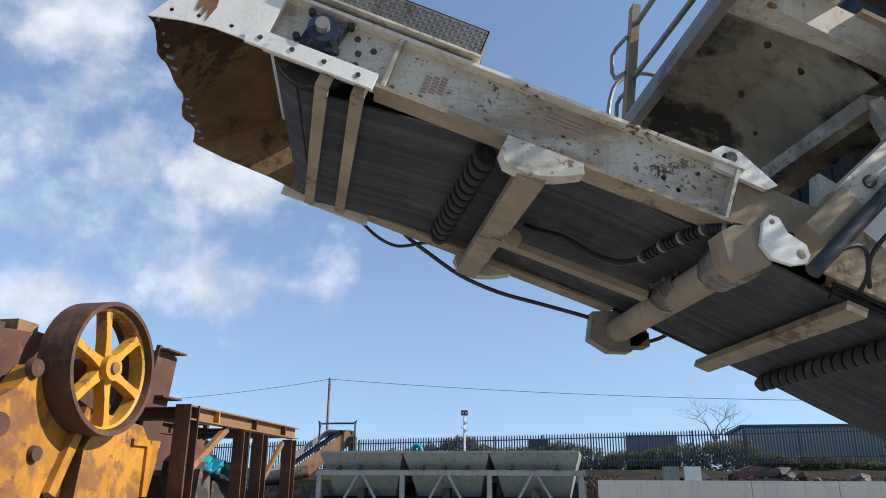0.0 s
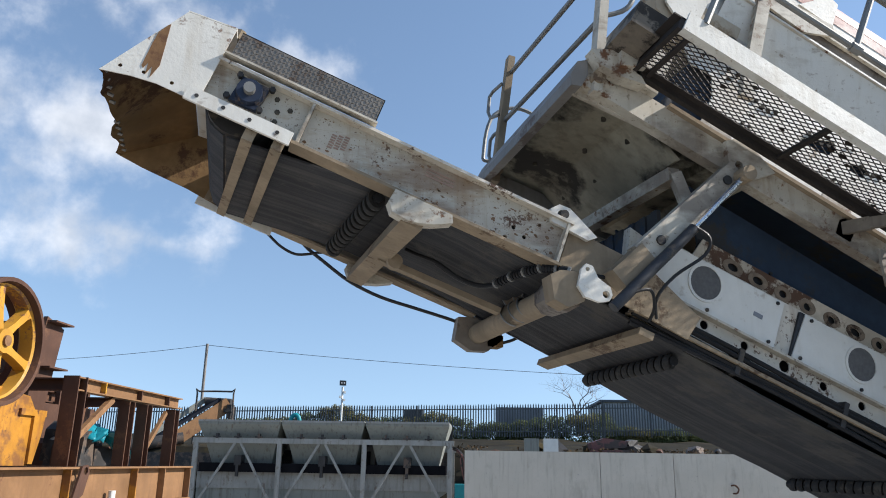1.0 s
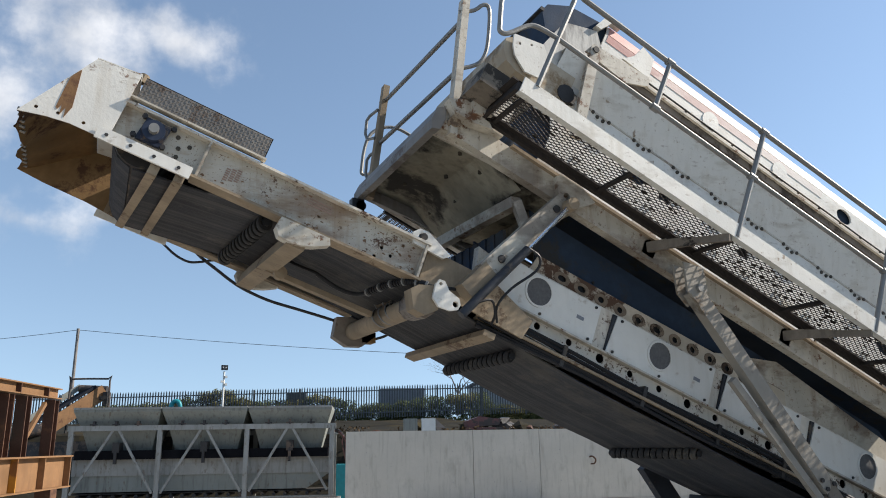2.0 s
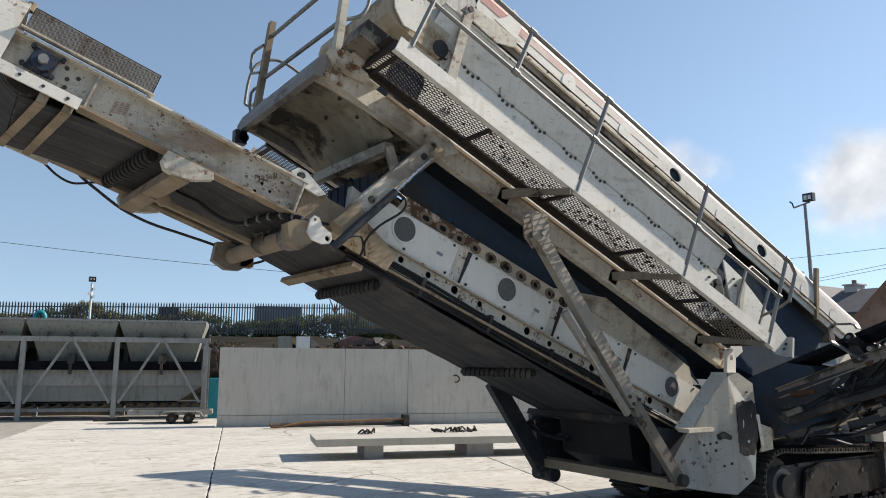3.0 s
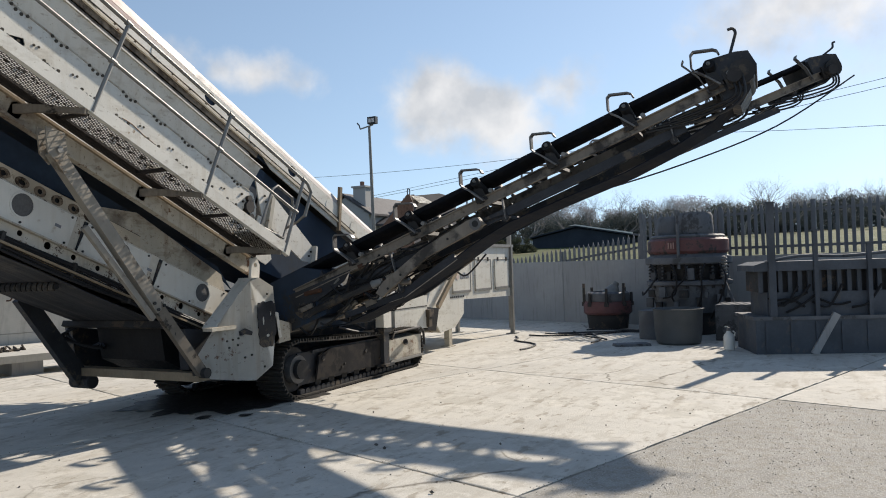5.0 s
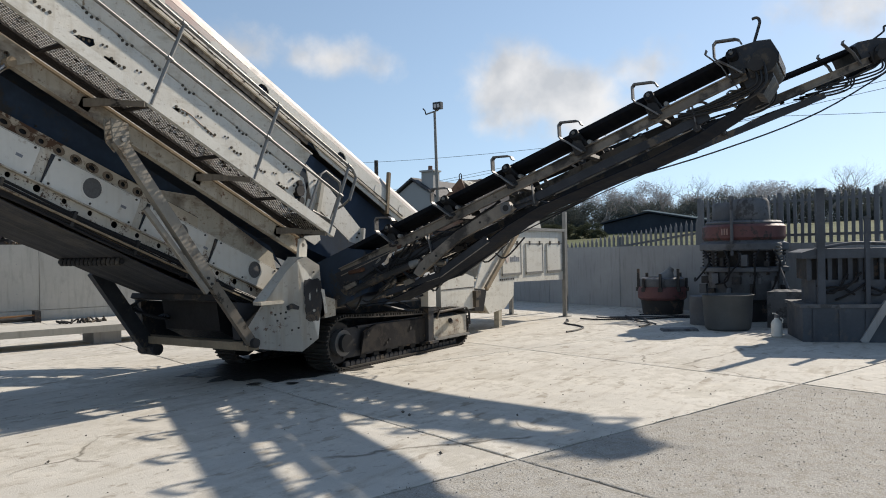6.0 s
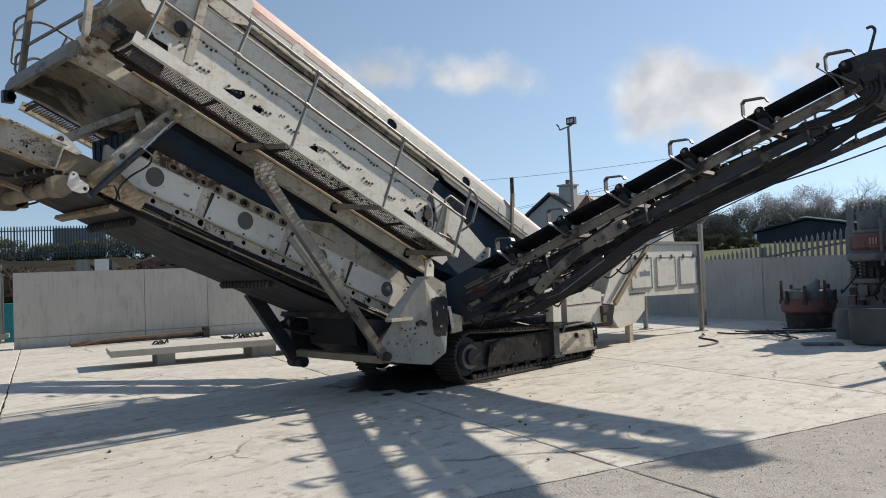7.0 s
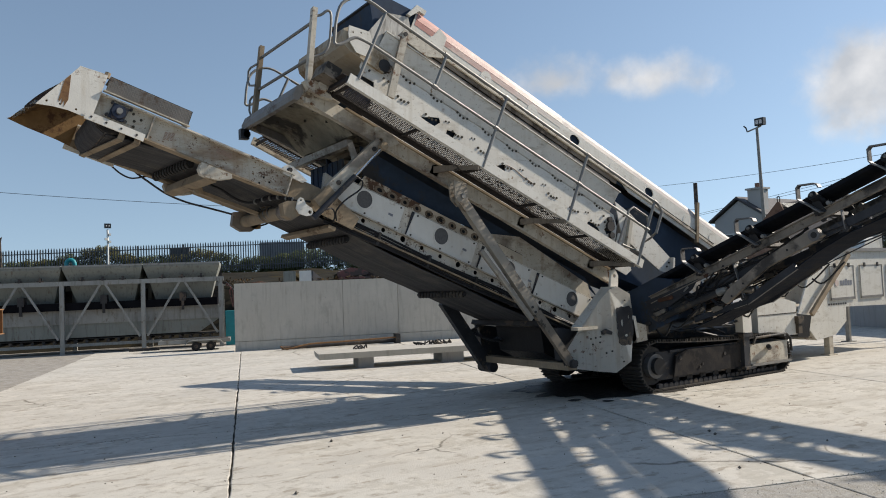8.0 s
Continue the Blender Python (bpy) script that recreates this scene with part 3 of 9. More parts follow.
bm = B()
xs, ys = spread(150, 55, 1500), spread(150, 60, 1500)
rows = [[bm.verts.new(g(x, y + 10, ground_height(x, y + 10))) for x in xs] for y in ys]
for r0, r1 in zip(rows, rows[1:]):
    for k in range(len(xs) - 1):
        bm.faces.new((r0[k], r0[k + 1], r1[k + 1], r1[k]))
ground_mix = mat("yard_gravel_and_rough_grass", (0.31, 0.285, 0.245), 0.95, var=0.25, vscale=3.0, wear=((0.36, 0.34, 0.31), 0.45, 26.0), fine=50, bump=0.9)
ground = lone("ground", bm, ground_mix, "grey crushed stone yard ground with rough edges", "ground", "structure", smooth=True)
ground.data.materials.append(earth)
for p in ground.data.polygons:
    c = G.inverted() @ p.center
    if c.y > 24.5 or c.x > 20.5:
        p.material_index = 1

# the slab field, one piece a bay
slab_bed = B()
box(slab_bed, (-5.1, -9.6, -0.25), (18.2, 19.0, -0.022), G)
pavement = lone("pavement", slab_bed, joint_m, "pale concrete yard slabs with dark earth-filled joints", "pavement", "structure")
A_LINES, B_LINES = (-5.1, -0.45, 4.42, 9.3, 14.2, 18.1), (0.36, 5.1, 9.9, 14.6, 18.95)


def slab(a0, a1, b0, b1, material=conc, name="slab"):
    rng = random.Random(int(a0 * 10) * 100 + int(b0 * 10))
    gap = 0.0055
    pts = []
    corners = ((a0 + gap, b0 + gap), (a1 - gap, b0 + gap), (a1 - gap, b1 - gap), (a0 + gap, b1 - gap))
    for k in range(4):
        p, q = corners[k], corners[(k + 1) % 4]
        n = 24
        for j in range(n):
            t = j / n
            w = 0.0 if j == 0 else rng.uniform(-0.004, 0.016)
            d = (q[0] - p[0], q[1] - p[1])
            s = math.hypot(*d)
            pts.append((p[0] + d[0] * t - d[1] / s * w, p[1] + d[1] * t + d[0] / s * w))
    bm = B()
    lo = [bm.verts.new(g(x, y, -0.02)) for x, y in pts]
    hi = [bm.verts.new(g(x, y, -0.004)) for x, y in pts]
    cx, cy = (a0 + a1) / 2, (b0 + b1) / 2
    inn = [bm.verts.new(g(x + (cx - x) * 0.004, y + (cy - y) * 0.004, 0.0)) for x, y in pts]
    n = len(pts)
    for k in range(n):
        j = (k + 1) % n
        bm.faces.new((lo[k], lo[j], hi[j], hi[k]))
        bm.faces.new((hi[k], hi[j], inn[j], inn[k]))
    bm.faces.new(inn)
    return part(name, bm, material, pavement)


for a0, a1 in zip(A_LINES, A_LINES[1:]):
    for b0, b1 in zip(B_LINES, B_LINES[1:]):
        slab(a0, a1, b0, b1)
bm = B()
box(bm, (-5.1, 18.97, -0.2), (-0.66, 21.7, 0.0), G)
part("slab", bm, conc, pavement)
# the strip of slab past the gravel, beyond the grid's edge
bm = B()
box(bm, (9.32, -9.0, -0.2), (18.1, 0.335, 0.0), G)
part("slab", bm, conc, pavement)
# rough brushed slabs on the near side
for a0, a1 in zip(A_LINES[:3], A_LINES[1:4]):
    for b0, b1 in ((-4.6, 0.36), (-9.6, -4.6)):
        slab(a0, a1, b0, b1, rough_conc, "rough_slab")

# cast concrete wall, panel by panel
bm = B()
box(bm, (-0.6, 19.08, -0.3), (18.6, 19.3, 2.0), G)
wall_north = lone("wall_north", bm, wallc, "grey cast concrete yard wall with stained panels", "wall", "structure")
PAN = (-0.62, 2.75, 4.55, 7.9, 9.7, 13.0, 14.8, 18.6)
for a0, a1 in zip(PAN, PAN[1:]):
    for z0, z1 in ((-0.05, 0.28), (0.292, 2.09)):
        bm = B()
        box(bm, (a0 + 0.006, 19.0, z0), (a1 - 0.006, 19.36, z1), G)
        part("panel", bm, wallc, wall_north, bevel=0.008)
for a in [x for p in zip(PAN, PAN[1:]) for x in (p[0] + 0.55, p[1] - 0.55)]:
    for z in (0.75, 1.55):
        bm = B()
        tube(bm, (a, 18.992, z), (a, 19.01, z), 0.014, 8, G)
        part("tie_hole", bm, wall_grey, wall_north)
bm = B()
pipe(bm, [(5.9, 18.95, 1.35), (5.95, 18.85, 1.36), (6.03, 18.85, 1.28), (6.0, 18.88, 1.18), (5.9, 18.88, 1.17)], 0.022, 6, G, 4)
part("lifting_loop", bm, rust, wall_north)

# grey wall on the other side with a palisade fence on its top
bm = B()
box(bm, (18.0, -16.0, -0.3), (18.25, 18.99, 1.76), G)
wall_east = lone("wall_east", bm, wall_grey, "dark grey rendered yard wall carrying a palisade fence", "wall", "structure")
for k in range(12):
    bm = B()
    box(bm, (17.985, -15.5 + k * 2.8, -0.2), (17.999, -12.76 + k * 2.8, 1.75), G)
    part("panel", bm, wall_grey, wall_east)


def palisade(name, b0, b1, a, z0, h, pitch, w, material, label, pieces=True, rot=None, post=0.05, bay=2.75):
    M = G if rot is None else rot
    fence = thing(name, M @ Vector((a, b0, z0)), label, "fence")
    outline = [(-w / 2, 0), (w / 2, 0), (w / 2, h - 0.12), (w * 0.22, h - 0.02), (0, h), (-w * 0.22, h - 0.02), (-w / 2, h - 0.12)]
    R = M @ Matrix.Translation((a, b0, z0)) @ Matrix.Rotation(radians(90), 4, "Z")
    n = int((b1 - b0) / pitch)
    rng = random.Random(7)
    if pieces:
        bm = B()
        prism(bm, outline, -0.012, 0.012, Matrix.Rotation(radians(90), 4, "Z"))
        first = part("pale", bm, material, None)
        me = first.data
        bpy.data.objects.remove(first)
        for k in range(n):
            ob = new("pale", me)
            ob.parent = fence
            ob.matrix_basis = M.to_3x3().to_4x4() @ Matrix.Translation((0, (k + 0.5) * pitch, rng.uniform(-0.015, 0.015))) @ Matrix.Rotation(rng.uniform(-0.012, 0.012), 4, "X")
    else:
        bm = B()
        for k in range(n):
            dz = rng.uniform(-0.02, 0.02)
            o = [(x, z + dz) for x, z in outline[:3]] + [(0, h + dz), (-w / 2, h - 0.12 + dz)]
            prism(bm, o, -0.012, 0.012, R @ Matrix.Translation(((k + 0.5) * pitch, 0, 0)))
        tagged(part("fence_infill", bm, material, fence), kind="stuff")
    for z in (0.16 * h, 0.84 * h):
        bm = B()
        box(bm, (0, -0.05, z - 0.03), (b1 - b0, -0.014, z + 0.03), R)
        part("rail", bm, material, fence)
    for k in range(int((b1 - b0) / bay + 0.01) + 1):
        bm = B()
        box(bm, (k * bay - post, -0.12, -0.1), (k * bay + post, -0.052, h * (1.02 if pieces else 0.96)), R)
        part("post", bm, material, fence)
    return fence


palisade("palisade_fence", -14.8, 7.2, 18.12, 1.76, 1.22, 0.165, 0.075, fence_dk, "dark steel palisade fence with pointed pales on the wall", bay=2.2)


def raked(b, z, fall):
    """A frame on the yard's grid behind the wall whose height falls along the fence."""
    m = Matrix.Identity(4)
    m[2][1] = -fall
    return G @ Matrix.Translation((18.36, b, z)) @ m


palisade("palisade_fence", 0.0, 9.5, 0.0, 0.0, 2.4, 0.165, 0.075, fence_dk, "low dark palisade fence sloping down behind the wall", pieces=False, rot=raked(7.3, 0.08, 0.125))
# rising field behind the east wall
bm = B()
ROWS_A = (18.6, 20, 22, 26, 32, 40, 50, 60, 72, 84, 96, 110, 130, 160)
grid_ = []
for a in ROWS_A:
    grid_.append([bm.verts.new(g(a, b, -0.06 + 1.25 * min(1.0, (a - 18.6) / 5.0) + max(0.0, min(a, 80) - 24) * 0.055 + (0.25 * noise.noise(Vector((a * 0.08, b * 0.08, 2))) if a > 22 else 0.0))) for b in range(-60, 101, 8)])
for p, q in zip(grid_, grid_[1:]):
    for j in range(len(p) - 1):
        bm.faces.new((p[j], q[j], q[j + 1], p[j + 1]))
lone("field", bm, grass, "rough green field rising behind the yard wall", "field", "structure", smooth=True)

# ---- the mobile screening plant ----
plant = thing("screening_plant", (7.5, 4.45, 0.0), "large white tracked mobile screening plant, dusty and rusted, conveyors unfolded", "screening machine")
MID = 4.33
SC = slope(19.6, 1.5, 3.17)     # outer conveyor
SF = slope(22.2, 2.0, 2.8)      # lower conveyor
SS = slope(25.2, 2.0, 4.2)      # screen deck and walkway


def both(y):
    return 2 * MID - y


def cpt(u, v):
    p = SC @ Vector((u, 0, v))
    return (p.x, p.z)


def cpt3(u, y, v):
    return tuple(SC @ Vector((u, y, v)))


def fpt(u, v):
    p = SF @ Vector((u, 0, v))
    return (p.x, p.z)


def spt(u, v):
    p = SS @ Vector((u, 0, v))
    return (p.x, p.z)


def each_bolt(spots, y, material, parent, r=0.014, out=0.014, M=I4, name="bolt"):
    for u, v in spots:
        bm = B()
        tube(bm, (u, y, v), (u, y - out, v), r, 6, M)
        part(name, bm, material, parent)


# belt of the two lower conveyors, one loop
under = [cpt(-2.0, -0.35), cpt(-1.6, -0.30), cpt(-1.1, -0.245), cpt(-0.5, -0.25), cpt(0.0, -0.29), cpt(0.45, -0.33), fpt(0.25, -0.18), fpt(1.0, -0.225),
         fpt(1.6, -0.235), fpt(2.1, -0.23), fpt(2.8, -0.25), fpt(3.6, -0.25), fpt(4.4, -0.2), fpt(4.75, -0.12)]
over = [fpt(4.75, 0.25), fpt(3.5, 0.27), fpt(2.0, 0.27), fpt(0.6, 0.22), cpt(0.5, -0.07), cpt(-1.0, -0.04), cpt(-2.0, 0.03)]
drum = cpt(-2.0, -0.165)
arc = [(drum[0] + 0.195 * math.cos(radians(a)), drum[1] + 0.195 * math.sin(radians(a))) for a in (95, 125, 155, 185, 215, 245)]
bm = B()
ribbon(bm, under[::-1], 0.012, 3.64, 5.02)
part("lower_belt_run", bm, belt_m, plant, "ribbed black conveyor belt underside", smooth=True)
bm = B()
ribbon(bm, over, 0.012, 3.73, 4.96)
part("upper_belt_run", bm, belt_m, plant)
bm = B()
ribbon(bm, arc, 0.012, 3.64, 5.02)
part("belt_wrap", bm, belt_m, plant, smooth=True)
bm = B()
tube(bm, (drum[0], 3.6, drum[1]), (drum[0], 5.06, drum[1]), 0.185, 24)
part("head_drum", bm, dark_steel, plant, smooth=True)

# outer conveyor side beams
beam_white = overlay(overlay(mat("chipped_white_beam_paint", (0.46, 0.425, 0.35), 0.6, var=0.16, vscale=1.6, wear=(DRUST, 0.18, 40.0), streak=((0.27, 0.19, 0.115), 0.75), spec=0.3), (0.10, 0.06, 0.035), 70.0, 0.62, 0.66, 0.85), (0.30, 0.21, 0.12), 6.0, 0.53, 0.66, 0.6, (0.5, 1, 1.6))
overlay(beam_white, (0.20, 0.13, 0.08), 2.6, 0.52, 0.62, 0.65, (0.45, 1, 1.8))
rust_strip_m = mat("peeled_rust", (0.20, 0.12, 0.07), 0.85, var=0.35, vscale=8.0, wear=((0.40, 0.33, 0.24), 0.25, 25.0))
for near in (True, False):
    def yy(y):
        return y if near else both(y)

    bm = B()
    low = -0.283
    web = [(-2.2, low - 0.01), (0.03, low), (0.03, -0.02), (-2.2, -0.02)]
    holed(bm, web, [oval(-0.3, -0.17, 0.014, n=8), oval(-0.22, -0.2, 0.014, n=8), oval(-0.33, -0.25, 0.014, n=8)] if near else [], yy(3.53), yy(3.545), SC)
    # near beam white, far beam tan
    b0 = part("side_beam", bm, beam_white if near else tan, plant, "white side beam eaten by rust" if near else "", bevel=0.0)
    bm = B()
    box(bm, (-2.2, min(yy(3.465), yy(3.545)), -0.02), (0.03, max(yy(3.465), yy(3.545)), -0.003), SC)
    part("top_flange", bm, rusty_white, b0, bevel=0.003)
    # rust patches broken through the paint
    if near:
        rng = random.Random(15)
        for k in range(90):
            u, v = -1.6 * rng.random() ** 1.5, rng.choice((-0.05, -0.09, -0.16, -0.22, -0.245, -0.255, -0.262)) + rng.uniform(-0.025, 0.02)
            ru = rng.uniform(0.004, 0.016)
            rv = ru * rng.uniform(0.35, 0.8)
            bm = B()
            ring_ = [(u + ru * rng.uniform(0.5, 1.2) * math.cos(j * 0.571), v + rv * rng.uniform(0.5, 1.3) * math.sin(j * 0.571)) for j in range(11)]
            prism(bm, ring_, 3.5275, 3.5295, SC)
            part("rust_patch", bm, rust_strip_m, b0)
    bm = B()
    box(bm, (-1.66, min(yy(3.465), yy(3.6)), low - 0.015), (0.03, max(yy(3.465), yy(3.6)), low + 0.003), SC)
    part("bottom_flange", bm, tan, b0, bevel=0.003)
    for u in (-1.63, -0.0):
        bm = B()
        box(bm, (u - 0.008, min(yy(3.468), yy(3.53)), -0.28), (u + 0.008, max(yy(3.468), yy(3.53)), -0.021), SC)
        part("stiffener", bm, cream, b0)
    bm = B()
    prism(bm, [(0.035, -0.29), (0.95, -0.36), (1.0, -0.2), (0.6, -0.04), (0.035, -0.02)], yy(3.53), yy(3.548), SC)
    part("hinge_plate", bm, tan if near else oily, plant)
    # take-up bar and bearing
    bm = B()
    box(bm, (-2.26, min(yy(3.44), yy(3.46)), -0.33), (-1.66, max(yy(3.44), yy(3.46)), -0.25), SC)
    bar = part("take_up_bar", bm, white, plant, bevel=0.004)
    each_bolt([(-2.2, -0.29), (-2.05, -0.29), (-1.9, -0.29), (-1.74, -0.29)], yy(3.44), dark_steel, bar, 0.012, out=0.004 if near else -0.004, M=SC)
    bm = B()
    q = [(-2.06, -0.205), (-1.90, -0.205), (-1.885, -0.045), (-2.045, -0.045)]
    prism(bm, q, yy(3.49), yy(3.525), SC)
    tube(bm, (-1.975, yy(3.525), -0.125), (-1.975, yy(3.45), -0.125), 0.082, 18, SC, 0.07)
    bear = part("bearing_housing", bm, blue, plant, "dark blue flanged bearing", bevel=0.008)
    bm = B()
    tube(bm, (-1.975, yy(3.45), -0.125), (-1.975, yy(3.41), -0.125), 0.032, 14, SC)
    part("shaft_end", bm, galv, bear)
    each_bolt([(-2.075, -0.195), (-1.885, -0.195), (-1.87, -0.05), (-2.06, -0.05)], yy(3.50), dark_steel, bear, 0.018, 0.03 if near else -0.03, SC)
    each_bolt([(-1.83, -0.07), (-1.79, -0.2), (-1.74, -0.1), (-1.8, -0.14)], yy(3.53), joint_m, b0, 0.016, 0.006 if near else -0.006, SC, "bolt_hole")
    # under bracket of the cross tube
    bm = B()
    up_ = 0.0 if near else 0.04
    prism(bm, [(u, v + up_) for u, v in ((-1.03, -0.30), (-0.68, -0.30), (-0.66, -0.345), (-0.76, -0.40), (-0.84, -0.43), (-0.92, -0.44), (-1.0, -0.43), (-1.04, -0.38))], yy(3.44), yy(3.53), SC)
    part("tube_bracket", bm, cream, plant, bevel=0.006)

# hood at the head
bm = B()
side = [(-2.19, 0.19), (-2.46, 0.16), (-2.70, -0.37), (-2.55, -0.33), (-2.42, -0.31), (-2.19, -0.31)]
holed(bm, side, [oval(-2.62, -0.3, 0.012, n=6), oval(-2.5, -0.28, 0.012, n=6), oval(-2.35, -0.27, 0.012, n=6)], 3.47, 3.478, SC)
hood = part("head_hood", bm, white, plant, "dented white steel hood over the conveyor head", bevel=0.0)
bm = B()
prism(bm, [(-2.19, 0.19), (-2.475, 0.165), (-2.91, -0.23), (-2.70, -0.25), (-2.36, -0.26), (-2.0, -0.30), (-2.0, 0.19)], both(3.478), both(3.47), SC)
part("hood_side", bm, brown_in, hood)
# front sheet: bends from the near edge to the bulged far corner, torn along its lower edge
bm = B()
rng = random.Random(4)
N1, N2 = 26, 8
sheet_rows = []
for i in range(N1 + 1):
    t = i / N1
    y = 3.478 + t * 1.704
    foot = Vector((-2.70 - 0.19 * t - 0.015 * math.sin(t * 9.42), -0.37 + 0.14 * t))
    if 0 < i < N1:
        foot += Vector((0.022 * math.sin(t * 17.0) + rng.uniform(-0.003, 0.003), 0.016 * math.sin(t * 23.0 + 1.0) + rng.uniform(-0.006, 0.006)))
    head = Vector((-2.46, 0.16))
    sheet_rows.append([(lambda p, bulge: bm.verts.new(SC @ Vector((p.x - bulge, y, p.y))))(head.lerp(foot, j / N2), 0.05 * math.sin(math.pi * j / N2) * math.sin(math.pi * t)) for j in range(N2 + 1)])
for a_, c_ in zip(sheet_rows, sheet_rows[1:]):
    for j in range(N2):
        bm.faces.new((a_[j], a_[j + 1], c_[j + 1], c_[j]))
bmesh.ops.solidify(bm, geom=bm.faces[:], thickness=0.008)
part("hood_front", bm, brown_in, hood, "rust-brown inside of the hood front, ragged at the lower edge", smooth=True)
bm = B()
prism(bm, [(-2.46, 0.162), (-2.19, 0.192), (-2.19, 0.2), (-2.462, 0.17)], 3.47, 5.19, SC)
part("hood_top", bm, white, hood)
bm = B()
prism(bm, [(-2.505, 0.045), (-2.515, 0.03), (-2.54, -0.03), (-2.537, -0.12), (-2.528, -0.25), (-2.515, -0.262), (-2.505, -0.22), (-2.49, -0.29), (-2.478, -0.23), (-2.462, -0.295), (-2.447, -0.21), (-2.47, -0.105)], 3.4672, 3.4697, SC)
part("rust_streak", bm, rust_light, hood, "rust streak run down the paint")
# rivets; their bare steel also stands for daylight through the rim's holes
for k in range(13):
    t = 0.04 + k * 0.075
    bm = B()
    u, v = -2.69 - 0.17 * t, -0.335 + 0.13 * t
    tube(bm, (u - 0.022, 3.478 + t * 1.704, v), (u + 0.012, 3.478 + t * 1.704, v), 0.011, 6, SC)
    part("rivet", bm, galv, hood)

# chequer plate guard
bm = B()
box(bm, (-2.16, 3.50, 0.02), (-1.28, 3.506, 0.205), SC)
prism(bm, [(-2.16, 0.2), (-1.28, 0.2), (-1.28, 0.206), (-2.16, 0.206)], 3.50, 3.85, SC)
box(bm, (-1.286, 3.50, 0.02), (-1.28, 3.85, 0.205), SC)
guard = part("tread_plate_guard", bm, tread, plant, "patterned aluminium guard")
bm = B()
for i in range(40):
    for j in range(8):
        u, v = -2.148 + i * 0.022, 0.033 + j * 0.0222
        t = 0.5 if (i + j) % 2 else -0.9
        d = Vector((math.cos(t) * 0.0095, 0, math.sin(t) * 0.0095))
        n = Vector((-d.z, 0, d.x)) * 0.3
        q = [(u - d.x, v - d.z), (u - n.x, v - n.z), (u + d.x, v + d.z), (u + n.x, v + n.z)]
        prism(bm, q, 3.4965, 3.5005, SC)
part("raised_tread", bm, tread, guard)
bm = B()
box(bm, (-2.18, 3.44, 0.018), (-1.27, 3.50, 0.03), SC)
part("guard_lip", bm, cream, guard)
bm = B()
tube(bm, (-2.19, 3.6, 0.2), (-2.19, 3.6, 0.26), 0.03, 10, SC)
part("grease_cap", bm, tan, guard)
bm = B()
for j in range(6):
    for k in range(3):
        box(bm, (-1.475 + k * 0.036, 3.5265, -0.205 + j * 0.016 + k * 0.01), (-1.446 + k * 0.036, 3.5285, -0.196 + j * 0.016 + k * 0.01), SC)
part("faded_label", bm, faded, plant, "faded label of small print, worn away")
bm = B()
for k in range(3):
    box(bm, (-0.9, 3.5265, -0.07 - k * 0.02), (-0.72, 3.5285, -0.06 - k * 0.02), SC)
part("worn_writing", bm, faded, plant)

# straps, rollers and tubes under the outer conveyor
# each strap runs from the near beam to a hanger on the far one
for u, far_u, v in ((-1.87, -2.04, -0.392), (-1.71, -1.84, -0.372)):
    bm = B()
    beam(bm, (u, 3.48, v), (far_u, 5.10, v + 0.03), 0.062, 0.014, SC, tuple(SC.to_3x3() @ Vector((0, 0, 1))))
    box(bm, (u - 0.031, 3.47, v), (u + 0.031, 3.482, v + 0.09), SC)
    box(bm, (far_u - 0.031, 5.09, v + 0.03), (far_u + 0.031, 5.102, v + 0.11), SC)
    part("belt_strap", bm, tan, plant, "tan flat steel strap under the belt", bevel=0.003)


ring_rubber = mat("dusty_disc_rubber", (0.032, 0.031, 0.030), 0.8, var=0.35, vscale=8, wear=((0.065, 0.058, 0.048), 0.3, 12.0), spec=0.2)


def return_roller(M, u, v, y0=3.66, y1=5.0, rings=11, r=0.04, R=0.085, skew=0.0):
    """A return roller with a slanting row of rubber discs."""
    bm = B()
    tube(bm, (u, y0, v), (u + skew, y1, v), r, 12, M)
    ro = part("return_roller", bm, rubber, plant, smooth=True)
    u_near = u
    for k in range(rings):
        y = y0 + 0.06 + (y1 - y0 - 0.12) * k / (rings - 1)
        u = u_near + skew * (y - y0) / (y1 - y0)
        bm = B()
        n = 16
        lean = 0.03
        loops = []
        for rr, dy in ((r, -0.03), (R * 0.9, -0.034), (R, -0.012), (R, 0.012), (R * 0.9, 0.034), (r, 0.03)):
            loops.append([bm.verts.new(M @ Vector((u + rr * math.cos(2 * math.pi * j / n), y + dy + lean * math.cos(2 * math.pi * j / n) * rr / R, v + rr * math.sin(2 * math.pi * j / n)))) for j in range(n)])
        for a_, c_ in zip(loops, loops[1:]):
            for j in range(n):
                bm.faces.new((a_[j], a_[(j + 1) % n], c_[(j + 1) % n], c_[j]))
        part("roller_disc", bm, ring_rubber, ro, smooth=True)


return_roller(SC, -1.09, -0.30, r=0.03, R=0.06, rings=13, skew=-0.10)
return_roller(SF, 0.42, -0.255, 3.72, 4.96, rings=14, r=0.03, R=0.052)
return_roller(SF, 2.35, -0.285, 3.74, 4.96, rings=14, r=0.03, R=0.052)
bm = B()
beam(bm, (-0.87, 3.48, -0.395), (-0.935, 5.14, -0.375), 0.13, 0.10, SC, tuple(SC.to_3x3() @ Vector((0, 0, 1))))
part("cross_tube", bm, tan, plant, "square cross tube", bevel=0.008)
bm = B()
box(bm, (-0.9, 4.30, -0.445), (0.0, 4.38, -0.405), SC)
part("centre_rail", bm, tan, plant, bevel=0.004)
bm = B()
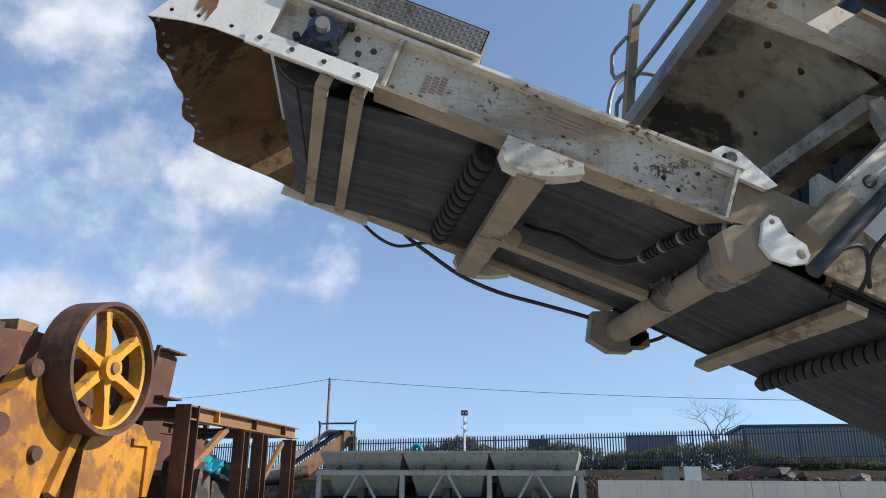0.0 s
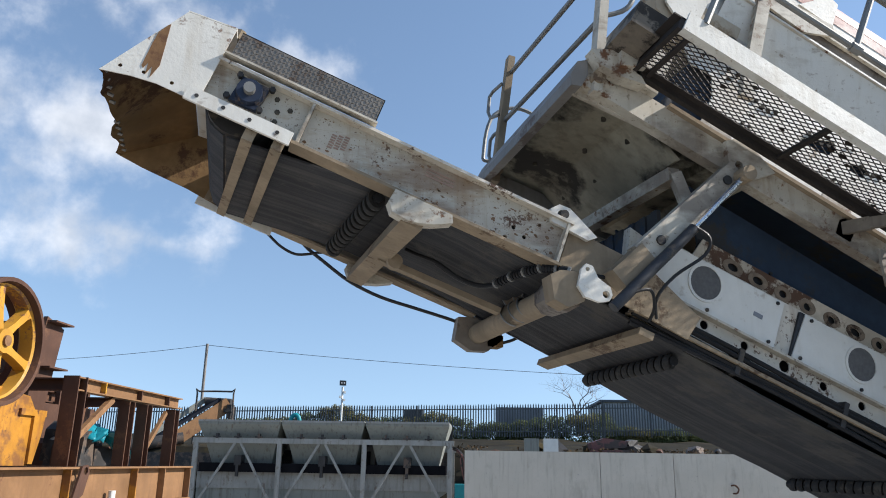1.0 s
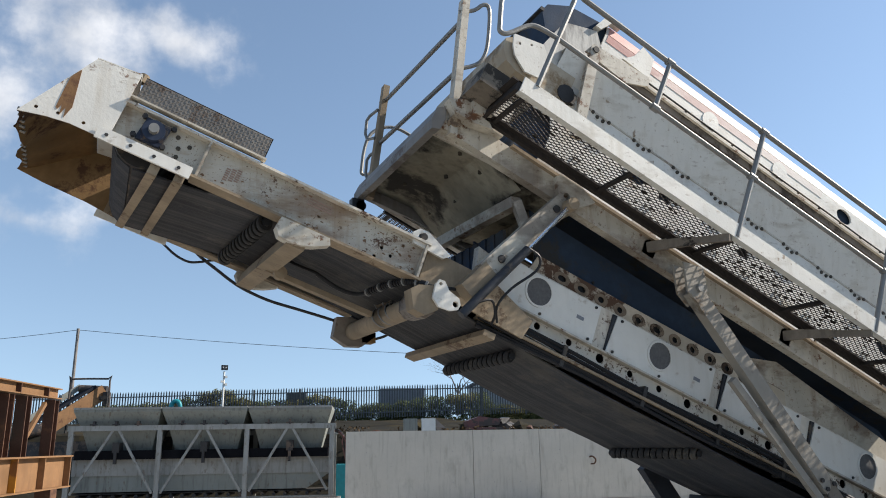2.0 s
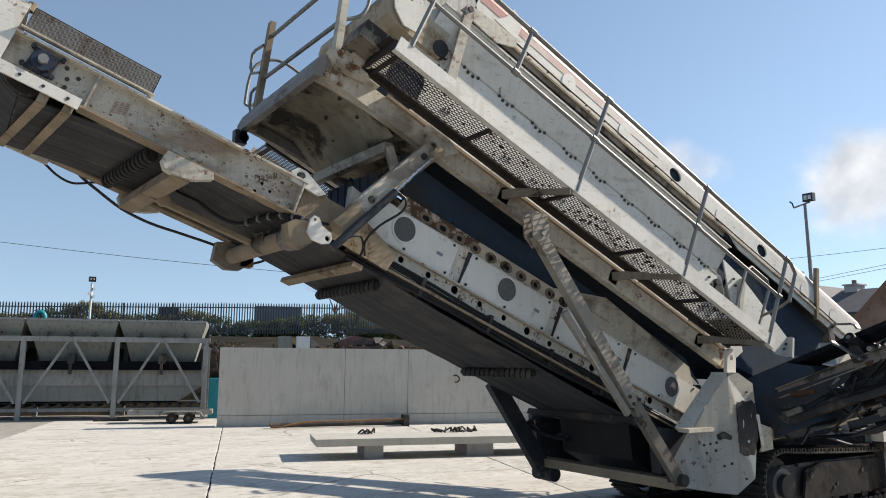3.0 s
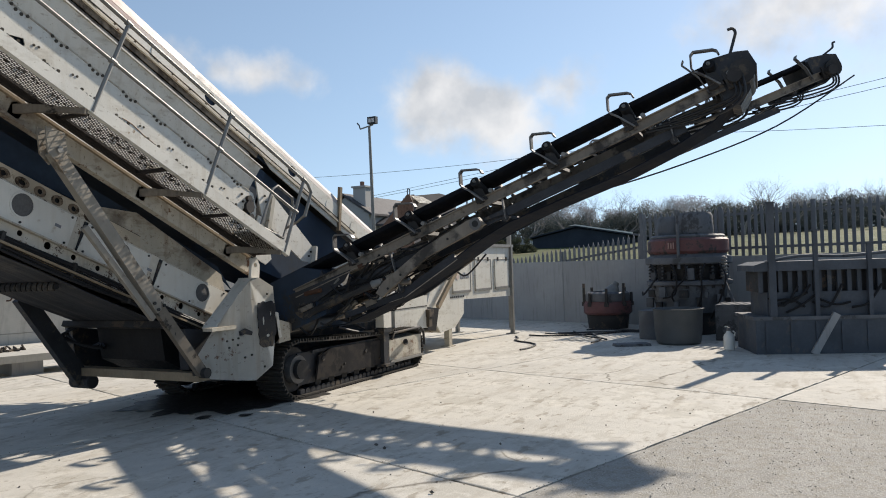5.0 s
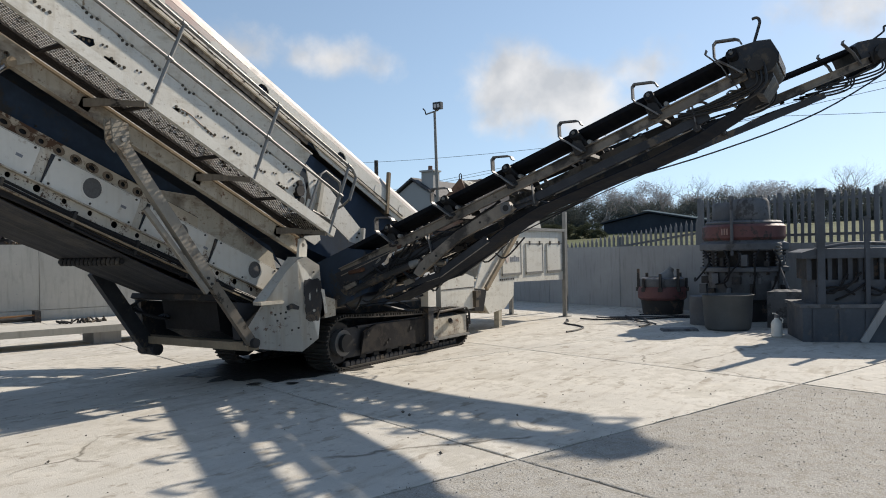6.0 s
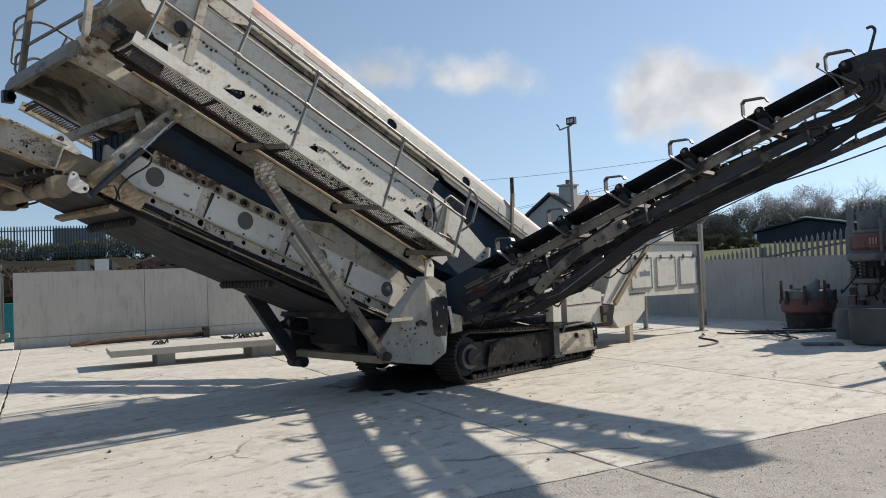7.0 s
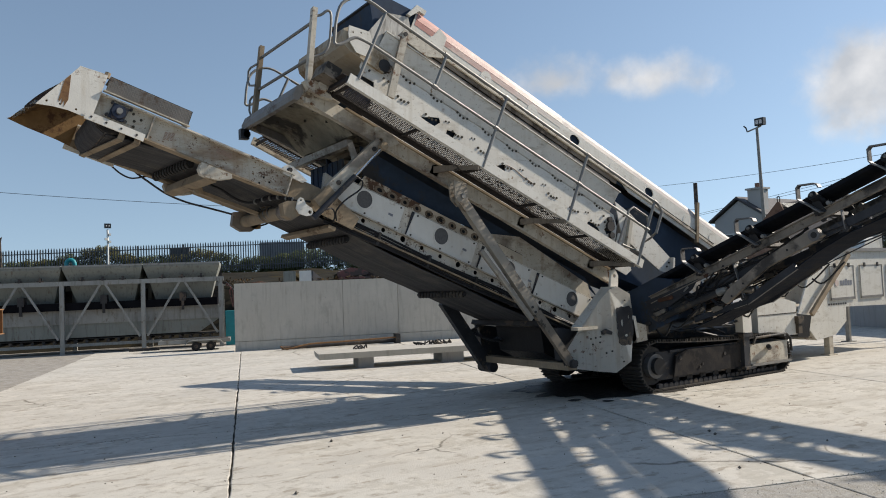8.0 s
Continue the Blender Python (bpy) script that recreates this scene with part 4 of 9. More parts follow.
tube(bm, (-0.80, 4.22, -0.43), (-0.80, 4.29, -0.43), 0.05, 16, SC)
part("pulley", bm, tan, plant)
bm = B()
tube(bm, (1.43, 3.40, 2.715), (1.48, 5.22, 2.755), 0.078, 18)
big = part("hinge_tube", bm, tan, plant, "thick round hinge tube", smooth=True)
# sheet saddle bent round the tube, its edges bound with wire
bm = B()
wraps = []
for j in range(9):
    a = radians(95 + 20 * j)
    c_, s_ = 1.458 + 0.090 * math.cos(a), 2.742 + 0.090 * math.sin(a)
    y_ = 4.30 - 0.21 * (j / 8)
    wraps.append([(c_, y_ - 0.17, s_), (c_, y_ - 0.02, s_), (c_, y_ + 0.13, s_)])
wraps.insert(0, [(1.47, 4.16, 2.93), (1.42, 4.30, 2.96), (1.36, 4.45, 2.98)])
rows_v = [[bm.verts.new(p) for p in row] for row in wraps]
for p, q in zip(rows_v, rows_v[1:]):
    for j in range(2):
        bm.faces.new((p[j], q[j], q[j + 1], p[j + 1]))
bmesh.ops.solidify(bm, geom=bm.faces[:], thickness=0.012)
saddle = part("tube_saddle", bm, tan, big, "bent tan sheet saddle", smooth=True)
for j in range(3):
    bm = B()
    pipe(bm, [row[j] for row in wraps], 0.007, 6, I4, 3)
    part("saddle_wire", bm, galv, saddle, smooth=True)
bm = B()
tube(bm, (1.435, 3.44, 2.718), (1.445, 3.69, 2.724), 0.112, 9, I4, 0.100)
part("tube_collar", bm, groove_brown, big, "grimy brown collar round the tube", bevel=0.008)
for y0, y1 in ((5.16, 5.26),):
    bm = B()
    prism(bm, [(1.32, 2.88), (1.50, 2.89), (1.66, 2.82), (1.69, 2.72), (1.56, 2.62), (1.42, 2.62), (1.29, 2.70)], y0, y1)
    part("tube_end_plate", bm, groove_brown, big, "dark brown end plate", bevel=0.006)
bm = B()
prism(bm, [(1.30, 2.79), (1.36, 2.82), (1.47, 2.82), (1.52, 2.74), (1.50, 2.65), (1.40, 2.61), (1.32, 2.65)], 3.33, 3.46)
part("end_block", bm, tan, big, bevel=0.01)
bm = B()
holed(bm, [(1.475, 2.83), (1.505, 2.862), (1.545, 2.85), (1.575, 2.785), (1.65, 2.735), (1.66, 2.69), (1.64, 2.655), (1.58, 2.645), (1.49, 2.67), (1.45, 2.73)], [oval(1.62, 2.692, 0.022), oval(1.512, 2.83, 0.013, n=8)], 3.30, 3.325)
part("lug_plate", bm, white, big, "white lug plate with a pin hole")
bm = B()
holed(bm, [(1.385, 3.16), (1.385, 3.24), (1.44, 3.27), (1.51, 3.25), (1.68, 3.085), (1.62, 3.06)], [oval(1.455, 3.205, 0.03)], 3.49, 3.52)
part("hinge_eye", bm, white, plant)
bm = B()
tube(bm, (1.465, 3.47, 3.205), (1.465, 3.54, 3.205), 0.028, 10)
part("hinge_pin", bm, dark_steel, plant)

# hoses
bm = B()
pipe(bm, [cpt3(u, 5.22, v) for u, v in ((-1.84, -0.22), (-1.8, -0.27), (-1.68, -0.32), (-1.55, -0.37), (-1.43, -0.38), (-1.34, -0.34), (-1.28, -0.30), (-1.2, -0.26))], 0.011, 6, I4, 4)
part("hanging_hose", bm, wire_m, plant, smooth=True)
bm = B()
pipe(bm, [cpt3(u, 5.25, v) for u, v in ((-1.44, -0.25), (-1.36, -0.29), (-1.21, -0.335), (-0.96, -0.40), (-0.69, -0.415), (-0.39, -0.385), (-0.09, -0.355), (-0.02, -0.36))], 0.014, 6, I4, 4)
part("hanging_hose", bm, wire_m, plant, smooth=True)
HOSE_RUN = ((-0.75, 4.36, -0.28), (-0.67, 4.3, -0.302), (-0.55, 4.2, -0.331), (-0.38, 4.15, -0.384), (-0.245, 4.1, -0.39), (-0.17, 4.0, -0.368), (-0.13, 3.85, -0.341), (-0.09, 3.72, -0.323), (-0.04, 3.58, -0.309), (0.03, 3.5, -0.309), (0.09, 3.47, -0.308), (0.3, 3.46, -0.25))
bm = B()
pipe(bm, HOSE_RUN, 0.013, 8, SC, 4)
hose_ = part("hydraulic_hose", bm, rubber, plant, "black hydraulic hose", smooth=True)
for k in range(26):
    e0 = 5 + k * 5 / 26
    i = int(e0)
    p, q = Vector(HOSE_RUN[i]), Vector(HOSE_RUN[i + 1])
    d = (q - p).normalized()
    at = p + (q - p) * (e0 - i)
    bm = B()
    tube(bm, at, at + d * 0.017, 0.029 if k % 5 else 0.033, 10, SC)
    part("hose_guard", bm, rubber if k % 5 else galv, hose_, smooth=True)
bm = B()
pipe(bm, [cpt3(u, y, v - 0.012) for u, y, v in HOSE_RUN[2:7]], 0.010, 6, I4, 4)
part("hydraulic_hose", bm, wire_m, plant, smooth=True)
bm = B()
box(bm, (1.56, 5.16, 2.66), (1.69, 5.30, 2.75))
part("hose_bracket", bm, brown_in, big, bevel=0.01)
bm = B()
pipe(bm, [(1.66, 5.25, 2.72), (1.69, 5.24, 2.70), (1.73, 5.22, 2.71), (1.80, 5.20, 2.735), (1.90, 5.10, 2.80)], 0.013, 6, I4, 4)
part("hanging_hose", bm, wire_m, plant, smooth=True)

# folding arm with its cylinder
bm = B()
beam(bm, (2.62, 3.40, 3.58), (1.90, 3.40, 2.95), 0.10, 0.16)
arm = part("folding_arm", bm, cream, plant, "cream box-section folding arm", bevel=0.012)
for p in ((2.52, 3.50), (2.02, 3.06)):
    bm = B()
    tube(bm, (p[0], 3.335, p[1]), (p[0], 3.36, p[1]), 0.03, 10)
    part("pin_head", bm, dark_steel, arm)
bm = B()
beam(bm, (1.93, 3.40, 2.98), (1.73, 3.40, 2.80), 0.13, 0.13)
part("arm_foot", bm, tan, arm, bevel=0.008)
bm = B()
tube(bm, (1.66, 3.30, 2.62), (2.22, 3.30, 3.14), 0.034, 12)
cyl = part("hydraulic_cylinder", bm, oily, plant, smooth=True)
bm = B()
tube(bm, (2.22, 3.30, 3.14), (2.60, 3.30, 3.51), 0.018, 10)
part("piston_rod", bm, chrome, cyl, smooth=True)
bm = B()
tube(bm, (2.62, 3.25, 3.53), (2.62, 3.36, 3.53), 0.05, 12)
part("rod_eye", bm, tan, cyl)
bm = B()
pipe(bm, [(2.2, 3.28, 3.15), (2.3, 3.27, 3.08), (2.28, 3.3, 2.98), (2.1, 3.35, 2.85), (2.0, 3.4, 2.72), (2.05, 3.5, 2.62)], 0.010, 6, I4, 4)
pipe(bm, [(1.75, 3.28, 2.70), (1.9, 3.3, 2.74), (1.98, 3.4, 2.66), (2.0, 3.5, 2.60)], 0.010, 6, I4, 4)
part("cylinder_hose", bm, wire_m, cyl, smooth=True)
bm = B()
holed(bm, [(2.55, 3.78), (2.68, 3.82), (2.9, 3.60), (2.64, 3.50), (2.56, 3.54)], [oval(2.63, 3.62, 0.03)], 3.36, 3.42)
part("arm_bracket", bm, cream, plant)

# lower conveyor side frames
slot_rust = mat("rust_stained_strip", (0.50, 0.43, 0.33), 0.75, var=0.25, vscale=3.0, wear=(DRUST, 0.40, 6.0), spec=0.2)
for near in (True, False):
    def yy(y):
        return y if near else both(y)

    bm = B()
    web = [(0.02, -0.13), (4.7, -0.13), (4.72, 0.46), (0.0, 0.46)]
    holed(bm, web, [oval(0.22 + k * 0.31, 0.045, 0.03 if k % 3 else 0.04, n=10) for k in range(14)], yy(3.69), yy(3.70), SF)
    # the far frame takes tan in place of white
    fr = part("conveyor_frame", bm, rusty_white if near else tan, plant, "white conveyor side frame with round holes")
    bm = B()
    slots = [oval(0.62 + k * 0.2, 0.515, 0.045 if k in (0, 1, 5) else 0.034, 0.03, n=12) for k in range(11)]
    holed(bm, [(0.32, 0.46), (3.15, 0.46), (3.1, 0.585), (0.36, 0.6)], slots, yy(3.70), yy(3.712), SF)
    strip_ = part("slotted_strip", bm, slot_rust if near else tan, fr)
    if near:
        for k in range(11):
            rr = 0.045 if k in (0, 1, 5) else 0.034
            bm = B()
            holed(bm, oval(0.62 + k * 0.2, 0.515, rr + 0.034, 0.052, n=14), [oval(0.62 + k * 0.2, 0.515, rr - 0.004, 0.026, n=12)], 3.6965, 3.6995, SF)
            part("rust_halo", bm, slot_stain, fr)
    # black sheet added to put shade behind the slots
    bm = B()
    box(bm, (0.34, min(yy(3.722), yy(3.732)), 0.44), (3.12, max(yy(3.722), yy(3.732)), 0.60), SF)
    part("slot_backing", bm, rubber, fr)
    bm = B()
    box(bm, (0.0, min(yy(3.56), yy(3.69)), -0.145), (4.75, max(yy(3.56), yy(3.69)), -0.125), SF)
    part("bottom_flange", bm, tan, fr, bevel=0.003)
    bm = B()
    box(bm, (-0.02, min(yy(3.63), yy(3.69)), 0.085), (4.7, max(yy(3.63), yy(3.69)), 0.10), SF)
    part("ledge", bm, cream, fr)
    if not near:
        continue
    for u0, u1, c in ((-0.02, 1.02, 0.44), (1.16, 2.26, 1.675), (2.38, 3.30, 2.9), (3.44, 4.58, 4.176)):
        bm = B()
        holed(bm, [(u0, 0.105), (u1, 0.105), (u1, 0.435), (u0 + 0.03, 0.435)], [oval(c, 0.297, 0.115, n=24)], 3.655, 3.665, SF)
        pan = part("access_panel", bm, panel_white, fr, "white access panel with a round grille", bevel=0.0)
        # dark backing paints the outline shadow round the panel
        bm = B()
        box(bm, (u0 - 0.005, 3.668, 0.101), (u1 + 0.005, 3.689, 0.441), SF)
        part("panel_seal", bm, oily, pan)
        bm = B()
        tube(bm, (c, 3.656, 0.297), (c, 3.6675, 0.297), 0.118, 24, SF)
        gr_ = part("round_grille", bm, grille_grey, pan)
        bm = B()
        holed(bm, oval(c, 0.297, 0.130, n=24), [oval(c, 0.297, 0.112, n=24)], 3.648, 3.6545, SF)
        part("grille_rim", bm, panel_white, gr_)
        each_bolt([(u0 + 0.06, 0.13), (u1 - 0.05, 0.13), (u1 - 0.05, 0.41), (u0 + 0.08, 0.41), ((u0 + u1) / 2, 0.13)], 3.655, dark_steel, pan, 0.013, 0.01, SF)
        bm = B()
        box(bm, (c + 0.38, 3.652, 0.25), (c + 0.45, 3.654, 0.28), SF)
        part("small_plate", bm, grey_letter, pan)
    for k in range(6):
        bm = B()
        pts = [(0.0 + j * 0.47, 3.60 - 0.006 * (k % 2), -0.06 - 0.028 * k + 0.012 * math.sin(j * 1.3 + k)) for j in range(11)]
        pipe(bm, pts, 0.016, 6, SF, 2)
        part("hose_run", bm, rubber, fr, smooth=True)
    for u in (0.75, 1.55, 2.35, 3.1):
        bm = B()
        box(bm, (u, 3.578, -0.20), (u + 0.035, 3.69, -0.03), SF)
        part("hose_clamp", bm, dark_steel, fr)
bm = B()
box(bm, (0.06, 3.55, -0.265), (0.16, 5.12, -0.22), SF)
part("cross_bar", bm, tan, plant, bevel=0.005)
bm = B()
box(bm, (3.55, 3.5, -0.34), (3.62, 5.16, -0.27), SF)
part("cross_bar", bm, dark_steel, plant, bevel=0.005)

# dark liner between the two decks, and the plate under it
bm = B()
liner = [spt(0.75, -0.28), spt(5.0, -0.28), spt(5.35, -0.45), fpt(4.3, 0.72), fpt(0.4, 0.58)]
prism(bm, liner, 3.80, 3.82)
lin = part("liner_plate", bm, navy, plant, "dark rubber liner plate")
each_bolt([spt(0.9 + k * 0.62, -0.50 - 0.05 * k) for k in range(7)], 3.80, dark_steel, lin, 0.014, 0.012)
bm = B()
prism(bm, [fpt(2.3, 0.62), fpt(3.0, 0.84), fpt(4.5, 0.66), fpt(4.72, 0.38), fpt(4.4, 0.46), fpt(2.2, 0.48)], 3.75, 3.77)
part("slope_plate", bm, cream, plant)
bm = B()
prism(bm, [spt(0.75, -0.28), spt(5.2, -0.28), fpt(4.3, 0.72), fpt(0.4, 0.58)], both(3.82), both(3.80))
part("liner_plate", bm, navy, plant)
bm = B()
for k in range(13):
    y = 3.85 + k * 0.078
    box(bm, (2.32 + 0.01 * (k % 2), y, 2.95), (2.35 + 0.01 * (k % 2), y + 0.07, 3.45))
part("rubber_curtain", bm, navy, plant)
bm = B()
prism(bm, [(1.98, 3.22), (2.18, 3.1), (2.12, 2.95), (1.95, 3.02)], 3.62, 3.70)
part("corner_gusset", bm, cream, plant)

# sub-frame beams of the screen
for near in (True, False):
    def yy(y):
        return y if near else both(y)

    bm = B()
    box(bm, (-0.36, min(yy(3.42), yy(3.51)), -0.30), (5.25, max(yy(3.42), yy(3.51)), -0.12), SS)
    sb = part("sub_frame_beam", bm, cream, plant, "cream box beam, dusty", bevel=0.012)
    bm = B()
    box(bm, (0.25, min(yy(3.38), yy(3.7)), -0.13), (5.1, max(yy(3.38), yy(3.7)), -0.105), SS)
    part("beam_cap", bm, tan, sb)
    for u in (0.5, 1.5, 2.6, 3.7, 4.6):
        bm = B()
        prism(bm, [(u, -0.115), (u + 0.32, -0.115), (u + 0.26, 0.10), (u + 0.06, 0.10)], yy(3.52), yy(3.54), SS)
        part("spring_seat", bm, cream, sb)
        bm = B()
        tube(bm, (u + 0.16, yy(3.60), -0.1), (u + 0.16, yy(3.60), 0.08), 0.06, 12, SS)
        part("spring", bm, dark_steel, sb)

# screen box


def rolled(bm, u0, u1, near, lift=0.0):
    """The upper panel's top edge, rolled inwards in three flats."""
    prof = ((3.69, 1.682), (3.705, 1.75), (3.745, 1.815), (3.80, 1.85))
    rows_ = []
    for y, v in prof:
        y, v = y - lift, v + lift
        rows_.append([bm.verts.new(SS @ Vector((u, y if near else both(y), v))) for u in (u0, u1)])
    for y, v in reversed(prof):
        y, v = y + 0.006 - lift, v - 0.006 + lift
        rows_.append([bm.verts.new(SS @ Vector((u, y if near else both(y), v))) for u in (u0, u1)])
    n = len(rows_)
    for k in range(n):
        a, c = rows_[k], rows_[(k + 1) % n]
        bm.faces.new((a[0], a[1], c[1], c[0]))
    bm.faces.new([r[0] for r in rows_])
    bm.faces.new([r[1] for r in reversed(rows_)])


for near in (True, False):
    def yy(y):
        return y if near else both(y)

    bm = B()
    outline = [(0.62, -0.08), (5.0, -0.08), (5.28, 0.06), (5.34, 0.3), (5.30, 0.55), (5.25, 0.72), (5.12, 0.86), (0.35, 0.86), (0.30, 0.80), (0.30, 0.62), (0.39, 0.53), (0.56, 0.54), (0.62, 0.4)]
    holes = [[(1.34, 0.485), (1.41, 0.51), (1.50, 0.565), (1.62, 0.62), (1.66, 0.57), (1.60, 0.48), (1.5, 0.465)], [(2.73, 0.465), (2.80, 0.52), (2.88, 0.57), (2.91, 0.46), (2.82, 0.445)], oval(4.80, 0.48, 0.15, 0.055, turn=-0.1),
             [(1.80, 0.47), (1.93, 0.475), (1.935, 0.565), (1.80, 0.535)], [(5.02, 0.55), (5.08, 0.70), (5.16, 0.80), (5.22, 0.70), (5.17, 0.56), (5.09, 0.50)]]
    holed(bm, outline, holes if near else [], yy(3.69), yy(3.702), SS)
    # far plate coloured tan, darker than the near white one
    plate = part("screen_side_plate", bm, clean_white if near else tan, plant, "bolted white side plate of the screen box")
    if near:
        rng = random.Random(9)
        for k in range(9):
            u = 0.91 + k * 0.471
            each_bolt([(u, 0.845), (u + 0.055, 0.825), (u + 0.12, 0.82), (u + 0.18, 0.845)], 3.69, joint_m, plate, 0.018, 0.012, SS)
            each_bolt([(u + 0.03, 0.555), (u + 0.09, 0.535), (u + 0.14, 0.538), (u + 0.20, 0.56)], 3.69, joint_m, plate, 0.018, 0.012, SS)
            if k % 3 != 1:
                each_bolt([(u - 0.12, 0.63), (u - 0.07, 0.645)], 3.69, joint_m, plate, 0.013, 0.008, SS)
        each_bolt([(0.70, 0.99 - 0.2), (0.74, 0.66), (0.82, 0.70), (4.95, 0.36), (5.02, 0.40), (5.08, 0.30), (5.16, 0.42), (4.98, 0.66), (4.92, 0.74)], 3.69, joint_m, plate, 0.017, 0.02, SS)
        for k in range(12):
            u = 0.5 + k * 0.4
            each_bolt([(u, 0.30 + 0.02 * (k % 2)), (u + 0.055, 0.305 + 0.02 * (k % 2))], 3.69, joint_m, plate, 0.014, 0.014, SS)
        # crack and the dark fittings behind the torn rear corner
        bm = B()
        pipe(bm, [(2.90, 3.688, 0.57), (3.05, 3.688, 0.585), (3.22, 3.688, 0.56), (3.38, 3.688, 0.555), (3.47, 3.688, 0.535)], 0.006, 5, SS, 2)
        part("crack", bm, faded, plate)
        for u, v, r_ in ((5.10, 0.64, 0.085), (5.18, 0.52, 0.055), (5.05, 0.74, 0.045)):
            bm = B()
            tube(bm, (u, 3.64, v), (u, 3.76, v), r_, 9, SS, r_ * 0.8)
            part("gear_fitting", bm, dark_steel, plate)
        for u, v in ((3.4, 0.2),):
            bm = B()
            holed(bm, [(u, v), (u + 0.16, v - 0.02), (u + 0.16, v + 0.1), (u, v + 0.1)], [oval(u + 0.08, v + 0.045, 0.03, n=8)], 3.675, 3.688, SS)
            part("cover_tab", bm, cream, plate)
    # flared upper plate, its lip, and the stained pipe in the groove above
    bm = B()
    q = [(yy(3.69), 0.862), (yy(3.595), 1.20), (yy(3.605), 1.20), (yy(3.70), 0.862)]
    lo_ = [bm.verts.new(SS @ Vector((0.42, y, v))) for y, v in q]
    hi_ = [bm.verts.new(SS @ Vector((5.02, y, v))) for y, v in q]
    for j in range(4):
        bm.faces.new((lo_[j], lo_[(j + 1) % 4], hi_[(j + 1) % 4], hi_[j]))
    bm.faces.new(lo_[::-1])
    bm.faces.new(hi_)
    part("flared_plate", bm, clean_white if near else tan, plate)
    bm = B()
    box(bm, (0.42, min(yy(3.575), yy(3.70)), 1.203), (5.04, max(yy(3.575), yy(3.70)), 1.218), SS)
    part("top_ledge", bm, white, plate)
    bm = B()
    tube(bm, (0.85, yy(3.755), 1.29), (4.85, yy(3.755), 1.29), 0.07, 16, SS)
    part("groove_pipe", bm, groove_brown, plate, "brown oily pipe in the groove", smooth=True)
    bm = B()
    box(bm, (0.85, min(yy(3.70), yy(3.716)), 1.36), (5.0, max(yy(3.70), yy(3.716)), 1.45), SS)
    part("groove_plate", bm, groove_brown, plate)
    if near:
        bm = B()
        pipe(bm, [(0.95 + k * 0.55, 3.675, 1.478 + 0.004 * (k % 2)) for k in range(13)], 0.009, 6, SS, 2)
        part("conduit", bm, dark_steel, plate, smooth=True)
        bm = B()
        box(bm, (0.4, 3.684, 0.845), (5.04, 3.69, 0.862), SS)
        part("bend_line", bm, cream, plate)
    # upper panel with lightening holes
    bm = B()
    up = [(0.75, 1.44), (5.1, 1.44), (5.3, 1.36), (8.35, 1.34), (8.4, 1.5), (8.3, 1.64), (8.2, 1.68), (0.75, 1.68)]
    holed(bm, up, [oval(3.94, 1.58, 0.105, 0.075, n=18), oval(5.74, 1.585, 0.105, 0.075, n=18)] if near else [], yy(3.69), yy(3.71), SS)
    # far panel coloured cream, a step darker than the near one
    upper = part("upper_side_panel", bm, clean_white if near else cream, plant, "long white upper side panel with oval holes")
    if near:
        for u in (1.18, 2.09, 3.02, 4.85, 6.76, 7.5):
            bm = B()
            tube(bm, (u, 3.684, 1.56), (u, 3.692, 1.56), 0.10, 20, SS)
            part("round_cover", bm, clean_white, upper)
        bm = B()
        rolled(bm, 0.78, 3.6, near=True, lift=0.003)
        box(bm, (0.78, 3.6865, 1.60), (3.6, 3.6895, 1.678), SS)
        part("red_stripe", bm, stripe_red, upper, "red stripe bleached to pink and white along its length")
        bm = B()
        box(bm, (0.75, 3.66, 1.42), (8.3, 3.69, 1.44), SS)
        part("panel_lip", bm, cream, upper)
        each_bolt([(0.9 + k * 0.3, 1.475) for k in range(14)], 3.69, dark_steel, upper, 0.012, 0.01, SS)
    bm = B()
    rolled(bm, 0.75, 8.2, near)
    part("panel_top_roll", bm, roll_dimmed if near else cream, upper)
# inside of the upper conveyor and dark under-space
# added dark sheet that makes the oval holes look shaded inside
bm = B()
box(bm, (0.9, 3.735, 1.40), (8.0, 3.75, 1.79), SS)
part("inner_liner", bm, navy, plant)
bm = B()
box(bm, (0.7, 3.78, 1.5), (8.2, 4.9, 1.62), SS)
part("upper_belt", bm, belt_m, plant)
bm = B()
prism(bm, [(0.3, 0.1), (5.2, 0.1), (5.3, 1.3), (0.6, 1.36)], 3.76, 4.90, SS)
part("screen_body", bm, navy, plant, "dark screen box inside")
bm = B()
prism(bm, [(5.2, -0.05), (6.5, 0.12), (7.3, 0.75), (7.6, 1.34), (5.0, 1.34), (5.0, 0.2)], 3.82, 4.84, SS)
part("feed_boot", bm, navy, plant, "black rubber feed boot")
bm = B()
tube(bm, (5.75, 3.78, 0.85), (5.75, 3.83, 0.85), 0.42, 28, SS)
part("round_cover", bm, oily, plant)
bm = B()
prism(bm, [(5.05, 1.06), (5.45, 1.03), (6.58, 0.755), (6.65, 0.52), (6.42, 0.45), (5.95, 0.52), (5.40, 0.62), (5.28, 0.75)], 3.66, 3.68, SS)
wing = part("rear_wing", bm, white, plant, "white steel rear wing", bevel=0.003)
bm = B()
prism(bm, [(6.56, 0.76), (6.60, 0.76), (6.67, 0.52), (6.63, 0.51)], 3.58, 3.682, SS)
part("wing_flange", bm, white, wing)
bm = B()
prism(bm, [(5.30, 0.62), (5.42, 0.64), (5.78, 0.18), (5.70, 0.06), (5.30, 0.05)], 3.655, 3.672, SS)
part("wing_foot", bm, clean_white, wing, bevel=0.003)
bm = B()
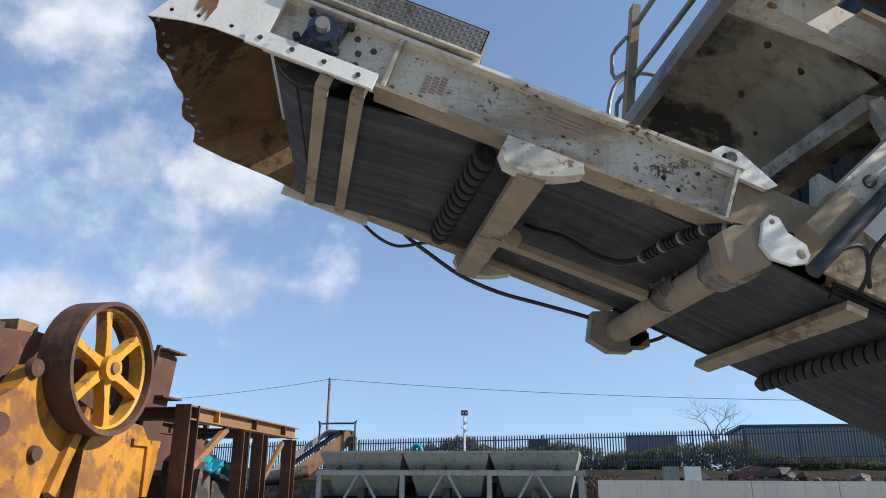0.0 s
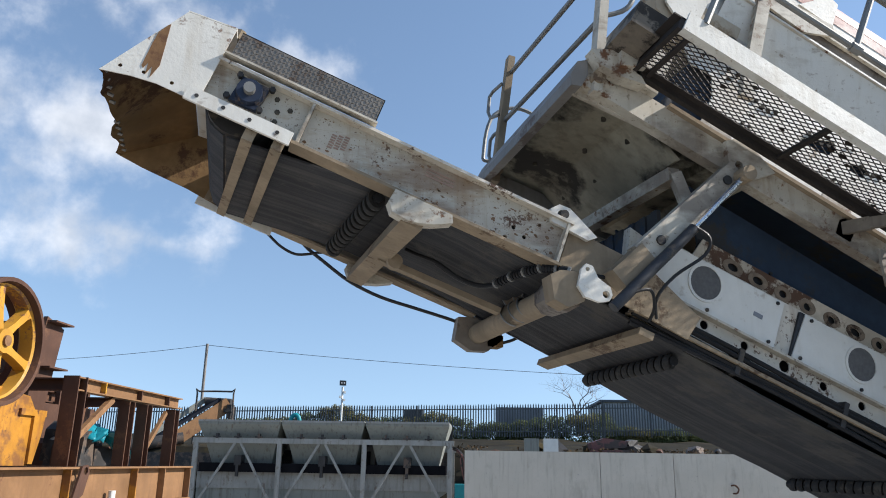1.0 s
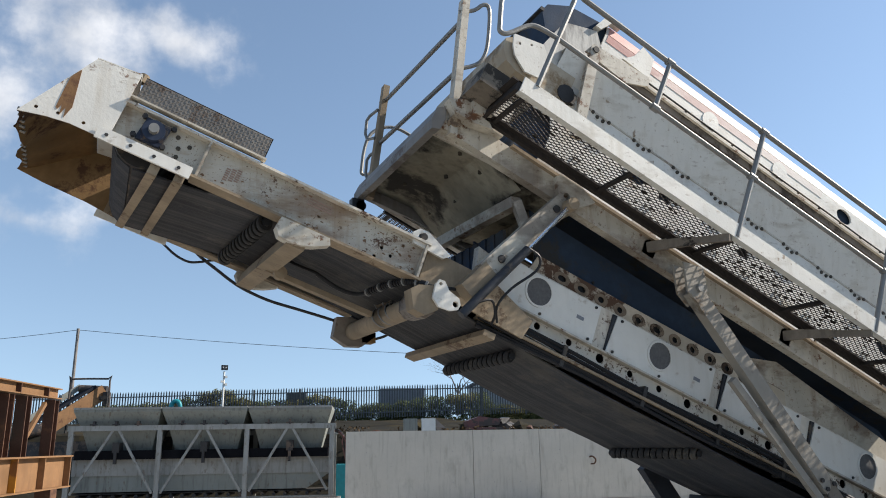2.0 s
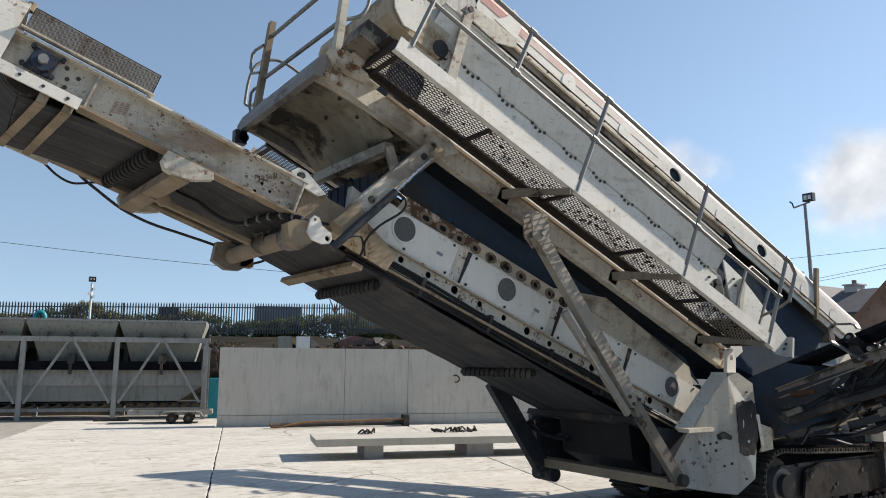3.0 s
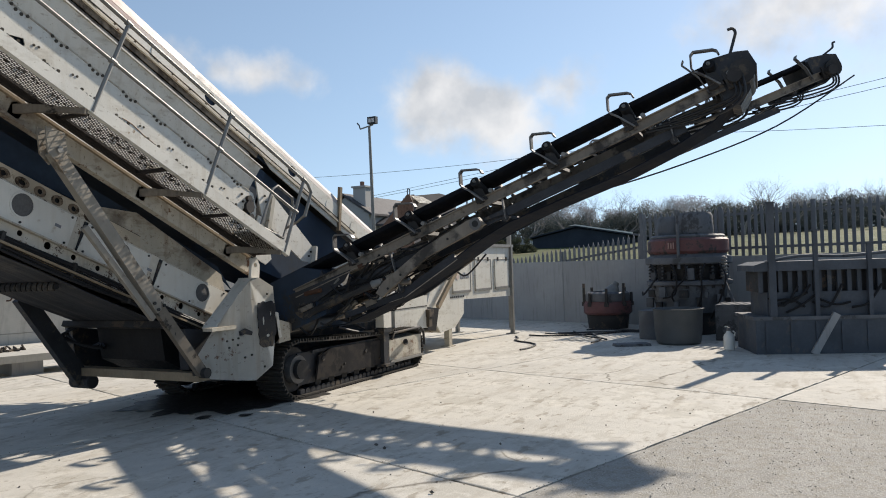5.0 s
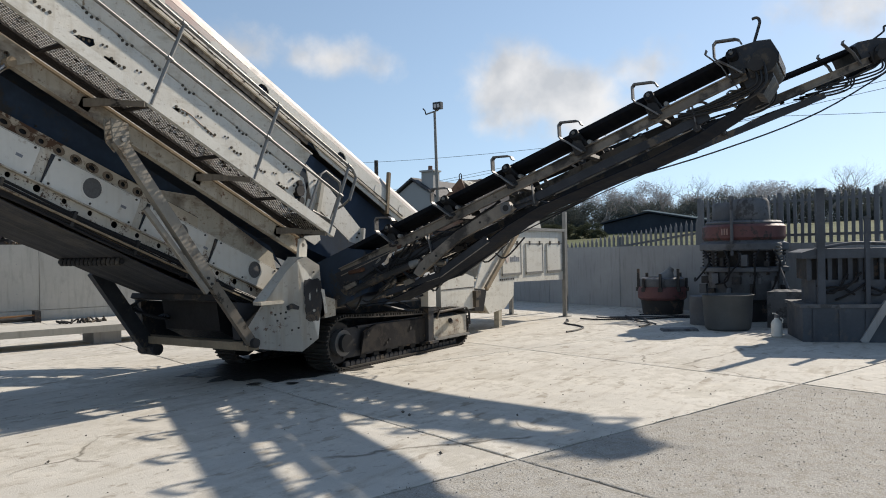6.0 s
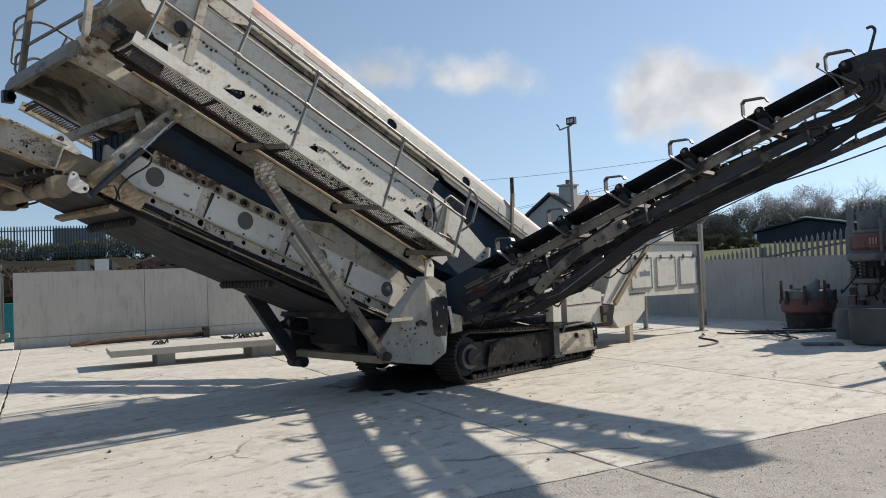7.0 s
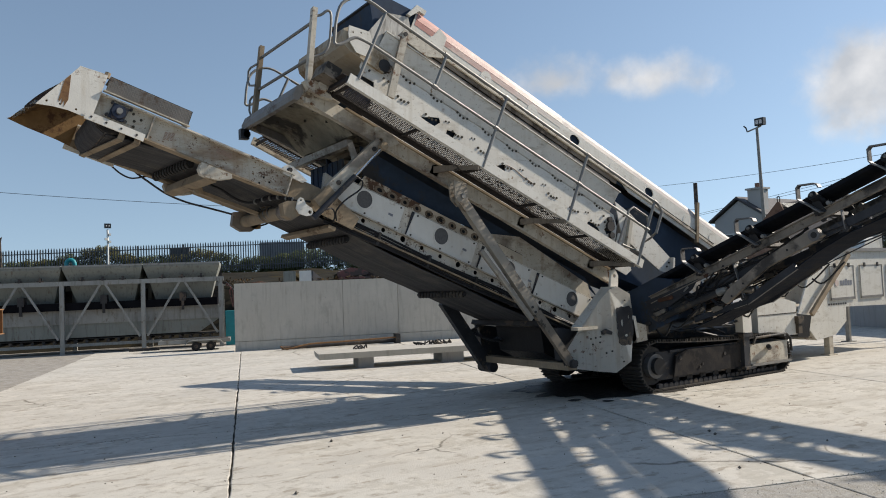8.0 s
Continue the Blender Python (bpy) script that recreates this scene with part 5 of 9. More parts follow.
prism(bm, [(5.40, 0.98), (5.47, 0.97), (5.60, 0.30), (5.52, 0.30)], 3.60, 3.655, SS)
part("wing_rib", bm, cream, wing)
each_bolt([(5.30, 0.92), (5.36, 0.86), (5.5, 0.9), (6.55, 0.66), (6.53, 0.58), (5.55, 0.2), (5.45, 0.12)], 3.655, joint_m, wing, 0.016, 0.02, SS)
# post on the rear
bm = B()
beam(bm, (9.0, 3.68, 2.35), (9.08, 3.68, 3.05), 0.06, 0.05, up=(0, 1, 0))
part("rear_post", bm, tan, plant, bevel=0.004)

# front lip of the screen
bm = B()
prism(bm, [(-0.05, 0.98), (-0.10, 0.93), (-0.085, 0.83), (-0.02, 0.74), (0.10, 0.70), (0.62, 0.70), (0.62, 1.0)], 3.64, 5.10, SS)
part("front_lip", bm, lip_m, plant, "rounded cream trough lip of the screen, dusty brown below", bevel=0.012)
bm = B()
holed(bm, [(-0.06, 0.985), (0.22, 1.07), (0.30, 0.98), (0.29, 0.74), (0.16, 0.715), (0.02, 0.80), (-0.03, 0.88)], [oval(0.02, 0.93, 0.013, n=8), oval(0.12, 0.99, 0.013, n=8)], 3.60, 3.62, SS)
part("cheek_plate", bm, clean_white, plant)
bm = B()
holed(bm, [(0.22, 1.07), (0.72, 1.12), (0.72, 0.86), (0.30, 0.86), (0.30, 0.98)], [oval(0.30, 1.02, 0.013, n=8), oval(0.45, 0.93, 0.015, n=8)], 3.668, 3.688, SS)
part("front_plate", bm, stained_white, plant)
bm = B()
prism(bm, [(0.28, 1.02), (0.30, 1.22), (0.12, 1.50), (0.14, 1.60), (0.34, 1.74), (0.7, 1.80), (0.95, 1.78), (0.85, 1.02)], 3.74, 4.92, SS)
curtain = part("head_cover", bm, navy, plant, "dark navy rubber curtain over the conveyor head")
for v0, v1 in ((1.50, 1.535), (1.20, 1.222)):
    bm = B()
    box(bm, (0.09 if v0 > 1.3 else 0.27, 3.73, v0), (0.13 if v0 > 1.3 else 0.31, 4.93, v1), SS)
    part("curtain_bar", bm, dark_steel, curtain)
bm = B()
prism(bm, [(0.62, 1.66), (0.68, 1.66), (0.76, 1.80), (0.86, 1.80), (0.86, 1.87), (0.70, 1.86)], 3.66, 3.72, SS)
part("head_bracket", bm, clean_white, plant, bevel=0.004)
bm = B()
prism(bm, [(0.22, 1.08), (0.72, 1.13), (0.80, 1.46), (0.66, 1.64), (0.34, 1.50)], 3.69, 3.71, SS)
part("head_plate", bm, stained_white, plant, "oil-stained head plate")
bm = B()
tube(bm, (0.59, 3.63, 0.80), (0.59, 3.69, 0.80), 0.085, 11, SS, 0.10)
box(bm, (0.50, 3.65, 0.76), (0.70, 3.685, 0.86), SS)
part("bearing_cap", bm, dark_steel, plant, bevel=0.006)
each_bolt([(0.40, 0.74), (0.44, 0.64), (0.50, 0.92), (0.66, 0.66), (0.36, 0.82)], 3.688, joint_m, plant, 0.015, 0.018, SS)
bm = B()
beam(bm, (0.80, 3.57, 0.42), (0.66, 3.57, 1.33), 0.05, 0.10, SS)
part("front_stay", bm, cream, plant, bevel=0.005)
bm = B()
prism(bm, [(0.95, 1.45), (1.26, 1.44), (1.25, 1.66), (1.10, 1.71), (1.05, 1.56)], 3.58, 3.60, SS)
part("flap_plate", bm, clean_white, plant, bevel=0.004)
bm = B()
prism(bm, [(0.58, 1.25), (0.63, 1.37), (1.25, 1.43), (1.28, 1.34), (1.05, 1.22)], 3.56, 3.58, SS)
lever = part("lever_plate", bm, cream, plant, bevel=0.004)
bm = B()
tube(bm, (0.66, 3.53, 1.31), (0.66, 3.57, 1.31), 0.03, 12, SS)
part("lever_pin", bm, dark_steel, lever)
# walkway on both sides: channel, expanded mesh, stays
for near in (True, False):
    def yy(y):
        return y if near else both(y)

    drop = 0.0 if near else -0.17
    bm = B()
    box(bm, (-0.06, min(yy(2.78), yy(2.80)), drop - 0.115), (5.12, max(yy(2.78), yy(2.80)), drop + 0.01), SS)
    box(bm, (-0.06, min(yy(2.80), yy(2.84)), drop - 0.115), (5.12, max(yy(2.80), yy(2.84)), drop - 0.105), SS)
    ch = part("walkway_channel", bm, clean_white if near else cream, plant, "white channel edge of the walkway", bevel=0.002)
    bm = B()
    box(bm, (-0.06, min(yy(3.30), yy(3.34)), drop - 0.115), (5.1, max(yy(3.30), yy(3.34)), drop - 0.03), SS)
    part("inner_angle", bm, meshm, ch)
    bm = B()
    box(bm, (-0.06, min(yy(3.255), yy(3.30)), drop - 0.078), (5.1, max(yy(3.255), yy(3.30)), drop - 0.07), SS)
    part("mesh_border", bm, meshm, ch)
    bm = B()
    w, run, pitch = 0.47, 0.95, 0.075
    for fam in (1, -1):
        for k in range(-22, 106):
            x0 = k * pitch if fam > 0 else k * pitch + run
            a, c = (x0, 2.83), (x0 + fam * run, 2.83 + w)
            if min(a[0], c[0]) < -0.05 or max(a[0], c[0]) > 5.1:
                # cut the strand where the panel ends
                cut = sorted(((-0.05 - a[0]) / (c[0] - a[0]), (5.1 - a[0]) / (c[0] - a[0])))
                t0, t1 = max(0.0, cut[0]), min(1.0, cut[1])
                if t1 - t0 < 0.03:
                    continue
                a, c = (a[0] + (c[0] - a[0]) * t0, a[1] + w * t0), (a[0] + (c[0] - a[0]) * t1, a[1] + w * t1)
            beam(bm, (a[0], yy(a[1]), drop - 0.06), (c[0], yy(c[1]), drop - 0.06), 0.0055, 0.0055, SS)
    tagged(part("expanded_mesh", bm, meshm, ch, "rusty expanded steel mesh floor"), kind="stuff")
    r2 = random.Random(41)
    bm = B()
    for k in range(130 if near else 20):
        u, y, ru = r2.choice((0.5, 1.25, 1.5, 1.9, 2.3, 2.5, 3.1, 3.3, 3.7, 4.1, 4.5, 4.8)) + r2.gauss(0, 0.13), r2.uniform(2.85, 3.28), r2.uniform(0.010, 0.030)
        f = [bm.verts.new(SS @ Vector((u + ru * math.cos(j * 0.9) * r2.uniform(0.6, 1.2), yy(y + 0.6 * ru * math.sin(j * 0.9) * r2.uniform(0.6, 1.2)), drop - 0.054 - 0.0002 * k))) for j in range(7)]
        bm.faces.new(f)
    # added patches that keep sun through the mesh off the support leg
    for k in range(80):
        u = r2.uniform(2.2, 4.6)
        y, ru = 3.12 - 0.09 * (u - 2.2) + r2.gauss(0, 0.05), r2.uniform(0.014, 0.034)
        f = [bm.verts.new(SS @ Vector((u + ru * math.cos(j * 0.9) * r2.uniform(0.6, 1.2), yy(y + 0.6 * ru * math.sin(j * 0.9) * r2.uniform(0.6, 1.2)), drop - 0.053 - 0.0001 * k))) for j in range(7)]
        bm.faces.new(f)
    bmesh.ops.solidify(bm, geom=bm.faces[:], thickness=0.006)
    tagged(part("caked_dirt", bm, mud_sun_block, ch, "dried dirt caked in the mesh, with added patches that block the sun"), kind="stuff")
    for k in range(6):
        bm = B()
        box(bm, (0.0 + k * 1.01, min(yy(2.82), yy(3.32)), drop - 0.10), (0.03 + k * 1.01, max(yy(2.82), yy(3.32)), drop - 0.07), SS)
        part("mesh_bearer", bm, meshm, ch)
    for u in (1.93, 3.5, 4.95):
        bm = B()
        foot_ = u - 0.24
        prism(bm, [(foot_ - 0.05, -0.27), (foot_ + 0.07, -0.27), (foot_ + 0.09, -0.12), (foot_ + 0.02, -0.10), (foot_ - 0.05, -0.16)], min(yy(3.42), yy(3.44)), max(yy(3.42), yy(3.44)), SS)
        beam(bm, (foot_, yy(3.43), -0.20), (foot_ + 0.07, yy(3.28), -0.165), 0.045, 0.085, SS)
        beam(bm, (foot_ + 0.07, yy(3.28), -0.165), (foot_ + 0.15, yy(3.08), -0.150), 0.045, 0.072, SS)
        beam(bm, (foot_ + 0.15, yy(3.08), -0.150), (u + 0.02, yy(2.79), -0.135), 0.045, 0.055, SS)
        part("walkway_stay", bm, grimy_tan, plant, "brown stained walkway stay", bevel=0.008)
    # handrail
    bm = B()
    pipe(bm, [(0.05, yy(2.79), 0.0), (0.05, yy(2.79), 0.93), (0.12, yy(2.79), 0.93), (5.1, yy(2.79), 0.93), (5.22, yy(2.79), 0.86), (5.22, yy(2.79), 0.5)], 0.021, 8, SS)
    rail = part("handrail", bm, galv, plant, "galvanised tube handrail", smooth=True)
    bm = B()
    pipe(bm, [(0.05, yy(2.79), 0.47), (5.05, yy(2.79), 0.47)], 0.019, 8, SS)
    part("mid_rail", bm, galv, rail, smooth=True)
    for u, v0 in ((0.98, 0.47), (2.0, -0.1), (3.55, -0.1), (5.02, -0.1)):
        bm = B()
        tube(bm, (u, yy(2.79), v0), (u, yy(2.79), 0.93), 0.021, 8, SS)
        part("post", bm, galv, rail, smooth=True)
        for v in (0.47, 0.93):
            bm = B()
            tube(bm, (u - 0.035, yy(2.79), v), (u + 0.035, yy(2.79), v), 0.03, 8, SS)
            part("clamp", bm, galv, rail, smooth=True)
    bm = B()
    pipe(bm, [(0.05, yy(2.79), 0.93), (-0.2, yy(2.79), 0.93), (-0.36, yy(2.79), 0.86), (-0.47, yy(2.79), 0.70), (-0.46, yy(2.79), 0.5), (-0.39, yy(2.79), 0.28), (-0.36, yy(2.79), 0.22), (-0.30, yy(2.79), 0.25), (-0.2, yy(2.79), 0.40), (-0.12, yy(2.79), 0.45), (0.05, yy(2.79), 0.47)], 0.019, 8, SS, 3)
    part("end_loop", bm, galv, rail, smooth=True)
    # rear loops
    bm = B()
    pipe(bm, [(5.02, yy(3.3), -0.05), (5.05, yy(3.3), 0.86), (5.12, yy(3.3), 0.95), (5.45, yy(3.3), 0.95), (5.52, yy(3.3), 0.86), (5.5, yy(3.3), 0.35), (5.1, yy(3.3), 0.3)], 0.019, 8, SS)
    part("rear_loop", bm, galv, rail, smooth=True)
    bm = B()
    pipe(bm, [(5.22, yy(2.79), 0.52), (5.35, yy(3.0), 0.5), (5.5, yy(3.3), 0.5)], 0.017, 8, SS)
    part("rear_bar", bm, galv, rail, smooth=True)
bm = B()
box(bm, (4.6, 2.84, -0.02), (5.1, 3.3, 0.0), SS)
part("rear_step", bm, clean_white, plant)

# platform at the discharge end: a pan with deep rims, ribbed below
bm = B()
prism(bm, [(1.58, 4.14), (1.66, 4.16), (2.05, 4.02), (2.92, 3.64), (2.90, 3.60), (2.03, 3.98), (1.64, 4.11)], 3.53, 5.12)
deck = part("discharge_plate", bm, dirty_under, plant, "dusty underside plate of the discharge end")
bm = B()
prism(bm, [(2.02, 3.985), (2.06, 3.99), (2.34, 3.70), (2.30, 3.685)], 3.56, 5.10)
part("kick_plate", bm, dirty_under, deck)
for k in range(3):
    bm = B()
    x = 2.37 + k * 0.17
    z = 3.98 - 0.437 * (x - 2.03)
    prism(bm, [(x, z - 0.002), (x + 0.02, z - 0.07), (x + 0.155, z - 0.095), (x + 0.16, z - 0.072)], 3.56, 5.10)
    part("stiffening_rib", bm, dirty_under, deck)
for x, y, z in ((1.80, 4.7, 4.04), (1.98, 4.2, 3.965), (2.10, 3.8, 3.885), (2.16, 4.4, 3.83), (2.13, 4.9, 3.86), (1.9, 3.75, 4.0)):
    bm = B()
    tube(bm, (x, y, z), (x, y, z + 0.03), 0.017, 6)
    part("bolt_hole", bm, joint_m, deck)
for y0, y1, m_ in ((5.12, 5.18, end_grey), (3.50, 3.53, cream)):
    bm = B()
    prism(bm, [(1.56, 4.20), (1.70, 4.22), (2.15, 4.02), (2.95, 3.64), (2.90, 3.50), (2.05, 3.86), (1.56, 4.03)], y0, y1)
    part("rim_plate", bm, m_, deck, bevel=0.004)
bm = B()
prism(bm, [(1.50, 4.03), (1.50, 4.10), (1.55, 4.20), (1.62, 4.22), (1.62, 4.12), (1.57, 4.03)], 3.40, 5.28)
part("end_beam", bm, end_grey, deck, "grey steel nosing of the platform", bevel=0.006)
bm = B()
tube(bm, (1.55, 5.20, 3.97), (1.55, 5.34, 3.97), 0.05, 12)
box(bm, (1.46, 5.20, 3.90), (1.58, 5.30, 4.04))
part("beam_end_stop", bm, oily, deck, bevel=0.01)
for y in (3.42, 5.06):
    bm = B()
    beam(bm, (1.67 if y < 4 else 1.585, y, 4.0), (1.81 if y < 4 else 1.74, y, 5.18), 0.085, 0.06, up=(1, 0, 0))
    p = part("end_post", bm, cream if y < 4 else tan, plant, "rusty steel guard post", bevel=0.006)
    bm = B()
    tube(bm, (1.68 if y < 4 else 1.60, y - 0.055, 4.10), (1.68 if y < 4 else 1.60, y + 0.055, 4.10), 0.045, 14)
    part("post_pivot", bm, tan, p)
for z, x in ((5.02, 1.74), (4.56, 1.68)):
    bm = B()
    tube(bm, (x + 0.06, 3.42, z), (x - 0.01, 5.06, z), 0.02, 8)
    part("end_rail", bm, galv, plant, smooth=True)
for z0, z1, o in ((4.62, 4.92, 0.16), (4.20, 4.50, 0.14)):
    bm = B()
    pipe(bm, [(1.66, 5.06, z1), (1.62, 5.06 + o * 0.8, z1 - 0.02), (1.60, 5.06 + o, z1 - 0.06), (1.59, 5.06 + o * 1.05, z0 + 0.1), (1.60, 5.06 + o * 0.85, z0 + 0.03), (1.63, 5.06, z0)], 0.015, 8)
    part("end_loop", bm, galv, plant, smooth=True)
bm = B()
pipe(bm, [(1.76, 3.42, 5.07), (1.88, 3.40, 5.10), (1.96, 3.38, 5.16), (2.01, 3.38, 5.12), (1.99, 3.38, 4.86), (1.95, 3.38, 4.70), (1.88, 3.40, 4.62), (1.72, 3.42, 4.56)], 0.017, 8, I4, 3)
part("corner_loop", bm, galv, plant, smooth=True)
bm = B()
prism(bm, [(1.60, 4.24), (1.74, 4.26), (1.90, 4.18), (1.96, 4.05), (1.80, 4.08), (1.66, 4.14)], 3.30, 3.40)
box(bm, (1.78, 3.26, 4.14), (1.98, 3.46, 4.30))
part("corner_box", bm, cream, plant, bevel=0.01)
bm = B()
box(bm, (-0.30, 3.0, -0.06), (-0.10, 3.34, 0.10), SS)
part("corner_block", bm, grimy_tan, plant, bevel=0.015)
bm = B()
beam(bm, (2.30, 3.58, 3.60), (2.12, 5.08, 3.52), 0.09, 0.09)
beam(bm, (2.30, 3.58, 3.60), (2.36, 3.56, 3.40), 0.09, 0.07)
part("chute_bar", bm, cream, plant, "bent cream bar under the discharge", bevel=0.008)
bm = B()
box(bm, (0.02, 3.36, -0.12), (0.14, 3.62, 0.2), SS)
prism(bm, [(-0.28, -0.12), (0.0, -0.12), (0.0, 0.08), (-0.2, 0.02)], 3.36, 3.46, SS)
part("corner_bracket", bm, cream, plant, bevel=0.006)
bm = B()
box(bm, (-0.09, 2.80, -0.11), (-0.06, 3.4, -0.03), SS)
box(bm, (-0.14, 2.80, -0.04), (-0.06, 3.4, -0.03), SS)
part("walkway_front_angle", bm, meshm, plant)

# legs of the screen
for y, dark in ((3.25, False),):
    top, knee, foot = (3.70, y, 2.93), (4.92, y, 1.36), (5.47, y - (0.06 if not dark else -0.06), 0.60)
    bm = B()
    beam(bm, top, knee, 0.09, 0.135)
    leg = part("support_leg", bm, oily if dark else leg_grey, plant, "box-section support leg", bevel=0.012)
    bm = B()
    beam(bm, (knee[0] - 0.08, y, knee[2] + 0.10), (foot[0], foot[1], foot[2]), 0.075, 0.12)
    part("inner_leg", bm, grimy_tan, leg, bevel=0.008)
    bm = B()
    beam(bm, (4.02, y, 2.22), (4.84, y, 1.26), 0.05, 0.06)
    part("leg_side_bar", bm, leg_grey if not dark else oily, leg)
    each_bolt([(4.82, 1.43), (4.87, 1.36), (4.95, 1.40), (5.1, 1.08), (5.2, 0.93)], y - 0.05, dark_steel, leg, 0.02, 0.012)
    bm = B()
    prism(bm, [(3.58, 3.14), (3.78, 3.10), (3.80, 2.92), (3.70, 2.80), (3.60, 2.90)], y - 0.07, y - 0.05)
    part("leg_bracket", bm, leg_grey, leg, bevel=0.004)
    bm = B()
    prism(bm, [(3.58, 3.14), (3.78, 3.10), (3.80, 2.92), (3.70, 2.80), (3.60, 2.90)], y + 0.05, y + 0.07)
    part("leg_bracket", bm, leg_grey, leg, bevel=0.004)
    bm = B()
    tube(bm, (3.71, y - 0.10, 2.93), (3.71, y + 0.10, 2.93), 0.032, 12)
    part("leg_pin", bm, galv, leg)
    bm = B()
    tube(bm, (5.47, foot[1] - 0.09, 0.60), (5.47, foot[1] + 0.09, 0.60), 0.06, 12)
    part("foot_pin", bm, dark_steel, leg)
# far folded leg
bm = B()
beam(bm, (4.68, 5.2, 1.53), (5.46, 5.2, 0.44), 0.10, 0.20)
part("far_leg", bm, oily, plant, "black folded leg", bevel=0.01)
bm = B()
tube(bm, (5.48, 5.02, 0.42), (5.48, 5.36, 0.42), 0.085, 14)
part("far_foot", bm, oily, plant)
bm = B()
box(bm, (5.42, 3.2, 0.50), (5.60, 5.35, 0.60))
part("leg_cross_bar", bm, tan, plant, bevel=0.006)
# tail of the lower conveyor
bm = B()
tube(bm, (6.1, 3.62, 0.85), (6.1, 5.28, 0.85), 0.2, 20)
part("tail_drum", bm, dark_steel, plant)
for y0, y1 in ((3.42, 3.55), (5.35, 5.48)):
    bm = B()
    prism(bm, [(5.45, 1.1), (6.6, 0.95), (6.7, 0.45), (5.9, 0.42), (5.5, 0.62)], y0, y1)
    part("tail_frame", bm, oily, plant, bevel=0.01)
bm = B()
prism(bm, [(5.5, 1.35), (6.8, 1.5), (7.2, 0.55), (6.0, 0.5), (5.6, 0.7)], 3.9, 5.0)
part("tail_hopper", bm, rubber, plant)
bm = B()
for k in range(4):
    bm = B()
    pipe(bm, [(5.35, 5.3 - 0.1 * k, 1.15), (5.3 - 0.04 * k, 5.2, 1.0), (5.45, 5.1 - 0.1 * k, 0.85), (5.6, 5.0, 0.9)], 0.018, 6, I4, 4)
    part("tail_hose", bm, wire_m, plant, smooth=True)

# white side shield at the leg's foot
shield_pts = [(6.36, 1.66), (6.62, 1.54), (6.66, 1.2), (6.72, 0.86), (6.62, 0.80), (6.58, 0.54), (6.26, 0.40), (5.97, 0.44), (5.42, 0.54), (5.40, 0.72), (5.66, 1.06), (5.74, 1.10), (6.02, 1.46), (6.2, 1.62)]


def shield_y(x):
    """The shield's rear half folds back from the crease."""
    return 3.08 + max(0.0, 6.24 - x) * 0.2


bm = B()
sv = {p: bm.verts.new((p[0], shield_y(p[0]), p[1])) for p in shield_pts}
bm.faces.new([sv[p] for p in shield_pts[:7] + shield_pts[-1:]])
bm.faces.new([sv[p] for p in shield_pts[6:]])
bmesh.ops.solidify(bm, geom=bm.faces[:], thickness=0.018)
shield = part("side_shield", bm, white, plant, "white folded steel side shield with black patch", bevel=0.0)
bm = B()
prism(bm, [(6.36, 1.66), (6.62, 1.54), (6.60, 1.50), (6.36, 1.60)], 3.10, 3.42)
prism(bm, [(5.70, 1.09), (6.36, 1.66), (6.36, 1.63), (5.72, 1.06)], 3.20, 3.40)
part("shield_top", bm, white, shield)
bm = B()
box(bm, (5.55, 3.10, 1.06), (5.95, 3.24, 1.10))
part("shield_shelf", bm, cream, shield)
bm = B()
prism(bm, [(6.02, 1.02), (6.10, 1.05), (6.22, 1.0), (6.20, 0.96), (6.08, 0.985), (6.03, 0.97)], 3.078, 3.13)
part("scrape_mark", bm, oily, shield)
bm = B()
rng = random.Random(19)
torn = []
ring_ = [(6.315, 1.34), (6.58, 1.37), (6.645, 1.32), (6.65, 0.95), (6.59, 0.80), (6.42, 0.78), (6.34, 0.84), (6.325, 1.05)]
for k in range(len(ring_)):
    p, q = ring_[k], ring_[(k + 1) % len(ring_)]
    for j in range(5):
        t = j / 5
        torn.append((p[0] + (q[0] - p[0]) * t + rng.uniform(-0.014, 0.014), p[1] + (q[1] - p[1]) * t + rng.uniform(-0.014, 0.014)))
holed(bm, torn, [oval(6.42, 1.12, 0.02, 0.06, n=7), oval(6.5, 0.93, 0.035, 0.02, n=7), oval(6.56, 1.2, 0.015, 0.03, n=6)], 3.072, 3.078)
part("black_patch", bm, oily, shield, "torn black rubber patch")
bm = B()
prism(bm, [(6.66, 1.22), (6.74, 1.20), (6.80, 0.88), (6.72, 0.86)], 3.10, 3.30)
part("shield_fold", bm, white, shield, bevel=0.004)
for u, v in ((5.85, 0.92), (5.93, 0.93), (6.01, 0.94), (6.1, 0.70), (6.2, 0.72), (5.88, 0.84), (6.0, 0.86), (6.42, 0.55), (6.5, 1.45)):
    each_bolt([(u, v)], shield_y(u) + 0.004, joint_m, shield, 0.014, 0.016)
bm = B()
tube(bm, (5.48, 3.20, 0.60), (5.48, 3.26, 0.60), 0.035, 10)
part("eye_hole", bm, dark_steel, shield)
bm = B()
holed(bm, [(6.34, 1.62), (6.50, 1.60), (6.52, 1.82), (6.46, 1.92), (6.38, 1.90)], [oval(6.44, 1.82, 0.03)], 3.2, 3.24)
part("beam_foot_lug", bm, white, plant)
bm = B()
prism(bm, [(6.72, 1.12), (6.98, 1.05), (7.0, 0.82), (6.76, 0.80)], 3.12, 3.3)
part("small_shield", bm, cream, plant, bevel=0.006)

# crawler tracks
SHOE = bmesh.new()
box(SHOE, (-0.085, -0.225, -0.012), (0.085, 0.225, 0.008))
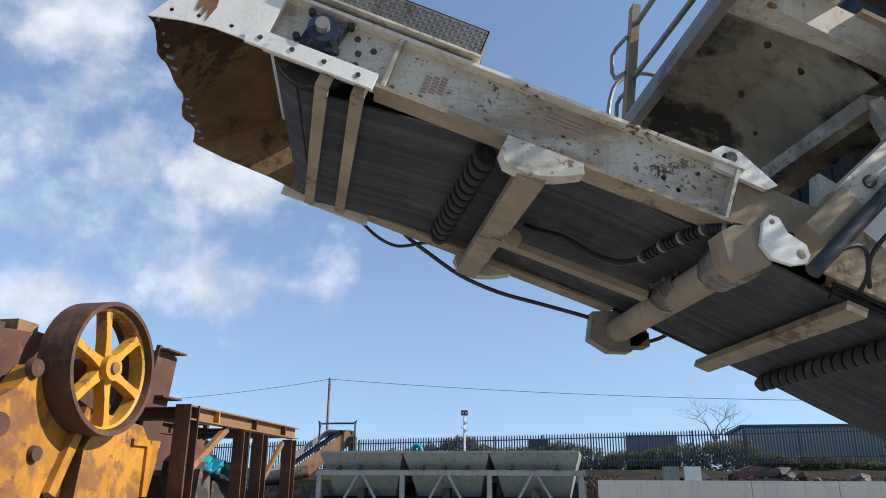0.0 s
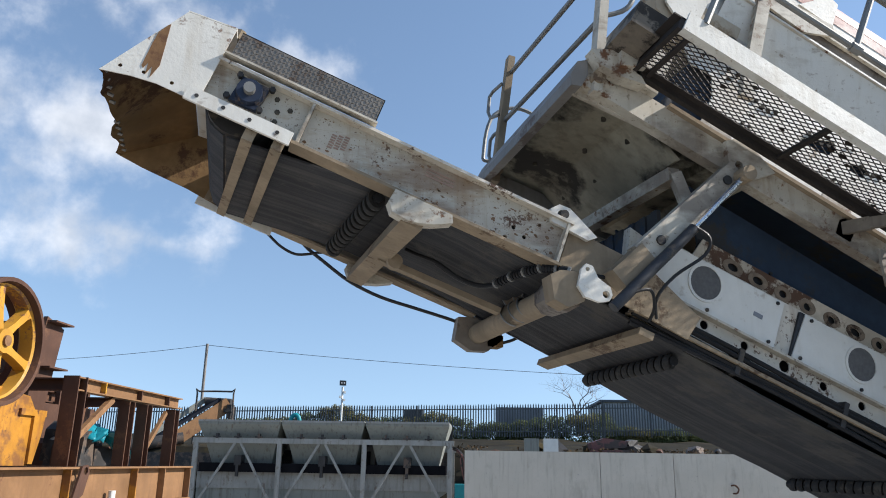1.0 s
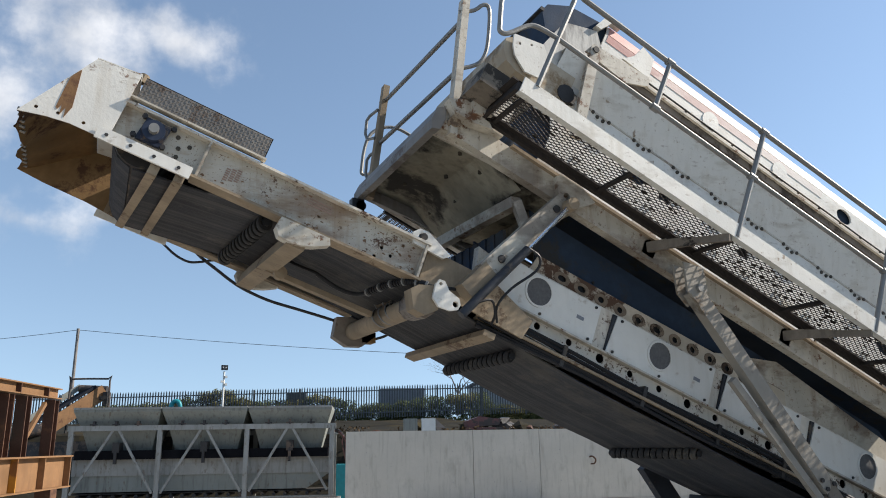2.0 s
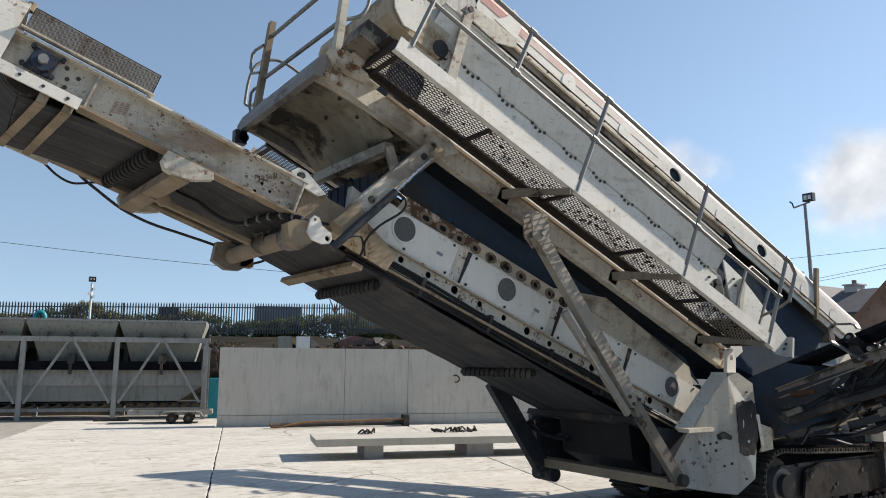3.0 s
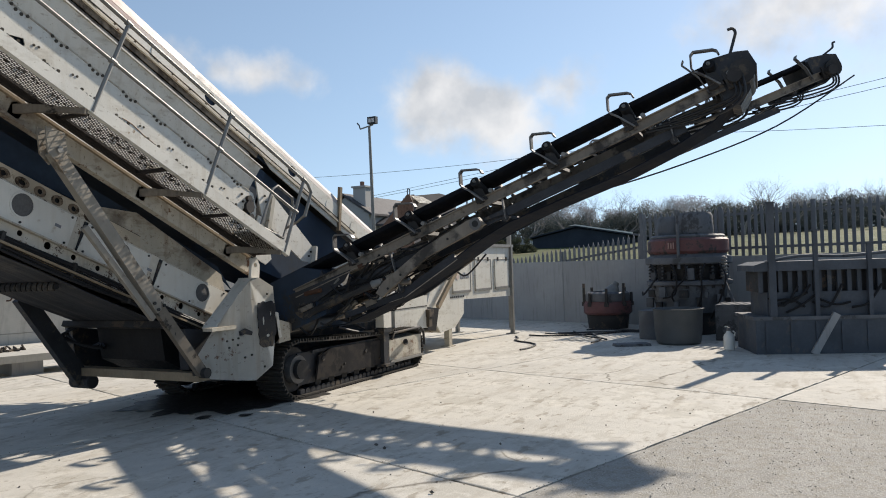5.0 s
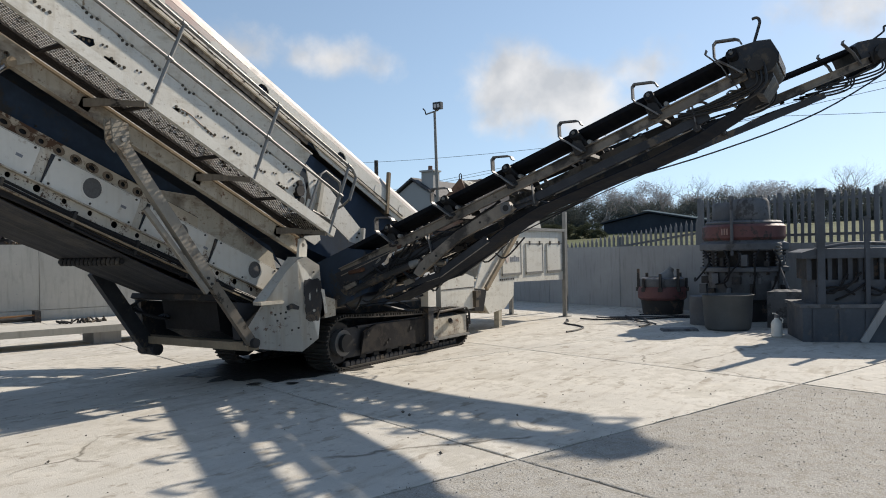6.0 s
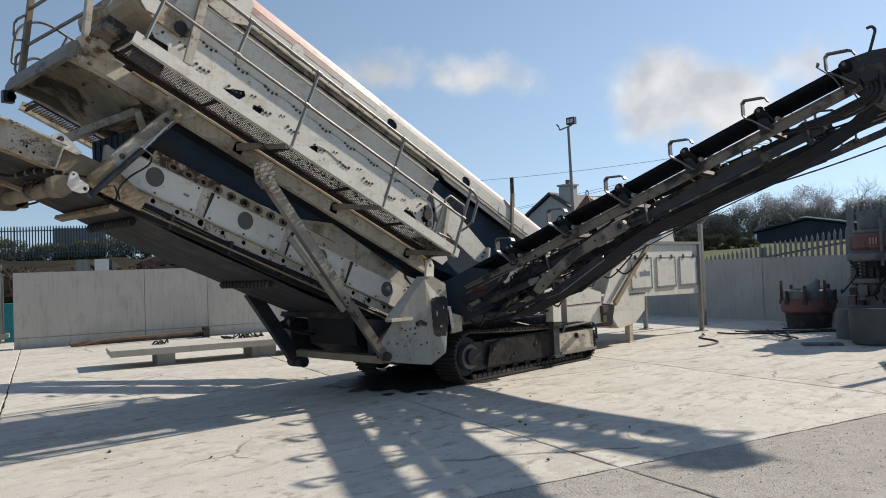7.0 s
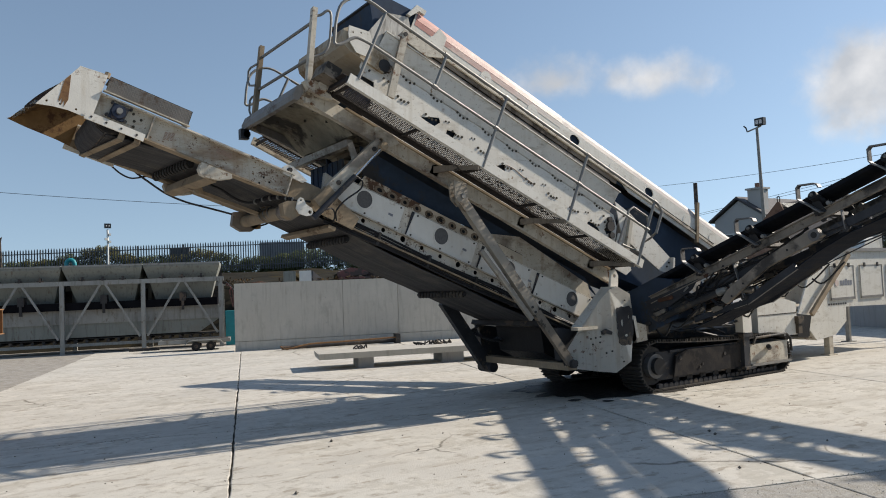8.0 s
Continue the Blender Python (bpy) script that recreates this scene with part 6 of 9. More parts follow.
for x in (-0.07, 0.0, 0.066):
    box(SHOE, (x - 0.010, -0.225, 0.008), (x + 0.010, 0.225, 0.042))
shoe_mesh = bpy.data.meshes.new("track_shoe")
SHOE.to_mesh(shoe_mesh)
SHOE.free()
shoe_mesh.materials.append(mat("dusty_track_steel", (0.075, 0.069, 0.062), 0.6, 0.3, var=0.35, vscale=4.0, wear=((0.05, 0.045, 0.04), 0.4, 6.0), spec=0.1))


def crawler(yc):
    c0, r0, c1, r1 = (7.22, 0.40), 0.37, (10.42, 0.345), 0.315
    loop = []
    for k in range(9):
        a = radians(90 + 180 * k / 8)
        loop.append((c0[0] + r0 * math.cos(a), c0[1] + r0 * math.sin(a)))
    loop[-1] = (7.25, 0.03)
    for k in range(1, 10):
        loop.append((7.25 + (10.40 - 7.25) * k / 10, 0.03))
    for k in range(9):
        a = radians(-90 + 180 * k / 8)
        loop.append((c1[0] + r1 * math.cos(a), c1[1] + r1 * math.sin(a)))
    for k in range(1, 10):
        t = k / 10
        loop.append((c1[0] + (c0[0] - c1[0]) * t, c1[1] + r1 + (c0[1] + r0 - c1[1] - r1) * t - 0.03 * math.sin(math.pi * t)))
    P = [Vector((x, 0, z)) for x, z in loop] + [Vector((loop[0][0], 0, loop[0][1]))]
    total = sum((b - a).length for a, b in zip(P, P[1:]))
    bm = B()
    box(bm, (7.3, yc - 0.12, 0.16), (10.4, yc + 0.14, 0.60))
    frame_ = part("track_frame", bm, oily, plant, "grimy steel crawler frame", bevel=0.02)
    bm = B()
    prism(bm, [(7.62, 0.20), (9.55, 0.20), (9.55, 0.58), (7.95, 0.60), (7.70, 0.52)], yc - 0.20, yc - 0.17)
    plate_ = part("frame_plate", bm, frame_shade_dark, frame_, "grimy frame plate, its colour darkened to stand for shade", bevel=0.01)
    for x, z, r_ in ((7.78, 0.48, 0.035), (8.25, 0.30, 0.02), (8.32, 0.34, 0.02), (8.9, 0.46, 0.03), (9.3, 0.3, 0.02)):
        bm = B()
        tube(bm, (x, yc - 0.215, z), (x, yc - 0.199, z), r_, 10)
        part("plate_boss", bm, dark_steel, plate_)
    bm = B()
    box(bm, (7.6, yc - 0.16, 0.575), (9.5, yc - 0.10, 0.615))
    part("frame_rail", bm, oily, frame_, bevel=0.006)
    n = int(total / 0.175)
    step, done, k, seg = total / n, 0.0, 0, 0
    for i in range(n):
        d = (i + 0.5) * step
        while done + (P[seg + 1] - P[seg]).length < d:
            done += (P[seg + 1] - P[seg]).length
            seg += 1
        e = (P[seg + 1] - P[seg])
        at = P[seg] + e * ((d - done) / e.length)
        ang = math.atan2(e.z, e.x)
        ob = new("track_shoe", shoe_mesh)
        ob.parent = frame_
        ob.matrix_basis = Matrix.Translation(Vector((at.x, yc, at.z)) - plant.location) @ Matrix.Rotation(-ang, 4, "Y") @ Matrix.Rotation(math.pi, 4, "X")
    for k in range(26):
        bm = B()
        x = 7.30 + k * 0.12
        prism(bm, [(x, 0.045), (x + 0.105, 0.045), (x + 0.10, 0.10), (x + 0.052, 0.118), (x + 0.005, 0.10)], yc - 0.16, yc - 0.10)
        part("chain_link", bm, oily, frame_)
    for c, r in ((c0, 0.30), (c1, 0.26)):
        bm = B()
        tube(bm, (c[0], yc - 0.10, c[1]), (c[0], yc + 0.10, c[1]), r, 26)
        wheel_ = part("track_wheel", bm, dark_steel, frame_, smooth=True)
        bm = B()
        tube(bm, (c[0], yc - 0.20, c[1]), (c[0], yc - 0.102, c[1]), 0.19, 22)
        part("wheel_disc", bm, bracket_grey, wheel_)
    # rollers coloured black so they sink into the shade
    for k in range(8):
        bm = B()
        x = 7.75 + k * 0.33
        tube(bm, (x, yc - 0.13, 0.14), (x, yc + 0.13, 0.14), 0.07, 14)
        part("track_roller", bm, rubber, frame_, smooth=True)
    return frame_


crawler(3.37)
crawler(2 * MID - 3.37)
bm = B()
tube(bm, (7.22, 3.10, 0.40), (7.22, 3.16, 0.40), 0.13, 20)
part("drive_cap", bm, dark_steel, plant)
bm = B()
box(bm, (9.55, 3.14, 0.22), (10.65, 3.30, 0.56))
cov = part("track_cover", bm, cream, plant, "pale grey box over the track frame", bevel=0.02)
bm = B()
box(bm, (9.55, 3.10, 0.18), (10.7, 3.32, 0.215))
part("cover_lip", bm, galv, cov)
bm = B()
pipe(bm, [(9.62, 3.12, 0.56), (9.7, 3.12, 0.66), (10.6, 3.12, 0.68), (10.72, 3.12, 0.60), (10.74, 3.12, 0.36)], 0.022, 8)
part("cover_rail", bm, dark_steel, cov, smooth=True)
bm = B()
tube(bm, (9.95, 3.05, 0.50), (10.1, 3.13, 0.46), 0.04, 10)
part("cover_valve", bm, dark_steel, cov)

# chassis, engine bay and clutter between the tracks
bm = B()
box(bm, (6.4, 3.75, 0.48), (12.4, 5.15, 0.86))
part("chassis", bm, oily, plant, bevel=0.02)
bm = B()
box(bm, (6.9, 3.45, 0.86), (9.6, 5.4, 1.35))
part("gear_block", bm, navy, plant, bevel=0.05)
bm = B()
prism(bm, [(10.15, 0.62), (11.35, 0.60), (11.35, 1.20), (11.0, 1.28), (10.45, 1.32), (10.15, 1.24)], 3.36, 5.35)
eng = part("engine_cabinet", bm, clean_white, plant, "white engine cabinet with pressed seams", bevel=0.015)
for z in (1.0,):
    bm = B()
    box(bm, (10.17, 3.352, z), (11.33, 3.362, z + 0.016))
    part("cabinet_seam", bm, dark_steel, eng)
bm = B()
box(bm, (11.30, 3.30, 0.62), (11.42, 3.40, 0.80))
box(bm, (11.28, 3.28, 0.80), (11.46, 3.42, 0.94))
part("cabinet_latch", bm, dark_steel, eng, bevel=0.01)
bm = B()
box(bm, (9.34, 3.10, 0.20), (9.50, 3.24, 0.78))
box(bm, (9.30, 3.07, 0.70), (9.56, 3.26, 0.76))
box(bm, (9.28, 3.04, 0.16), (9.56, 3.28, 0.20))
part("stabiliser_leg", bm, oily, plant, "black stabiliser leg", bevel=0.01)
bm = B()
holed(bm, [(9.36, 0.77), (9.54, 0.77), (9.54, 1.14), (9.36, 1.14)], [oval(9.45, 1.04, 0.032, n=12)], 3.07, 3.10)
box(bm, (9.30, 3.07, 0.78), (9.36, 3.22, 1.14))
part("leg_plate", bm, white, plant, "white drilled bracket plate")
bm = B()
beam(bm, (7.0, 3.2, 0.98), (8.9, 3.2, 1.12), 0.12, 0.14)
part("side_member", bm, grimy_tan, plant, bevel=0.01)
rng = random.Random(21)
for k in range(16):
    bm = B()
    x, y, z = rng.uniform(6.9, 9.8), rng.uniform(3.2, 3.5), rng.uniform(0.85, 1.6)
    pipe(bm, [(x, y, z), (x + rng.uniform(0.1, 0.4), y - 0.05, z + rng.uniform(-0.2, 0.25)), (x + rng.uniform(0.5, 1.0), y, z + rng.uniform(-0.3, 0.3))], 0.018, 6, I4, 4)
    part("hydraulic_hose", bm, wire_m, plant, smooth=True)
for k in range(8):
    bm = B()
    x, z = rng.uniform(7.0, 9.4), rng.uniform(0.8, 1.5)
    box(bm, (x, 3.25, z), (x + rng.uniform(0.12, 0.4), 3.45, z + rng.uniform(0.08, 0.22)))
    part("valve_block", bm, (dark_steel, grimy_tan, oily, navy)[k % 4], plant, bevel=0.01)

# ---- side conveyors ----
CROSS = Matrix(((0, 1, 0, 0), (1, 0, 0, 0), (0, 0, 1, 0), (0, 0, 0, 1)))


def side_conveyor(name, x0, y0, z0, length, angle, label, sag, brackets, hook, head_drop=0.25, width=0.72, away=False, turn=0.0, arms=True):
    """A stockpile conveyor that rises away from the machine towards -y. Local x runs up the belt, local y across it.
    sag: run of the return belt; brackets: first place, spacing and count of the idler brackets; hook: run of the lifting hook from the head."""
    M = Matrix.Translation((x0, y0, z0)) @ Matrix.Rotation(radians((90 if away else -90) + turn), 4, "Z") @ Matrix.Rotation(radians(-angle), 4, "Y")
    t = thing(name, (x0, y0, z0), label, "conveyor", "side conveyors of the screening plant")
    w, L_ = width / 2, length
    r3 = random.Random(int(x0 * 10))
    # troughed carrying belt, flat in the middle with raised flanks
    section = ((-w + 0.05, 0.305), (-w + 0.08, 0.265), (-w + 0.16, 0.24), (0.0, 0.232), (w - 0.16, 0.24), (w - 0.08, 0.265), (w - 0.05, 0.305))
    bm = B()
    stations = [-0.35, L_ * 0.25, L_ * 0.5, L_ * 0.75, L_ - 0.3]
    lower = [[bm.verts.new(M @ Vector((u, y, v + 0.006 * (k % 2)))) for y, v in section] for k, u in enumerate(stations)]
    for a, c in zip(lower, lower[1:]):
        for j in range(len(section) - 1):
            bm.faces.new((a[j], a[j + 1], c[j + 1], c[j]))
    bmesh.ops.recalc_face_normals(bm, faces=bm.faces)
    bmesh.ops.solidify(bm, geom=bm.faces[:], thickness=0.014)
    part("carrying_belt", bm, belt_dk, t, "black troughed carrying belt", smooth=True)
    for s in (-1, 1):
        # channel rail with lips
        bm = B()
        lip = s * (w + 0.045)
        web_in, web_out = s * (w - 0.008), s * (w + 0.008)
        prism(bm, [(web_in, -0.044), (lip, -0.044), (lip, -0.032), (web_out, -0.032), (web_out, 0.062), (lip, 0.062), (lip, 0.074), (web_in, 0.074)], 0.0, L_ - 0.35, M @ CROSS)
        rail_ = part("top_rail", bm, rail_tan, t, "oil-stained tan channel rail")
        each = [0.35 + 0.62 * k for k in range(int((L_ - 0.8) / 0.62))]
        for u in each[::2]:
            bm = B()
            box(bm, (u, s * w - 0.02, -0.075), (u + 0.06, s * w + 0.02, -0.045), M)
            part("rail_clamp", bm, dark_steel, rail_, bevel=0.004)
        # lower chord with struts
        bm = B()
        box(bm, (0.25, s * (w - 0.05) - 0.022, -0.255), (L_ * 0.86, s * (w - 0.05) + 0.022, -0.155), M)
        chord = part("lower_chord", bm, oily, t, bevel=0.004)
        for k, u in enumerate(each[:4]):
            bm = B()
            up = k % 2
            beam(bm, (u, s * (w - 0.05), -0.21 if up else -0.03), (u + 0.40, s * (w - 0.05), -0.03 if up else -0.21), 0.022, 0.022, M)
            part("strut", bm, oily, chord)
    # idler sets with bent brackets that stand over the belt edge
    u0, pitch, count = brackets
    for k in range(count):
        u = u0 + k * pitch
        for s in (-1, 1):
            y = s * (w + 0.05)
            ya, yb = min(y, y + s * 0.085), max(y, y + s * 0.085)
            bm = B()
            ribbon(bm, [(u + 0.09, 0.02), (u - 0.03, 0.20), (u - 0.09, 0.27), (u - 0.10, 0.30), (u - 0.055, 0.43), (u - 0.03, 0.445), (u + 0.15, 0.375), (u + 0.175, 0.35), (u + 0.18, 0.31)], 0.018, ya, yb, M)
            br = part("idler_bracket", bm, bracket_grey, t, "bent grey idler bracket", bevel=0.002)
            bm = B()
            prism(bm, [(u - 0.03, 0.02), (u + 0.12, 0.02), (u + 0.10, 0.16), (u + 0.03, 0.22), (u - 0.03, 0.16)], y - s * 0.015, y - s * 0.005, M)
            part("bracket_web", bm, dark_steel, br)
            bm = B()
            tube(bm, (u + 0.06, y + s * 0.04, 0.27), (u + 0.06, y - s * 0.20, 0.15), 0.058, 14, M)
            ro = part("idler_roller", bm, rubber, br, smooth=True)
            bm = B()
            tube(bm, (u + 0.06, y + s * 0.055, 0.28), (u + 0.06, y + s * 0.035, 0.267), 0.022, 8, M)
            part("roller_pin", bm, galv, ro)
            bm = B()
            tube(bm, (u + 0.20, y - s * 0.02, 0.09), (u + 0.20, y + s * 0.05, 0.09), 0.026, 8, M)
            part("idler_pin", bm, galv, br)
        bm = B()
        box(bm, (u, -w - 0.04, 0.01), (u + 0.06, w + 0.04, 0.06), M)
        tube(bm, (u + 0.03, -w + 0.14, 0.18), (u + 0.03, w - 0.14, 0.18), 0.045, 12, M)
        for y in (-0.2, 0.2):
            box(bm, (u + 0.015, y - 0.02, 0.05), (u + 0.045, y + 0.02, 0.16), M)
        part("centre_idler", bm, dark_steel, t)
    # return belt with its rollers and hangers
    bm = B()
    ribbon(bm, sag, 0.014, -w + 0.04, w - 0.04, M)
    part("return_belt", bm, belt_dk, t, "sagging black return belt", smooth=True)
    for u, v in sag[3::3]:
        bm = B()
        tube(bm, (u, -w - 0.02, v + 0.06), (u, w + 0.02, v + 0.06), 0.04, 10, M)
        ro = part("return_roller", bm, dark_steel, t, smooth=True)
        for s in (-1, 1):
            bm = B()
            beam(bm, (u, s * (w + 0.0), v + 0.05), (u + 0.05, s * (w + 0.0), -0.03), 0.05, 0.014, M)
            part("roller_hanger", bm, bracket_grey, ro)
    # head: hood, drum, motor, scraper, hook
    bm = B()
    prism(bm, [(L_ - 0.45, 0.08), (L_ - 0.46, 0.29), (L_ - 0.41, 0.335), (L_ - 0.12, 0.28), (L_, 0.23), (L_ + 0.02, 0.06), (L_ - 0.02, -0.03), (L_ - 0.10, 0.04)], -w - 0.03, w + 0.03, M)
    hd = part("head_box", bm, oily, t, "black steel head hood", bevel=0.015)
    bm = B()
    tube(bm, (L_ - 0.14, -w - 0.07, 0.05), (L_ - 0.14, w + 0.07, 0.05), 0.13, 18, M)
    part("head_drum", bm, dark_steel, hd, smooth=True)
    bm = B()
    prism(bm, [(L_ - 0.42, 0.05), (L_ - 0.10, 0.0), (L_ - 0.12, -head_drop * 0.5), (L_ - 0.28, -head_drop), (L_ - 0.40, -head_drop * 0.6)], -w + 0.04, w - 0.06, M)
    part("scraper_box", bm, oily, hd, bevel=0.02)
    for s in (-1, 1):
        bm = B()
        tube(bm, (L_ - 0.22, s * (w + 0.04), 0.03), (L_ - 0.22, s * (w + 0.17), 0.03), 0.075, 14, M)
        box(bm, (L_ - 0.32, s * (w + 0.03) - 0.02, -0.06), (L_ - 0.10, s * (w + 0.03) + 0.02, 0.13), M)
        part("drive_motor", bm, dark_steel, hd, bevel=0.008)
        for k in range(3):
            bm = B()
            pipe(bm, [(L_ - 0.25 + 0.05 * k, s * (w + 0.12), 0.02), (L_ - 0.30 + 0.03 * k, s * (w + 0.14), -0.16 - 0.03 * k), (L_ - 0.62, s * (w + 0.05), -0.14 - 0.05 * k), (L_ - 1.05 - 0.1 * k, s * (w + 0.01), -0.08)], 0.015, 6, M, 5)
            part("motor_hose", bm, wire_m, hd, smooth=True)
        bm = B()
        ribbon(bm, [(L_ - 0.50, 0.0), (L_ - 0.53, 0.2), (L_ - 0.63, 0.40), (L_ - 0.60, 0.43)], 0.012, min(s * w, s * (w + 0.08)), max(s * w, s * (w + 0.08)), M)
        part("head_wing", bm, bracket_grey, hd)
    bm = B()
    pipe(bm, [(L_ + u, -w + 0.12, v) for u, v in hook], 0.016, 6, M, 3)
    part("lifting_hook", bm, oily, hd, smooth=True)
    # hydraulic hoses that wander along the frame
    for k in range(9):
        bm = B()
        s = -1 if k % 3 else 1
        end = L_ * r3.uniform(0.30, 0.55 if k < 6 else 0.85)
        pts = []
        for j in range(8):
            u = 0.1 + (end - 0.1) * j / 7
            pts.append((u, s * (w - 0.01 - 0.02 * (k % 3)), -0.07 - 0.02 * k + 0.035 * math.sin(j * 1.9 + k * 1.3) - 0.10 * (1 - j / 7)))
        pipe(bm, pts, 0.013, 6, M, 4)
        part("hose", bm, wire_m, t, smooth=True)
    if arms:
        for s in (-1, 1):
            y = s * (w + 0.03)
            bm = B()
            prism(bm, [(2.80, -0.24), (2.76, -0.13), (2.62, -0.11), (1.95, -0.18), (1.28, -0.35), (1.14, -0.44), (1.20, -0.52), (1.32, -0.48), (1.96, -0.30), (2.70, -0.26)], y - 0.035, y + 0.035, M)
            arm_ = part("lift_arm", bm, rail_tan, t, "oil-stained tan lifting arm", bevel=0.006)
            bm = B()
            tube(bm, (2.70, y - 0.055, -0.19), (2.70, y + 0.055, -0.19), 0.075, 18, M)
            part("arm_eye", bm, bracket_grey, arm_, smooth=True)
            bm = B()
            tube(bm, (2.70, y - 0.06, -0.19), (2.70, y + 0.06, -0.19), 0.04, 12, M)
            part("arm_pin", bm, dark_steel, arm_, smooth=True)
            for u, v in ((1.55, -0.36), (1.32, -0.45), (2.3, -0.21)):
                bm = B()
                tube(bm, (u, y - 0.04, v), (u, y + 0.04, v), 0.016, 8, M)
                part("arm_bolt", bm, dark_steel, arm_)
            bm = B()
            beam(bm, (2.26, s * (w - 0.06), -0.42), (1.42, s * (w - 0.06), -0.58), 0.05, 0.09, M)
            beam(bm, (1.42, s * (w - 0.06), -0.58), (0.55, s * (w - 0.06), -0.52), 0.05, 0.07, M)
            part("lower_link", bm, oily, t, bevel=0.006)
            bm = B()
            tube(bm, (0.15, s * (w + 0.02), -0.30), (1.15, s * (w + 0.02), -0.32), 0.045, 12, M)
            cy = part("lift_cylinder", bm, dark_steel, t, "grimy lifting cylinder", smooth=True)
            bm = B()
            tube(bm, (1.12, s * (w + 0.02), -0.32), (1.26, s * (w + 0.02), -0.325), 0.058, 12, M, 0.04)
            part("cylinder_cap", bm, galv, cy, smooth=True)
            bm = B()
            prism(bm, [(-0.1, 0.03), (0.9, -0.02), (0.75, -0.12), (0.3, -0.2), (-0.05, -0.16)], y - 0.01, y + 0.01, M)
            part("tail_plate", bm, oily, t, bevel=0.004)
    # fittings round the tail; the pale ones also put sun glints into the colour
    for k in range(44):
        bm = B()
        s = -1 if k % 4 else 1
        u = r3.uniform(-0.25, 1.5)
        y, v = s * (w + r3.uniform(-0.12, 0.05)), -r3.uniform(0.02, 0.55)
        kind_ = k % 3
        if kind_ == 0:
            tube(bm, (u, y, v), (u + r3.uniform(0.08, 0.3), y + r3.uniform(-0.05, 0.05), v + r3.uniform(-0.08, 0.1)), r3.uniform(0.014, 0.03), 8, M)
            part("hose_coupling", bm, (dark_steel, galv, rust, grimy_tan)[k % 4], t, smooth=True)
        elif kind_ == 1:
            box(bm, (u, y - 0.02, v), (u + r3.uniform(0.05, 0.22), y + 0.02, v + r3.uniform(0.03, 0.10)), M)
            part("clamp_block", bm, (grimy_tan, rail_tan, rust)[k % 5 % 3], t, bevel=0.005)
        else:
            pipe(bm, [(u, y, v), (u + 0.12, y - 0.04 * s, v - r3.uniform(0.05, 0.2)), (u + r3.uniform(0.25, 0.6), y, v + r3.uniform(-0.1, 0.15))], 0.014, 6, M, 4)
            part("tail_hose", bm, wire_m, t, smooth=True)
    # added block: fills the dark tail space and hides the belt's open end
    if arms:
        bm = B()
        prism(bm, [(-0.62, -0.42), (0.30, -0.40), (0.52, -0.12), (0.46, 0.16), (0.2, 0.30), (-0.55, 0.30), (-0.70, 0.1)], -w + 0.02, w - 0.02, M)
        part("tail_guard", bm, navy, t, "added dark block that fills the dark space at the belt's tail", bevel=0.015)
    bm = B()
    tube(bm, (0.05, -w, -0.18), (0.05, w - 0.06, -0.18), 0.17, 18, M)
    part("tail_drum", bm, oily, t, smooth=True)
    return t


SAG = [(0.08, -0.52), (0.5, -0.63), (1.0, -0.62), (1.45, -0.58), (2.05, -0.49), (2.6, -0.38), (3.05, -0.33), (3.75, -0.35), (4.5, -0.38), (5.1, -0.35), (5.55, -0.28), (5.98, -0.10)]
HOOK = [(-0.20, 0.26), (-0.06, 0.44), (-0.02, 0.50), (-0.03, 0.55), (-0.08, 0.56)]
side_conveyor("side_conveyor", 7.40, 3.05, 1.415, 6.12, 21.3, "black steel side conveyor with sagging belt, raised beside the tracked screen", SAG, (0.94, 0.945, 6), HOOK, turn=3.0)
SAG_LONG = [(0.08, -0.50), (0.8, -0.48), (1.8, -0.40), (2.9, -0.31), (3.8, -0.28), (4.6, -0.26), (5.3, -0.22), (6.0, -0.14), (6.6, -0.17), (7.2, -0.12), (7.9, -0.07)]
HOOK_LONG = [(-0.30, 0.24), (0.05, 0.33), (0.10, 0.36), (0.12, 0.41), (0.16, 0.41)]
side_conveyor("side_conveyor", 8.47, 3.08, 1.62, 8.02, 21.4, "longer dark side conveyor swung out behind the first one", SAG_LONG, (1.2, 0.95, 6), HOOK_LONG, head_drop=0.12, turn=29.9, arms=False)
SAG_AWAY = [(0.1, -0.45), (0.9, -0.5), (1.8, -0.42), (2.6, -0.36), (3.4, -0.3), (4.1, -0.1)]
side_conveyor("side_conveyor", 7.06, 5.6, 1.3, 4.2, 24.0, "dark side conveyor on the far flank of the screen", SAG_AWAY, (0.94, 0.945, 3), HOOK, away=True, arms=False)
# tow rope under the longer conveyor
bm = B()
pipe(bm, [(8.45, -0.35, 2.55), (9.6, -1.5, 3.0), (10.8, -2.7, 3.6), (11.9, -3.75, 4.42)], 0.012, 6, I4, 6)
lone("stay_rope", bm, wire_m, "thin black rope slung under the longer conveyor", "rope", smooth=True)

# feed hopper unit behind the tracks
feeder = thing("feed_hopper", (14.5, 4.5, 0.0), "white steel feed hopper with three side doors on thin legs", "hopper")
hp = [(12.2, 2.15), (16.6, 2.19), (16.6, 0.94), (13.74, 1.0), (13.72, 0.70), (13.3, 0.45), (12.6, 0.38), (12.0, 0.95), (12.4, 1.6)]
bm = B()
prism(bm, hp, 3.72, 3.75)
body = part("side_wall", bm, clean_white, feeder, "white side wall, lightly stained", bevel=0.0)
